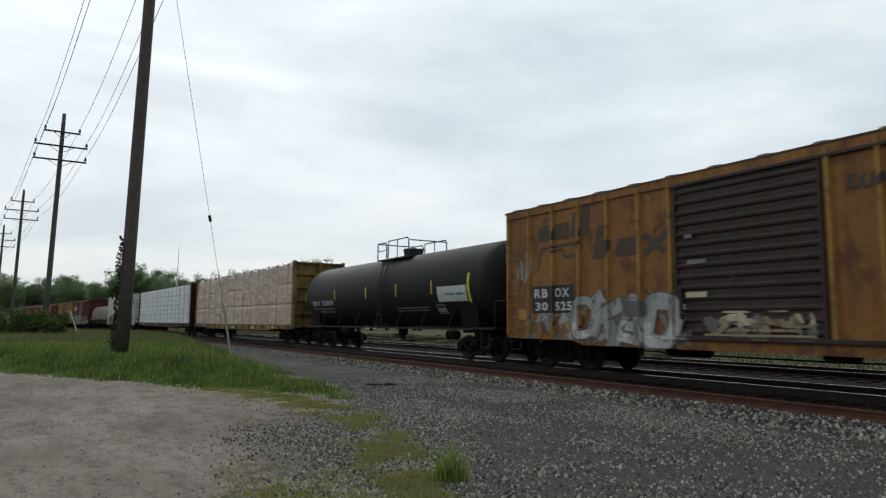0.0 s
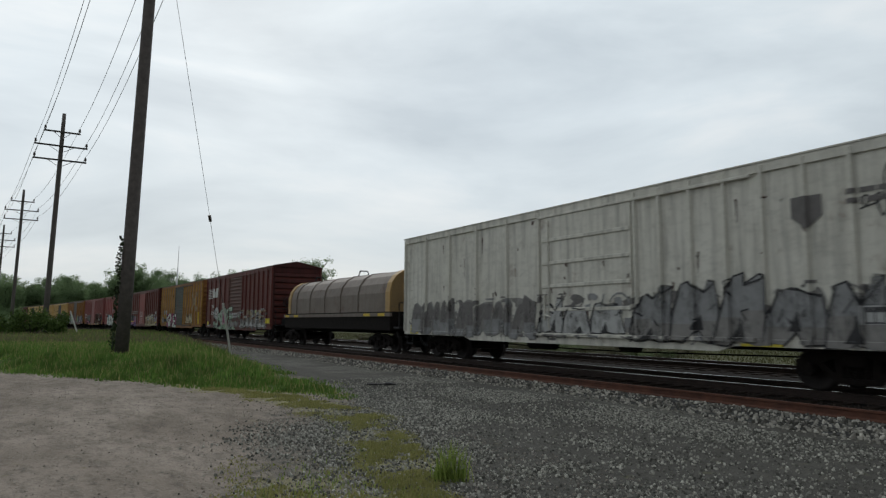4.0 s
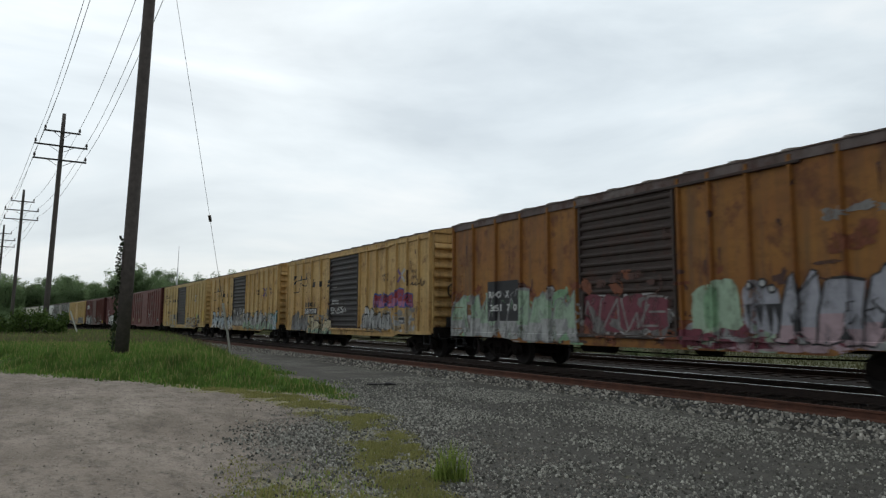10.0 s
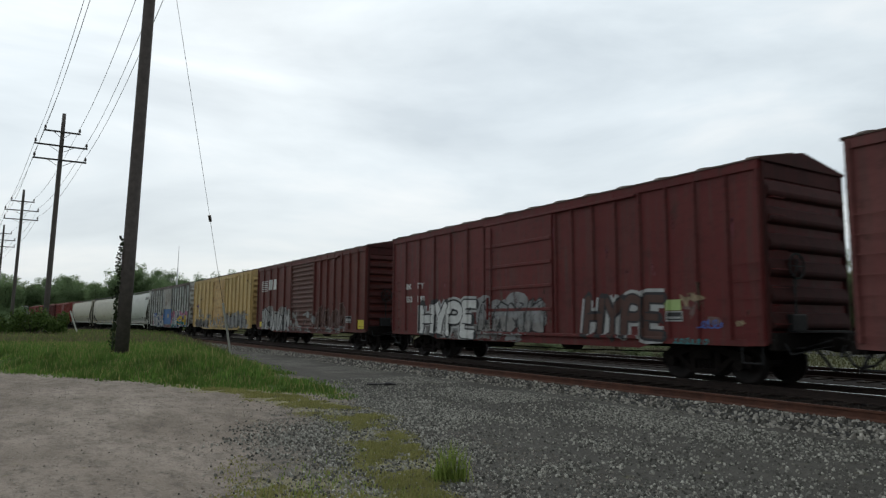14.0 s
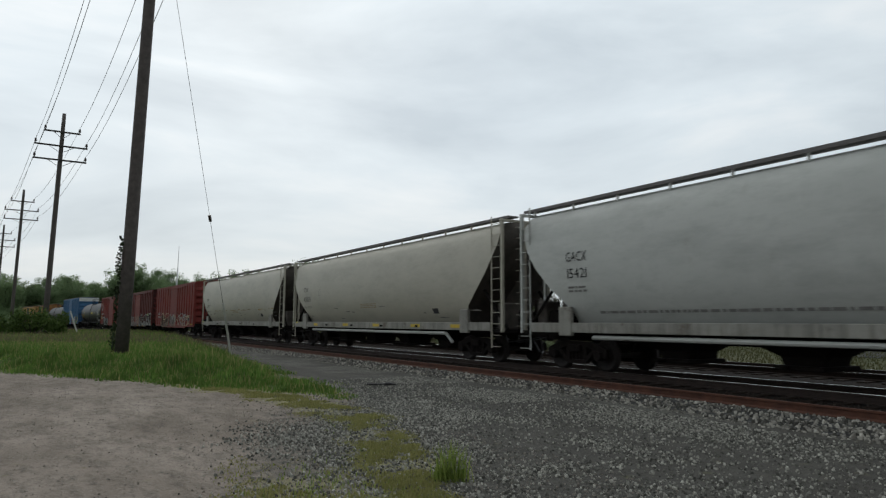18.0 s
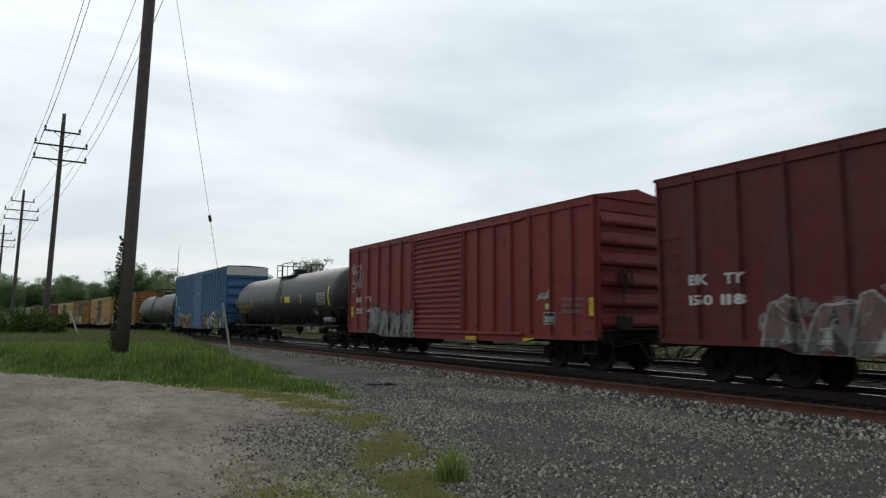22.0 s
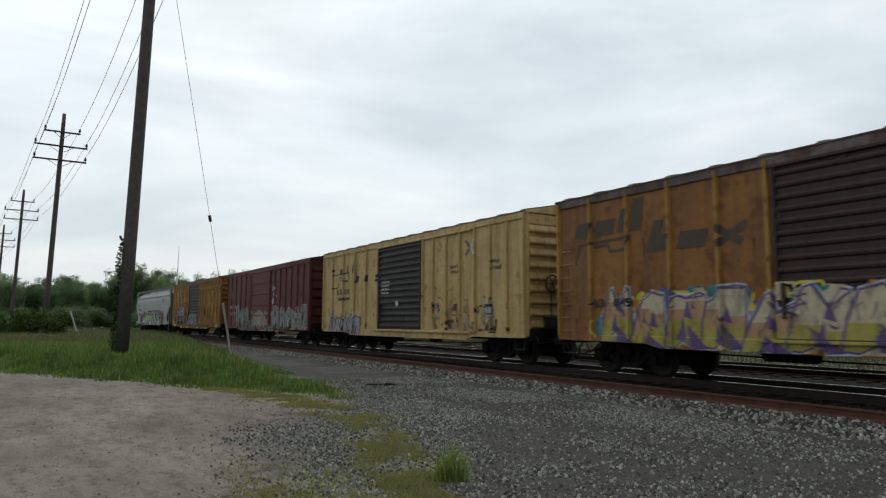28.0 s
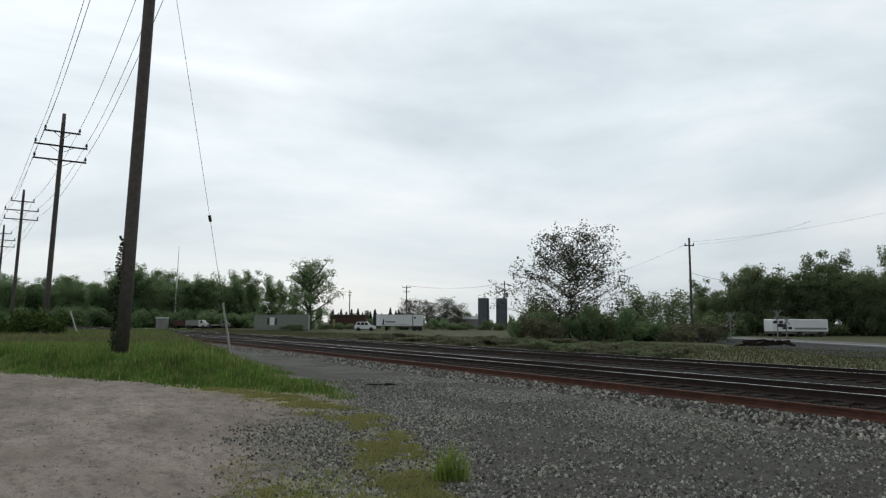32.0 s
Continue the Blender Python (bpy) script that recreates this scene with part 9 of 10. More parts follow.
def tank_car(label, rear, coat, half=9.5, ladder_x=0.6, cage=(-1.6, 2.4)):
    car = freight_car("tank_car", label, rear, half)
    r, zc, L = 1.52, 2.66, half - 0.45
    pr = [(-L, 0.02)] + [(-L + 0.85 * (1 - math.cos(math.radians(q))), r * math.sin(math.radians(q))) for q in (12, 25, 38, 52, 66, 78, 90)]
    pr += [(-x, rr) for x, rr in reversed(pr)]
    shell = part("tank_shell", Shape().lathe(pr, 40, "x").moved(0, 0, zc), coat, car, smooth=True)
    for x in (-L + 0.95, -3.2, 3.2, L - 0.95):
        part("weld_band", shared("weld_band", lambda: Shape().lathe([(-0.03, r - 0.02), (-0.02, r + 0.003), (0.02, r + 0.003), (0.03, r - 0.02)], 40, "x"), True), coat, shell, at=(x, 0, zc))
    for sgn in (-1, 1):
        x = sgn * (half - 2.15)
        part("saddle", Shape().prism([(-1.25, 0.95), (1.25, 0.95), (1.35, 1.9), (0.9, 1.45), (0, 1.25), (-0.9, 1.45), (-1.35, 1.9)], x - 0.5, x + 0.5, "x"), M_UNDER, car)
        part("stub_sill", Shape().box(min(x - sgn * 1.2, sgn * half), max(x - sgn * 1.2, sgn * half), -0.3, 0.3, 0.75, 1.12, 0.03), M_UNDER, car)
        part("end_platform", Shape().box(sgn * (half - 1.15) - 0.6, sgn * (half - 1.15) + 0.6, -1.45, 1.45, 1.08, 1.14), M_DARK, car)
        rail = Shape()
        for y in (-1.42, 1.42):
            rail.pipe([(sgn * (half - 0.55), y, 1.12), (sgn * (half - 0.55), y, 2.0)], 0.02)
        rail.pipe([(sgn * (half - 0.55), -1.42, 2.0), (sgn * (half - 0.12), -1.3, 2.0), (sgn * (half - 0.12), 1.3, 2.0), (sgn * (half - 0.55), 1.42, 2.0)], 0.02)
        part("end_railing", rail, M_DARK, car)
        for y in (-1.42, 1.42):
            part("step", shared("tank_step", lambda: Shape().pipe([(0, 0, 1.08), (0, 0, 0.5), (0.44, 0, 0.5), (0.44, 0, 1.08)], 0.02, 4)), M_DARK, car, at=(sgn * (half - 1.1) - 0.2, y, 0))
        coupler(car, sgn * (half + 0.0), sgn)
        truck(car, x)
    for y in (-1.46, 1.46):
        side = Shape().box(-half + 1.7, half - 1.7, y - 0.03, y + 0.03, 1.06, 1.12)
        part("side_rail", side, M_DARK, car)
    for x in (-6, -4, -2, 0, 2, 4, 6):
        part("rail_hanger", shared("rail_hanger", lambda: Shape().tube((0, -1.46, 1.09), (0, -1.2, 1.75), 0.02, 5)), M_DARK, car, at=(x, 0, 0))
    # the platform and railing round the manway
    a, b = cage
    top = zc + r
    plat = Shape().box(a, b, -0.95, -0.45, top - 0.16, top - 0.11).box(a, b, 0.45, 0.95, top - 0.16, top - 0.11)
    part("walkway", plat, M_DARK, car)
    rail = Shape()
    for y in (-0.93, 0.93):
        m = a + (b - a) * 0.3
        rail.pipe([(a, y, top - 0.15), (a, y, top + 0.62), (m - 0.1, y, top + 0.62), (m, y, top + 0.5), (m, y, top - 0.1)], 0.028)
        rail.pipe([(m + 0.15, y, top - 0.1), (m + 0.15, y, top + 0.66), (b - 0.1, y, top + 0.66), (b, y, top + 0.56), (b, y, top - 0.15)], 0.026)
        rail.pipe([((m + b) / 2, y, top + 0.66), ((m + b) / 2, y, top - 0.1)], 0.02)
        rail.pipe([(a, y, top + 0.28), (m, y, top + 0.28)], 0.02)
    rail.pipe([(a, -0.93, top + 0.62), (a, 0.93, top + 0.62)], 0.026).pipe([(b, -0.93, top + 0.56), (b, 0.93, top + 0.56)], 0.026)
    part("railing", rail, M_DARK, car, "black pipe railing round the manway")
    dome = Shape().lathe([(0, 0.36), (0.28, 0.36), (0.30, 0.40), (0.36, 0.40), (0.40, 0.34), (0.44, 0.1)], 16, "z").moved(a + (b - a) * 0.52, 0, top - 0.06)
    part("manway", dome, M_DARK, car)
    part("valve", Shape().tube((a + (b - a) * 0.8, 0, top - 0.05), (a + (b - a) * 0.8, 0, top + 0.2), 0.09, 8).tube((a + (b - a) * 0.8, 0, top + 0.2), (a + (b - a) * 0.8, 0, top + 0.27), 0.13, 8), M_DARK, car)
    lad = Shape()
    for y0 in (ladder_x, ladder_x + 0.42):
        lad.pipe([(y0, -1.62, 1.1), (y0, -1.62, 2.7), (y0, -1.32, 3.75), (y0, -0.95, top - 0.1)], 0.022)
    for i in range(9):
        z = 1.3 + i * 0.32
        yy = -1.62 if z < 2.7 else -1.62 + (z - 2.7) * 0.32
        lad.tube((ladder_x, yy, z), (ladder_x + 0.42, yy, z), 0.016, 4)
    part("ladder", lad, M_DARK, car)
    part("bottom_outlet", Shape().tube((0, 0, 1.2), (0, 0, 0.75), 0.22, 10).tube((0, 0, 0.75), (0, 0, 0.55), 0.1, 8), M_UNDER, car)
    part("brake_cylinder", Shape().tube((half - 4.6, -0.6, 0.85), (half - 4.0, -0.6, 0.85), 0.16, 12), M_UNDER, car)
    part("air_reservoir", Shape().tube((-half + 4.2, -0.6, 0.85), (-half + 5.1, -0.6, 0.85), 0.2, 12), M_UNDER, car)
    part("brake_rod", Shape().pipe([(-half + 2.2, -0.5, 0.7), (0, -0.6, 0.66), (half - 2.2, -0.5, 0.7)], 0.02), M_UNDER, car)

    def depth(x, z):
        return math.sqrt(max(0.02, (r + 0.004) ** 2 - (z - zc) ** 2))
    return Side(shell, depth, (), [1.3 + 0.1 * i for i in range(28)]), car


def tank_bands(sd, ink, xs, z0, z1, w=0.09):
    for x in xs:
        decal(sd, Flat().rect(x - w / 2, x + w / 2, z0, z1), INK[ink], 1, "reflective_stripe", "yellow reflective stripe")


def tanks():
    sd, car = tank_car("black tank car with white lettering and yellow stripes", -35.4, P_TANK, 9.3, 0.6, (-0.75, 2.1))
    marks(sd, "white", [("DBUX", -7.2, -6.25, 2.12, 2.36), ("250831", -5.95, -4.55, 2.12, 2.36)])
    small_print(sd, "dull", -7.3, -4.6, 1.7, 2.0, 2, 301)
    tank_bands(sd, "yellow", (-8.2, -4.25, -0.75, 2.1, 4.9), 2.35, 2.85)
    tank_bands(sd, "safety", (7.35,), 2.0, 3.0, 0.13)
    decal(sd, Flat().rect(5.3, 7.2, 2.05, 2.6), INK["white"], 1, "sign_board", "white sign panel with green mark")
    decal(sd, Flat().bars(5.8, 7.1, 2.2, 2.35, 1, random.Random(3)), INK["teal"], 2, "small_print")
    placard(sd, 5.0, 5.6, 1.62, 1.95)
    small_print(sd, "dull", 1.9, 4.4, 1.7, 1.9, 2, 302)

    sd, car = tank_car("black tank car with yellow lettering and grey weathered top", -502.8, P_DULLTANK, 9.5, 0.2, (-1.7, 1.15))
    marks(sd, "gold", [("UTLX", -8.0, -6.9, 2.16, 2.48), ("648267", -6.6, -5.0, 2.16, 2.48)])
    small_print(sd, "gold", -7.9, -6.4, 1.85, 2.05, 2, 303)
    tank_bands(sd, "safety", (-8.5, -5.0, 0.85, 4.0), 2.32, 2.8, 0.1)
    tank_bands(sd, "grey", (-2.6,), 2.32, 2.8, 0.08)
    tank_bands(sd, "safety", (7.85,), 2.1, 3.1, 0.14)
    decal(sd, Flat().rect(1.45, 2.3, 2.4, 2.74), INK["safety"], 1, "sign_board", "yellow sign panel")
    decal(sd, Flat().border(6.3, 7.4, 2.2, 2.8, 0.03).bars(6.35, 7.35, 2.25, 2.75, 6, random.Random(4)), INK["grey_white"], 1, "data_panel", "panel of white test data")
    placard(sd, 5.5, 6.0, 1.67, 2.0)
    part("heater_pipe", Shape().tube((7.1, -1.3, 1.42), (8.1, -1.3, 1.42), 0.13, 12), INK["dull"], car, "grey capped pipe")

    sd, car = tank_car("dull black tank car with white lettering", -540.2, P_GREYTANK, 9.3, -0.9, (-1.85, 0.4))
    marks(sd, "white", [("ADMX", -8.25, -7.6, 2.22, 2.44), ("28230", -7.35, -6.5, 2.22, 2.44)])
    small_print(sd, "dull", -8.2, -6.6, 1.95, 2.1, 2, 305)
    tank_bands(sd, "yellow", (-8.6, -0.2, 3.2), 2.35, 2.75, 0.1)
    tank_bands(sd, "yellow", (7.75,), 2.05, 2.95, 0.13)
    decal(sd, Flat().bars(6.05, 7.35, 2.1, 2.65, 6, random.Random(5)), INK["grey"], 1, "data_panel", "faded panel of test data")
    placard(sd, 5.4, 5.95, 1.72, 2.02)
    small_print(sd, "grey", 0.0, 0.6, 1.6, 1.9, 3, 306)
    rng = random.Random(6)
    fl = Flat()
    for _ in range(34):
        x, z, ln = rng.gauss(-0.9, 0.5), rng.uniform(2.7, 3.9), rng.uniform(0.3, 1.1)
        w = rng.uniform(0.03, 0.14)
        fl.poly(shard(rng, x - w, x + w, max(1.45, z - ln), z, 0.05, 0.6, 11))
    decal(sd, fl, worn(INK["dull"]), 1, "spill_stain", "pale spill stains below the manway")


# ---- covered hoppers ----


# Dirty brown, darkened to hold the shade of the recessed hopper ends.
P_ENDSHADE = plain("shade_brown_hopper_end", (0.075, 0.064, 0.054), 0.85, 0.0, 0.4, 2.0, 0.2)


P_HOPSILL = paint("grimy_hopper_sill_paint", (0.25, 0.24, 0.21), (0.33, 0.32, 0.28), 0.35, (0.10, 0.07, 0.05), 0.7, 0.6, seed=39)
P_HOPEND = paint("grimy_hopper_end_paint", (0.15, 0.155, 0.145), (0.20, 0.205, 0.19), 0.3, (0.08, 0.05, 0.035), 0.6, 0.6, seed=37)


def hopper_profile(step=False):
    pts = [(1.08, 1.22), (1.30, 1.55), (1.45, 1.9), (1.54, 2.35), (1.565, 2.9), (1.545, 3.4), (1.47, 3.85), (1.40, 4.17), (1.24, 4.46), (0.95, 4.60), (0.0, 4.66)]
    if step:
        pts = [(1.50, 1.22), (1.525, 1.84), (1.54, 2.35), (1.535, 2.85), (1.53, 3.3), (1.50, 3.80), (1.42, 3.92), (1.36, 4.02), (1.18, 4.28), (0.80, 4.46), (0.0, 4.52)]
    return pts


def hopper_body(half, pts, step):
    """Curved sides with sloping ends: each height has its own length."""
    def reach(z):
        if step:
            return half - 0.20 - 1.18 * max(0.0, min(1.0, 2.85 - z)) - max(0.0, z - 4.0) * 0.6
        k = max(0.0, min(1.2, (4.2 - z) / 2.1))
        return half - 0.34 - 1.5 * k ** 1.7 - max(0.0, z - 4.2) * 0.5
    sh = Shape()
    ring = [(-y, z) for y, z in pts] + [(y, z) for y, z in reversed(pts[:-1])]
    n = len(ring)
    xs = [-1, -0.6, -0.2, 0.2, 0.6, 1]
    vs = [(k * reach(z), y, z) for k in xs for y, z in ring]
    fs = [(k * n + i, k * n + i + 1, (k + 1) * n + i + 1, (k + 1) * n + i) for k in range(len(xs) - 1) for i in range(n - 1)]
    sh.add(vs, fs)
    ends = []
    for k in (0, len(xs) - 1):
        ends.append(Shape().add([(x * 0.998, y, z) for x, y, z in vs[k * n:(k + 1) * n]], [(i, i + 1, n - 2 - i, n - 1 - i) for i in range(len(pts) - 1)]))
    return sh, ends


def hopper(label, rear, coat, half=9.9, step=False, bays=4, pipe=False):
    car = freight_car("covered_hopper", label, rear, half)
    pts = hopper_profile(step)
    sides, slopes = hopper_body(half, pts, step)
    body = part("hopper_body", sides, coat, car, smooth=True)
    # the shade on the sloping ends is painted into their brown
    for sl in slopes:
        part("slope_sheet", sl, P_ENDSHADE, car, "dirty brown sloping end sheet with shade in its colour", smooth=True)
    for y in (-1.53, 1.47):
        part("side_sill", Shape().box(-half + 0.75, half - 0.75, y, y + 0.06, 1.04, 1.31, 0.012), coat if step else P_HOPSILL, car)
    for x in (-half + 2.0, half - 2.0):
        for sgn in (-1, 1):
            part("jacking_post", Shape().box(x - 0.5 * (x > 0) - 0.0, x + 0.5 - 0.5 * (x > 0), sgn * 1.5 - 0.06, sgn * 1.5 + 0.06, 0.95, 1.75, 0.02), coat if step else P_HOPSILL, car)
    if step:
        for y in (-1.49, 1.43):
            part("side_plate", Shape().box(-half + 0.3, half - 0.3, y - 0.06, y + 0.12, 3.84, 3.95, 0.02), coat, car)
        for sgn in (-1, 1):
            for y in (-1.53, 1.47):
                part("corner_plate", Shape().box(sgn * (half - 0.22) - 0.19, sgn * (half - 0.22) + 0.19, y, y + 0.06, 2.72, 4.5, 0.012), P_HOPEND, car)
    # bays below
    span = 2 * half - 7.0
    w = span / bays
    for i in range(bays):
        x0 = -span / 2 + i * w
        c = x0 + w / 2
        sh = Shape()
        lo, hi = (0.62, 0.9), (w / 2 - 0.08, 1.4)
        vs = []
        for z, hx, hy in ((1.3, hi[0], hi[1]), (0.62, 0.45, 0.55), (0.42, 0.42, 0.5)):
            vs += [(c - hx, -hy, z), (c + hx, -hy, z), (c + hx, hy, z), (c - hx, hy, z)]
        fs = [(k * 4 + j, k * 4 + (j + 1) % 4, k * 4 + 4 + (j + 1) % 4, k * 4 + 4 + j) for k in range(2) for j in range(4)] + [(8, 9, 10, 11), (3, 2, 1, 0)]
        part("discharge_bay", sh.add(vs, fs), M_UNDER, car)
        part("outlet_gate", Shape().box(c - 0.55, c + 0.55, -0.7, 0.7, 0.34, 0.44, 0.02).tube((c - 0.2, -0.95, 0.4), (c - 0.2, 0.95, 0.4), 0.04, 6), M_TRUCK, car)
    part("centre_sill", Shape().box(-half + 0.4, half - 0.4, -0.2, 0.2, 0.78, 1.1), M_UNDER, car)
    if pipe:
        part("air_pipe", Shape().pipe([(-half + 3.2, -1.4, 0.92), (0, -1.42, 0.92), (half - 3.6, -1.4, 0.92), (half - 3.3, -1.3, 0.6)], 0.06, 8), P_HOPGREY, car, "grey pneumatic pipe under the sill")
    # ends: posts, ladders, platform
    for sgn in (-1, 1):
        e = sgn * (half - 0.22)
        for y in (-1.42, -0.5, 0.5, 1.42):
            part("end_post", Shape().box(e - 0.05, e + 0.05, y - 0.05, y + 0.05, 1.0, 4.62, 0.01), P_HOPEND if step else coat, car)
        part("end_floor", Shape().box(min(e, e - sgn * 1.9), max(e, e - sgn * 1.9), -1.45, 1.45, 0.98, 1.08), M_UNDER, car)
        # added dark web closes the bright view through the shaded end recess
        tip = [(half - 0.45, 1.06), (half - 2.7, 1.06), (half - 1.75, 2.2), (half - 0.62, 3.9)]
        part("slope_web", Shape().prism([(sgn * px, pz) for px, pz in tip], -0.05, 0.05, "y"), P_ENDSHADE, car)
        part("end_beam", Shape().box(e - 0.06, e + 0.06, -1.47, 1.47, 4.56, 4.64, 0.01), coat, car)
        part("ladder", shared("hopper_ladder", lambda: ladder_shape(0.42, 0.55, 4.5, 12, 0.06)), coat, car, at=(e - sgn * 0.25 - 0.21, -1.46, 0))
        part("ladder_stile", Shape().tube((e - sgn * 0.47, -1.5, 0.5), (e - sgn * 0.47, -1.5, 4.75), 0.025, 5), coat, car)
        part("end_ladder", shared("hopper_end_ladder", lambda: ladder_shape(0.42, 1.2, 4.4, 10, 0.06)), coat, car, at=pose(e + sgn * 0.05, -sgn * 0.9, 0, 0, 0, 90 * sgn))
        ex = e - sgn * 0.85
        part("air_reservoir", shared("hopper_reservoir", lambda: Shape().tube((0, -0.95, 1.42), (0, 0.95, 1.42), 0.27, 14)), M_UNDER, car, at=(ex, 0, 0))
        part("brake_valve", shared("hopper_valve", lambda: Shape().box(-0.2, 0.2, -1.1, -0.5, 1.08, 1.95, 0.04).box(-0.14, 0.14, 0.4, 1.0, 1.6, 2.1, 0.04)), P_ENDSHADE, car, at=(ex + sgn * 0.35, 0, 0))
        part("slope_brace", Shape().tube((e, -1.2, 1.1), (e - sgn * 1.5, -1.2, 2.6), 0.05, 6).tube((e, 1.2, 1.1), (e - sgn * 1.5, 1.2, 2.6), 0.05, 6), M_UNDER, car)
        coupler(car, sgn * (half - 0.1), sgn)
        truck(car, sgn * (half - 2.15))
    # roof walkways and hatches
    for y in (-1.22, 0.84):
        part("walkway", Shape().box(-half + 0.1, half - 0.1, y, y + 0.38, 4.70, 4.75).box(-half + 0.1, half - 0.1, y - 0.02, y, 4.67 if not step else 4.62, 4.76), INK["mid"], car, "grating walkway along the roof")
        n = 12
        for i in range(n):
            x = -half + 0.6 + i * (2 * half - 1.2) / (n - 1)
            part("walkway_bracket", shared("walkway_bracket", lambda: Shape().box(-0.025, 0.025, 0, 0.05, 4.40, 4.75, 0.0)), coat, car, at=(x, y, 0))
    part("hatch_trough", Shape().box(-half + 1.2, half - 1.2, -0.3, 0.3, 4.5, 4.72, 0.05), coat, car)
    part("brake_cylinder", Shape().tube((half - 1.5, -0.8, 1.3), (half - 0.9, -0.8, 1.3), 0.16, 12), M_UNDER, car)

    def depth(x, z):
        if z < 1.315:
            return 1.536
        for (ya, za), (yb, zb) in zip(pts, pts[1:]):
            if za <= z <= zb:
                return ya + (yb - ya) * (z - za) / (zb - za)
        return 1.535 if z < 1.3 else pts[-1][0]
    return Side(body, depth, (), sorted([1.22, 1.31, 1.32] + [p[1] for p in pts[1:-1]])), car


def hoppers():
    sd, car = hopper("light grey covered hopper with dark block emblem near its end", -388.0, P_HOPGREY, 9.9, pipe=True)
    for i, x in enumerate((7.25, 7.72, 8.2, 8.65)):
        decal(sd, Flat().poly([(x, 3.72), (x + 0.36, 3.72), (x + 0.46, 4.05), (x + 0.1, 4.05)]), INK["mid"], 1, "block_shape", "dark slanted block shape")
    marks(sd, "black", [("GACX", -7.55, -6.75, 2.98, 3.25), ("15421", -7.5, -6.75, 2.52, 2.79)], "plain")
    small_print(sd, "dull", -7.5, -6.8, 2.1, 2.3, 2, 311)
    decal(sd, Flat().rect(5.4, 5.8, 1.62, 1.82), INK["black"], 1, "marks_panel")
    small_print(sd, "dull", -6.5, 4.5, 1.5, 1.62, 1, 312)

    for rear, seed in ((-408.3, 1), (-429.2, 2)):
        sd, car = hopper("cream grey covered hopper with black lettering and " + ("yellow sill marks" if seed == 1 else "ochre grime streaks"), rear, P_HOPPER, 9.9, pipe=seed == 1)
        marks(sd, "black", [("TCMX", -7.85, -7.15, 2.87, 3.12), ("451035" if seed == 1 else "451037", -7.82, -6.85, 2.36, 2.62)], "plain")
        small_print(sd, "dull", -7.9, -6.8, 2.0, 2.12, 2, 313)
        decal(sd, Flat().border(-5.75, -5.45, 2.65, 2.95, 0.02), INK["dull"], 1, "marks")
        small_print(sd, "tan", -0.8, 0.8, 1.9, 2.12, 3, 314)
        if seed == 1:
            patches(sd, "yellow", [(-6.3, -5.8, 1.12, 1.24), (-2.6, -2.0, 1.12, 1.24), (0.6, 1.2, 1.12, 1.24), (3.95, 4.65, 1.12, 1.24), (6.8, 7.8, 1.12, 1.24)], 2)
        rng = random.Random(315 + seed)
        for ink, n in (("tan", 22), ("gold", 12), ("dull", 16)) if seed == 2 else (("dull", 10),):
            streak = Flat()
            for _ in range(n):
                x, w, z = rng.uniform(-8.0, 8.4), rng.uniform(0.08, 0.45), rng.gauss(2.1, 0.03) if ink != "dull" else rng.uniform(1.45, 2.05)
                streak.poly(shard(rng, x - w, x + w, z - 0.03, z + 0.03, 0.0, 0.6, 12))
            decal(sd, streak, worn(INK[ink]), 1, "grime_streak", "ochre grime along the lower side" if seed == 2 else "dull grime along the lower side")
        for x in (-4.6, -1.6, 1.4, 4.4):
            part("sill_bracket", shared("sill_bracket", lambda: Shape().box(-0.09, 0.09, -1.57, -1.52, 1.12, 1.20, 0.01)), M_UNDER, car, at=(x, 0, 0))
        decal(sd, Flat().rect(5.36, 5.76, 1.63, 1.82), INK["black"], 1, "marks_panel")
        decal(sd, Flat().rect(-9.0, -8.7, 1.25, 1.35), INK["safety"], 1, "paint_patch")

    sd, car = hopper("grey green covered hopper with broad coloured graffiti", -664.9, P_CNW, 8.85, step=True, bays=3)
    blotch(sd, -6.1, 6.1, 0.98, 2.25, "maroon", 327)
    blotch(sd, -2.5, 4.6, 2.0, 2.55, "maroon", 328)
    mess(sd, -5.8, 6.0, 1.0, 2.3, ("maroon", "mid", "rose", "maroon"), 332, 7)
    burner(sd, 6, -4.45, 4.6, 0.98, 2.65, "black", "white", 321, second="grey", shine="grey_white", slant=0.03, rim=0.075, cut=0.5)
    blotch(sd, -4.4, -2.9, 1.05, 1.5, "ice", 330, 9)
    blotch(sd, -2.9, 0.35, 1.35, 2.12, "lime", 331, 10, "graffiti_cloud", "pale green paint sprayed across the graffiti", 0.2)
    blotch(sd, 0.95, 1.9, 1.5, 2.1, "lime", 333, 10)
    blotch(sd, 2.9, 3.9, 1.45, 2.1, "lime", 334, 10)
    blotch(sd, 1.9, 2.9, 1.45, 1.9, "teal", 335, 10)
    decal(sd, Flat().stroke([(-3.9, 1.05), (-3.3, 1.3), (-2.9, 1.05)], 0.06).stroke([(0.1, 1.05), (0.35, 1.6), (0.8, 1.75)], 0.07).stroke([(1.6, 1.85), (2.2, 1.2), (2.6, 1.4), (2.75, 1.05)], 0.06).stroke([(3.6, 2.1), (2.6, 2.2), (1.7, 2.1)], 0.07).stroke([(3.95, 1.05), (4.15, 1.5), (4.5, 1.05)], 0.06), worn(INK["white"]), 11, "graffiti_linework", "white strokes")
    sd.dx = 0.55
    marks(sd, "black", [("CNW", -7.55, -6.5, 2.45, 2.78), ("490310", -7.55, -5.9, 1.95, 2.22)])
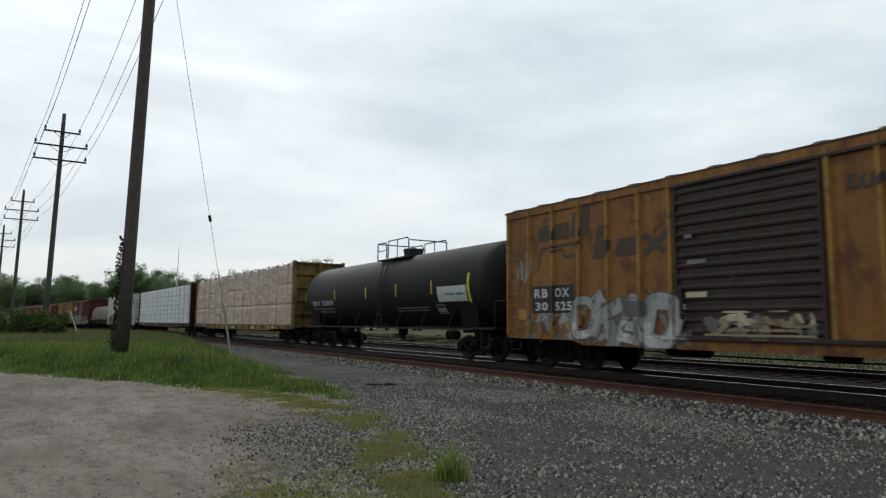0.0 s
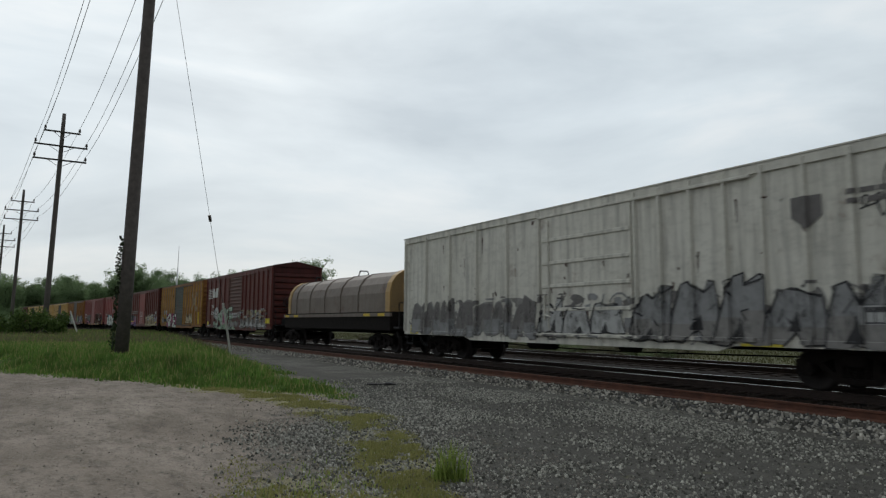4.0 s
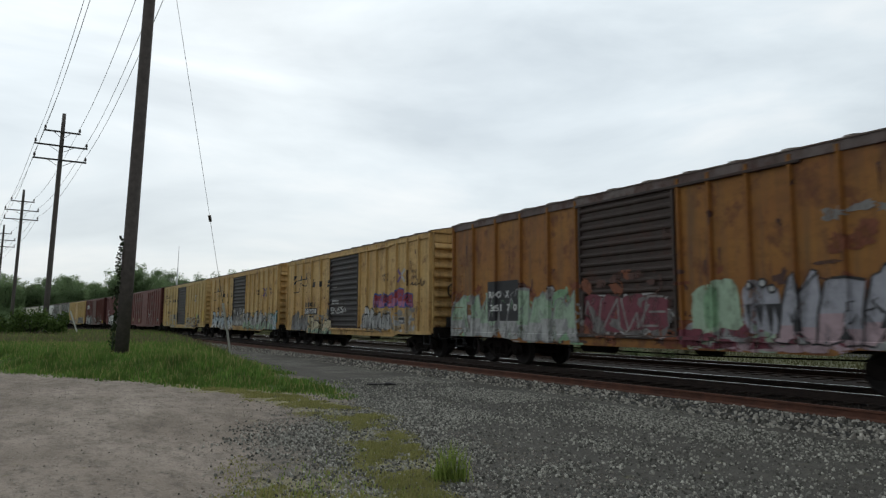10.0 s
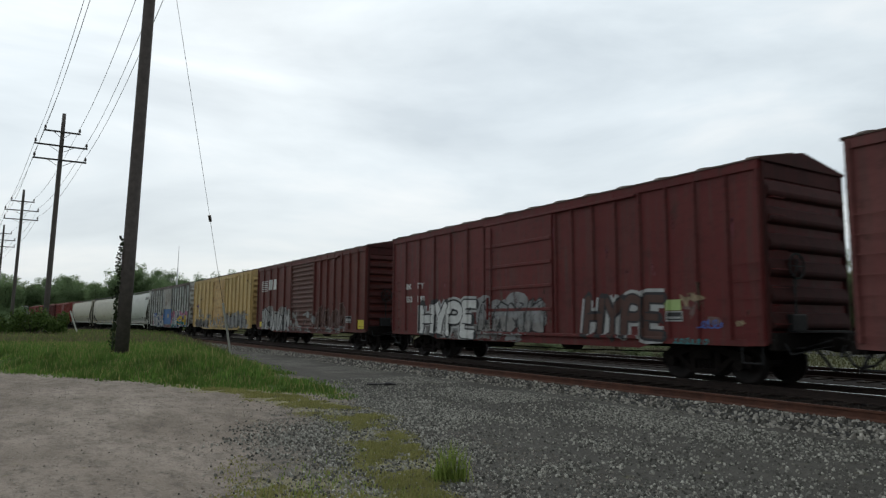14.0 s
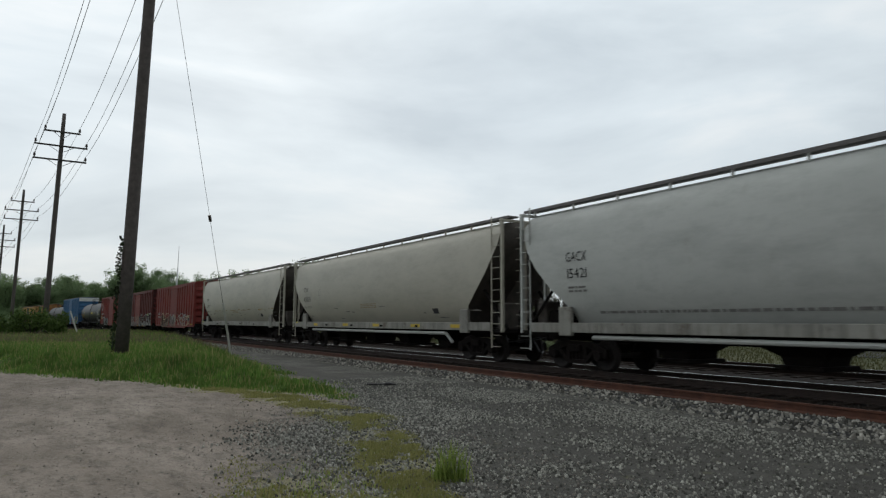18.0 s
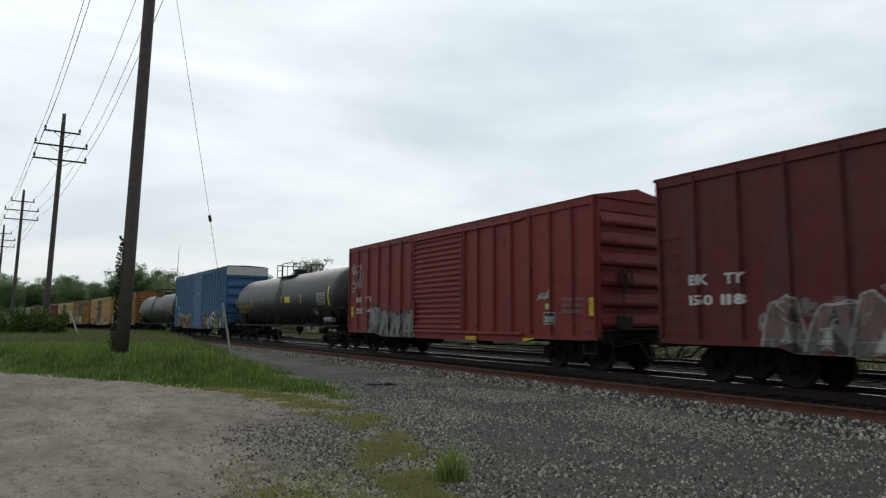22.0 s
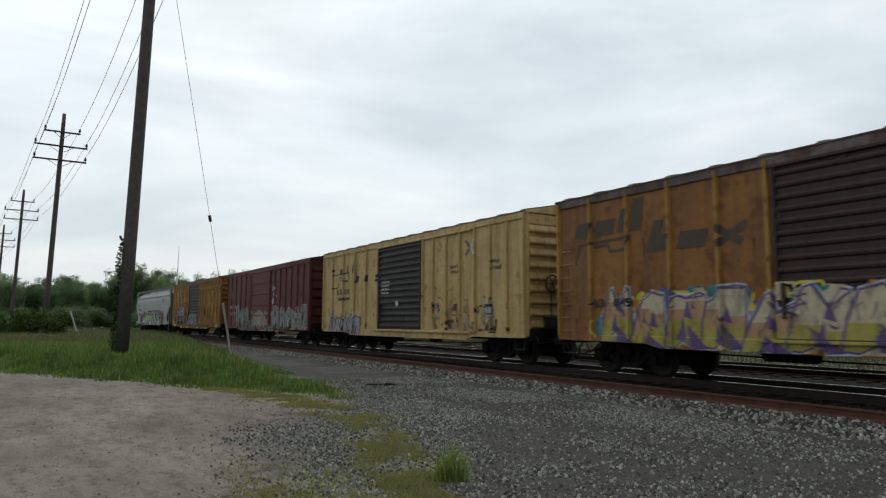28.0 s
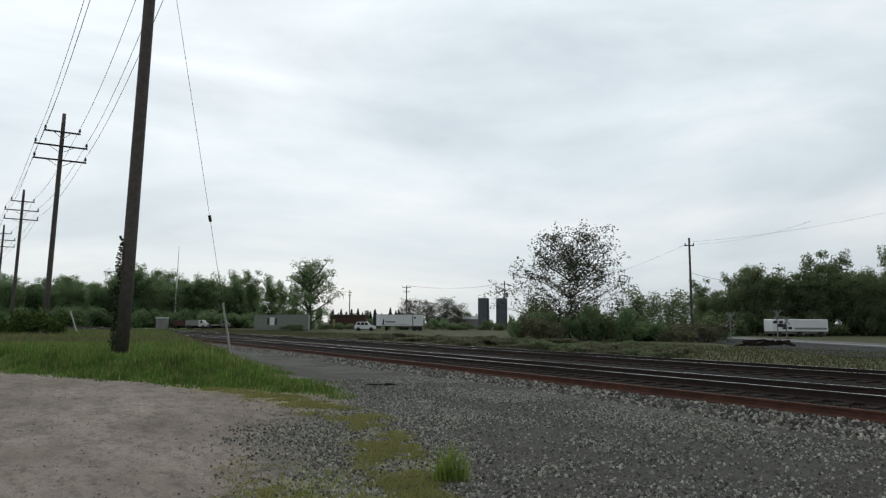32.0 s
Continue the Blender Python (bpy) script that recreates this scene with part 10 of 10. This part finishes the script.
    shield = [(4.5, 3.62), (4.7, 3.56), (4.88, 3.66), (5.06, 3.56), (5.26, 3.62), (5.28, 3.3), (5.2, 3.02), (5.04, 2.9), (4.88, 2.84), (4.72, 2.9), (4.56, 3.02), (4.48, 3.3)]
    decal(sd, Flat().poly(shield), INK["white"], 1, "shield_emblem", "red, white and blue shield emblem")
    decal(sd, Flat().poly([(x + (4.88 - x) * 0.07, z + (3.3 - z) * 0.05) for x, z in shield if z > 3.25]), INK["navy"], 2, "shield_band")
    for i in range(6):
        x = 4.56 + i * 0.12
        decal(sd, Flat().rect(x, x + 0.055, 3.04 - 0.12 * (1 - abs(i - 2.5) / 2.5), 3.3), INK["maroon"], 2, "shield_stripe")
    decal(sd, Flat().rect(4.62, 5.14, 3.46, 3.5).rect(4.6, 5.16, 3.37, 3.41), INK["grey_white"], 3, "small_print")
    marks(sd, "mid", [("BUILDING", 5.46, 6.35, 3.46, 3.59), ("AMERICA", 5.48, 6.33, 3.26, 3.39)], "plain", 1)
    tag_scrawl(sd, -8.6, -7.6, 2.75, 3.25, INK["mid"], 325, 7)
    patches(sd, "safety", [(-0.75, -0.15, 1.08, 1.2), (2.6, 3.15, 1.08, 1.2), (-3.6, -3.0, 1.08, 1.2), (-8.4, -7.8, 1.05, 1.2)], 9)
    patches(sd, "yellow", [(6.3, 8.0, 1.06, 1.17)], 2)
    patches(sd, "pale_green", [(5.0, 6.2, 1.06, 1.28)], 1)
    placard(sd, 5.72, 6.18, 1.42, 1.72)
    tag_scrawl(sd, 6.2, 8.0, 1.05, 1.5, INK["pale_green"], 326, 8)


# ---- centre-beam flats with wrapped lumber ----


def lumber_flat(label, rear, coat, wrap, tiers, cols, half=12.05, loose=False, seed=1):
    rng = random.Random(seed)
    car = freight_car("lumber_flatcar", label, rear, half)
    part("deck", Shape().box(-half, half, -1.5, 1.5, 0.98, 1.12, 0.02), coat, car)
    for y in (-1.53, 1.49):
        part("side_sill", Shape().prism([(-half, 1.14), (-half, 0.9), (-half + 3.2, 0.88), (-half + 4.2, 0.78), (half - 4.2, 0.78), (half - 3.2, 0.88), (half, 0.9), (half, 1.14)], y, y + 0.04, "y"), coat, car)
    for i in range(16):
        x = -half + 0.9 + i * (2 * half - 1.8) / 15
        part("stake_pocket", shared("stake_pocket", lambda: Shape().box(-0.09, 0.09, -1.60, -1.52, 0.86, 1.08, 0.012)), coat, car, at=(x, 0, 0))
    part("centre_sill", Shape().box(-half + 0.3, half - 0.3, -0.25, 0.25, 0.68, 0.98), M_UNDER, car)
    part("centre_beam", Shape().box(-half + 0.3, half - 0.3, -0.06, 0.06, 1.12, 4.7), coat, car)
    for sgn in (-1, 1):
        x = sgn * (half - 0.12)
        reach = 0.3 if sgn > 0 or not loose else 0.1
        b = part("bulkhead", Shape().box(x - 0.06, x + 0.06, -1.5, 1.5, 1.0, 4.72, 0.02), coat, car)
        for y in (-1.46, 0.0, 1.46):
            part("bulkhead_post", Shape().box(min(x, x + sgn * reach), max(x, x + sgn * reach), y - 0.07, y + 0.07, 0.95, 4.75, 0.02), coat, b)
        for z in (1.75, 2.5, 3.25, 4.0, 4.66):
            part("bulkhead_rail", Shape().box(min(x, x + sgn * 0.2), max(x, x + sgn * 0.2), -1.44, 1.44, z - 0.04, z + 0.05, 0.01), coat, b)
        for y in (-1.55, 1.43):
            part("bulkhead_flange", Shape().box(x - 0.12 if sgn > 0 else x, x + 0.24 if sgn > 0 else x + 0.12, y, y + 0.12, 1.0, 4.78, 0.02), coat, b)
        part("ladder", shared("flat_ladder", lambda: ladder_shape(0.42, 1.2, 3.2, 6)), coat, car, at=(sgn * (half - 0.33) - 0.21, -1.56, 0))
        coupler(car, sgn * (half + 0.05), sgn)
        truck(car, sgn * (half - 2.3))
    z0, z1 = 1.14, 4.62
    h = (z1 - z0) / tiers
    length = 2 * half - 0.55
    if loose:
        # one draped cover a side, in overlapping lengths, hollowed at the tiers and rucked between the straps
        cuts = [-length / 2 + length * i / 8 + (rng.uniform(-0.5, 0.5) if 0 < i < 8 else 0) for i in range(9)]
        for ys in (-1, 1):
            for a, b in zip(cuts, cuts[1:]):
                nx, nz, lift = 36, 64, rng.uniform(-0.04, 0.10)
                vs = []
                for i in range(nx + 1):
                    x = a - 0.05 + (b - a + 0.1) * i / nx
                    top = z1 + lift + 0.10 * noise.noise((x * 0.8, ys, 1.0)) + 0.05 * noise.noise((x * 2.5, ys, 2.0))
                    for j in range(nz + 4):
                        k = min(j, nz) / nz
                        z = z0 + (top - z0) * k
                        seam = sum(math.exp(-((z - z0 - h * t) / 0.05) ** 2) for t in range(1, tiers)) * (1.0 if noise.noise((x * 0.35, z, 7.0)) > -0.15 else 0.15)
                        y = 1.475 - 0.045 * seam + 0.03 * noise.noise((x * 5.5 + 0.8 * math.sin(z * 1.3), z * 0.35, 8.0)) ** 3 * 4.0 + 0.03 * noise.noise((x * 1.6, z * 2.4, 9.0)) + 0.022 * noise.noise((x * 1.1, z * 0.5, 3.0 + a)) + 0.014 * noise.noise((x * 4.5, z * 1.1, 5.0)) + 0.004 * noise.noise((x * 9.0, z * 7.0, 6.0)) - 0.05 * max(0, k - 0.93) / 0.07
                        if j > nz:
                            y, z = y - 0.10 * (j - nz) ** 1.6, z + 0.03 - 0.012 * (j - nz) ** 2
                        vs.append((x, ys * y, z))
                m_ = nz + 4
                fs = [(i * m_ + j, (i + 1) * m_ + j, (i + 1) * m_ + j + 1, i * m_ + j + 1) for i in range(nx) for j in range(m_ - 1)]
                part("wrap_cover", Shape().add(vs, fs), wrap, car, smooth=True)
        part("lumber_stack", Shape().box(-length / 2 + 0.05, length / 2 - 0.05, -1.36, 1.36, z0, z1 - 0.05), wrap, car)
    for ys in (-1, 1) if not loose else ():
        for t in range(tiers):
            n = cols + (rng.choice((-1, 0, 0, 1)) if not loose else 0)
            cuts = [0.0] + sorted((i + (rng.uniform(-0.2, 0.2) if not loose else 0)) / n for i in range(1, n)) + [1.0]
            for a, b in zip(cuts, cuts[1:]):
                xa, xb = -length / 2 + a * length, -length / 2 + b * length
                ya = 1.47 - rng.uniform(0, 0.025 if not loose else 0.05)
                lo, hi = (0.10, ya)
                ztop = z0 + (t + 1) * h - 0.015 + (rng.uniform(-0.05, 0.12) if loose and t == tiers - 1 else 0)
                s = Shape().box(xa + 0.012, xb - 0.012, lo, hi, z0 + t * h + 0.015, ztop, 0.02)
                if ys < 0:
                    s.v = [(x, -y, z) for x, y, z in s.v]
                part("wrapped_package", s, wrap, car)

    def depth(x, z):
        return 1.475
    sd = Side(car, depth)
    for i in range(cols + 4):
        x = -length / 2 + (i + 0.5) * length / (cols + 4) + rng.uniform(-0.2, 0.2)
        part("tie_down", shared(("tie_down", loose), lambda: Shape().pipe([(0, -1.52, 1.08), (0, -1.50, 2.6), (0, -1.50, 4.66), (0, -0.9, 4.72)], 0.009, 4).box(-0.04, 0.04, -1.54, -1.46, 4.58, 4.68)), M_DARK, car, at=(x, 0, 0))
    return sd, car, length, z0, h


def lumber():
    tan_wrap, nt, bs = shader("brown_plastic_wrap")
    c = blend(nt, noise_fac(nt, (0.8, 0.8, 1.4), 0.3, 0.7, 6, 0.6), (0.40, 0.28, 0.20), (0.56, 0.425, 0.325))
    c = blend(nt, noise_fac(nt, (3.5, 3.5, 0.5), 0.58, 0.8, 5, 0.6, 4), c, (0.62, 0.545, 0.475))
    nt.links.new(c, bs.inputs["Base Color"])
    bs.inputs["Roughness"].default_value = 0.38
    crease = node(nt, "ShaderNodeMath")
    nt.links.new(noise_fac(nt, (1.5, 1.5, 3.6), 0.485, 0.515, 2, 0.5, 2), crease.inputs[0])
    nt.links.new(noise_fac(nt, (3.4, 3.4, 1.6), 0.47, 0.53, 3, 0.5, 12), crease.inputs[1])
    bump(nt, bs, crease.outputs[0], 0.5, 0.03)
    white_wrap, nt, bs = shader("grey_white_plastic_wrap")
    c = blend(nt, noise_fac(nt, (1.0, 1.0, 1.6), 0.3, 0.7, 6, 0.6), (0.61, 0.625, 0.65), (0.74, 0.755, 0.78))
    nt.links.new(c, bs.inputs["Base Color"])
    bs.inputs["Roughness"].default_value = 0.36
    crease = node(nt, "ShaderNodeMath")
    nt.links.new(noise_fac(nt, (1.3, 1.3, 3.0), 0.485, 0.515, 2, 0.5, 6), crease.inputs[0])
    nt.links.new(noise_fac(nt, (4.0, 4.0, 2.2), 0.46, 0.54, 3, 0.5, 16), crease.inputs[1])
    bump(nt, bs, crease.outputs[0], 0.4, 0.025)
    dirty_yellow = paint("flatcar_yellow", (0.24, 0.155, 0.035), (0.16, 0.10, 0.03), 0.7, (0.05, 0.028, 0.018), 0.85, seed=41)
    sd, car, length, z0, h = lumber_flat("yellow bulkhead flatcar loaded with brown plastic-wrapped lumber", -59.5, dirty_yellow, tan_wrap, 3, 9, half=11.72, loose=True, seed=5)
    board = Side(car, lambda x, z: 1.605)
    patches(board, "black", [(-9.85, -7.4, 0.91, 1.10)], 1, "number_board")
    marks(board, "white", [("TTZX", -9.75, -9.0, 0.935, 1.075), ("86567", -8.5, -7.5, 0.935, 1.075)], "plain", 2)
    film, nt, bs = shader("torn_white_film")
    nt.links.new(blend(nt, noise_fac(nt, (1.5, 1.5, 3.0), 0.3, 0.7, 5, 0.6), (0.36, 0.31, 0.27), (0.52, 0.50, 0.49)), bs.inputs["Base Color"])
    bs.inputs["Roughness"].default_value = 0.35
    bump(nt, bs, noise_fac(nt, (6.0, 6.0, 4.0), 0.4, 0.6, 3, 0.5, 3), 0.6, 0.04)
    nt.links.new(noise_fac(nt, (3.0, 3.0, 2.2), 0.40, 0.66, 7, 0.7, 8), bs.inputs["Alpha"])
    for a, b in ((-4.4, -2.4), (-2.7, -0.7), (-0.9, 2.6), (2.3, 5.8), (5.6, 8.9), (8.6, 11.3)):
        vs, n = [], 44
        for i in range(n + 1):
            x = a + (b - a) * i / n
            ragged = noise.noise((x * 1.7, 3.0, 1.0)) * 0.12 + noise.noise((x * 6.0, 5.0, 2.0)) * 0.07
            low = 4.42 + 0.30 * noise.noise((x * 1.1, 9.0, 4.0))
            high = 4.82 + ragged * 1.1
            for k in range(5):
                t = k / 4
                vs.append((x, -1.53 + 0.45 * t * t + 0.05 * noise.noise((x * 2.3, t * 2.0, 6.0)), low + (high - low) * t))
        part("loose_film", Shape().add(vs, [(i * 5 + j, i * 5 + 5 + j, i * 5 + 6 + j, i * 5 + 1 + j) for i in range(n) for j in range(4)]), film, car, "torn whitish film blowing along the top of the load", smooth=True)
    decal(Side(car, lambda x, z: 1.535), Flat().rect(4.0, 5.2, 0.85, 1.0).rect(-1.0, 0.3, 0.85, 1.0).rect(7.5, 8.6, 0.92, 1.05), INK["yellow"], 1, "paint_patch")
    sd, car, length, z0, h = lumber_flat("dark red bulkhead flatcar loaded with white-wrapped lumber packs", -85.2, P_BULK, white_wrap, 4, 11, seed=7)
    rng = random.Random(8)
    fl, words = Flat(), Flat()
    for t in range(4):
        for i in range(14):
            x = -length / 2 + (i + 0.5) * length / 14 + rng.uniform(-0.25, 0.25)
            z = z0 + (t + 0.52) * h
            fl.stroke([(x + 0.095 * math.cos(math.radians(q)), z + 0.095 * math.sin(math.radians(q))) for q in range(-60, 301, 30)], 0.03)
            fl.rect(x - 0.07, x + 0.07, z - 0.13, z - 0.10)
            for a in range(8):
                for xa in (x - 0.56 + 0.05 * a, x + 0.17 + 0.05 * a):
                    words.rect(xa, xa + 0.026, z - 0.055, z - 0.01 + (0.03 if a == 0 else 0))
    decal(sd, fl, INK["mid"], 1, "maker_mark", "small dark ring marks on the wrapping")
    decal(sd, words, INK["grey"], 1, "small_print", "small grey words on the wrapping")
    decal(Side(car, lambda x, z: 1.535), Flat().text("UP 27", -9.4, -8.3, 0.92, 1.09, "bold").text("3155", -7.7, -6.9, 0.92, 1.09, "bold"), INK["white"], 1)
    small_print(Side(car, lambda x, z: 1.535), "tan", -4.0, -1.0, 0.85, 1.05, 1, 331)


# ---- the covered coil car ----


def coil_car():
    half = 7.4
    car = freight_car("coil_car", "short coil steel car under a rounded brown grey hood", -121.8, half)
    part("trough", Shape().box(-half + 1.7, half - 0.1, -1.5, 1.5, 0.95, 1.75, 0.03).box(-half, half, -0.5, 0.5, 0.8, 1.05, 0.03), M_UNDER, car)
    pr = [(-1.42, 1.7), (-1.42, 2.55), (-1.32, 2.95), (-1.08, 3.28), (-0.72, 3.5), (0, 3.6), (0.72, 3.5), (1.08, 3.28), (1.32, 2.95), (1.42, 2.55), (1.42, 1.7)]
    hood = part("hood", Shape().prism(pr, -half + 2.15, half - 0.25, "x"), P_COIL, car)
    big = [(y * 1.025, z + (0.03 if z > 1.8 else 0)) for y, z in pr]
    for x in (-half + 2.15, half - 0.6):
        part("hood_rim", Shape().prism(big, x - 0.03, x + 0.35, "x"), P_TAN, hood, "tan yellow end rim of the hood")
    for x in (-4, -2, 0, 2, 4):
        part("hood_rib", Shape().prism(big, x - 0.04, x + 0.04, "x"), P_COIL, hood)
    part("hood_end", Shape().prism([(y * 0.98, z) for y, z in pr], -half + 2.05, -half + 2.14, "x"), P_TAN, hood, "tan yellow end of the hood")
    for y in (-1.56, 1.46):
        part("side_walk", Shape().box(-half + 1.7, half, y, y + 0.1, 1.55, 1.7), P_COIL, car)
    for x in (-4.2, 1.6):
        part("lifting_eye", Shape().pipe([(x, -0.3, 3.55), (x, -0.2, 3.85), (x, 0.2, 3.85), (x, 0.3, 3.55)], 0.03), M_DARK, hood)
    for sgn in (-1, 1):
        part("end_platform", Shape().box(min(sgn * half, sgn * (half + 0.5)), max(sgn * half, sgn * (half + 0.5)), -1.4, 1.4, 1.05, 1.12), M_DARK, car)
        rail = Shape().pipe([(sgn * (half + 0.4), -1.35, 1.1), (sgn * (half + 0.4), -1.35, 2.1), (sgn * (half + 0.4), 1.35, 2.1), (sgn * (half + 0.4), 1.35, 1.1)], 0.02)
        part("end_railing", rail, M_DARK, car)
        coupler(car, sgn * (half + 0.3), sgn)
        truck(car, sgn * (half - 1.8))
    for x in (-5.4, -4.0, 4.9, 6.3):
        part("yellow_stripe", Shape().box(x, x + 0.6, -1.572, -1.56, 1.56, 1.68), INK["yellow"], car)


lumber()
tanks()
hoppers()
coil_car()




def motions():
    """The train rolls by at an even pace; each car follows the line."""
    for car, rear, half in CAR_LIST:
        rows = []
        for t in range(33):
            x, y, th = line(rear + half + SPEED * t, NEAR_TRACK)
            rows.append((t, pose(x, y, 0, 0, 0, math.degrees(th))))
        walk(car, rows)


motions()
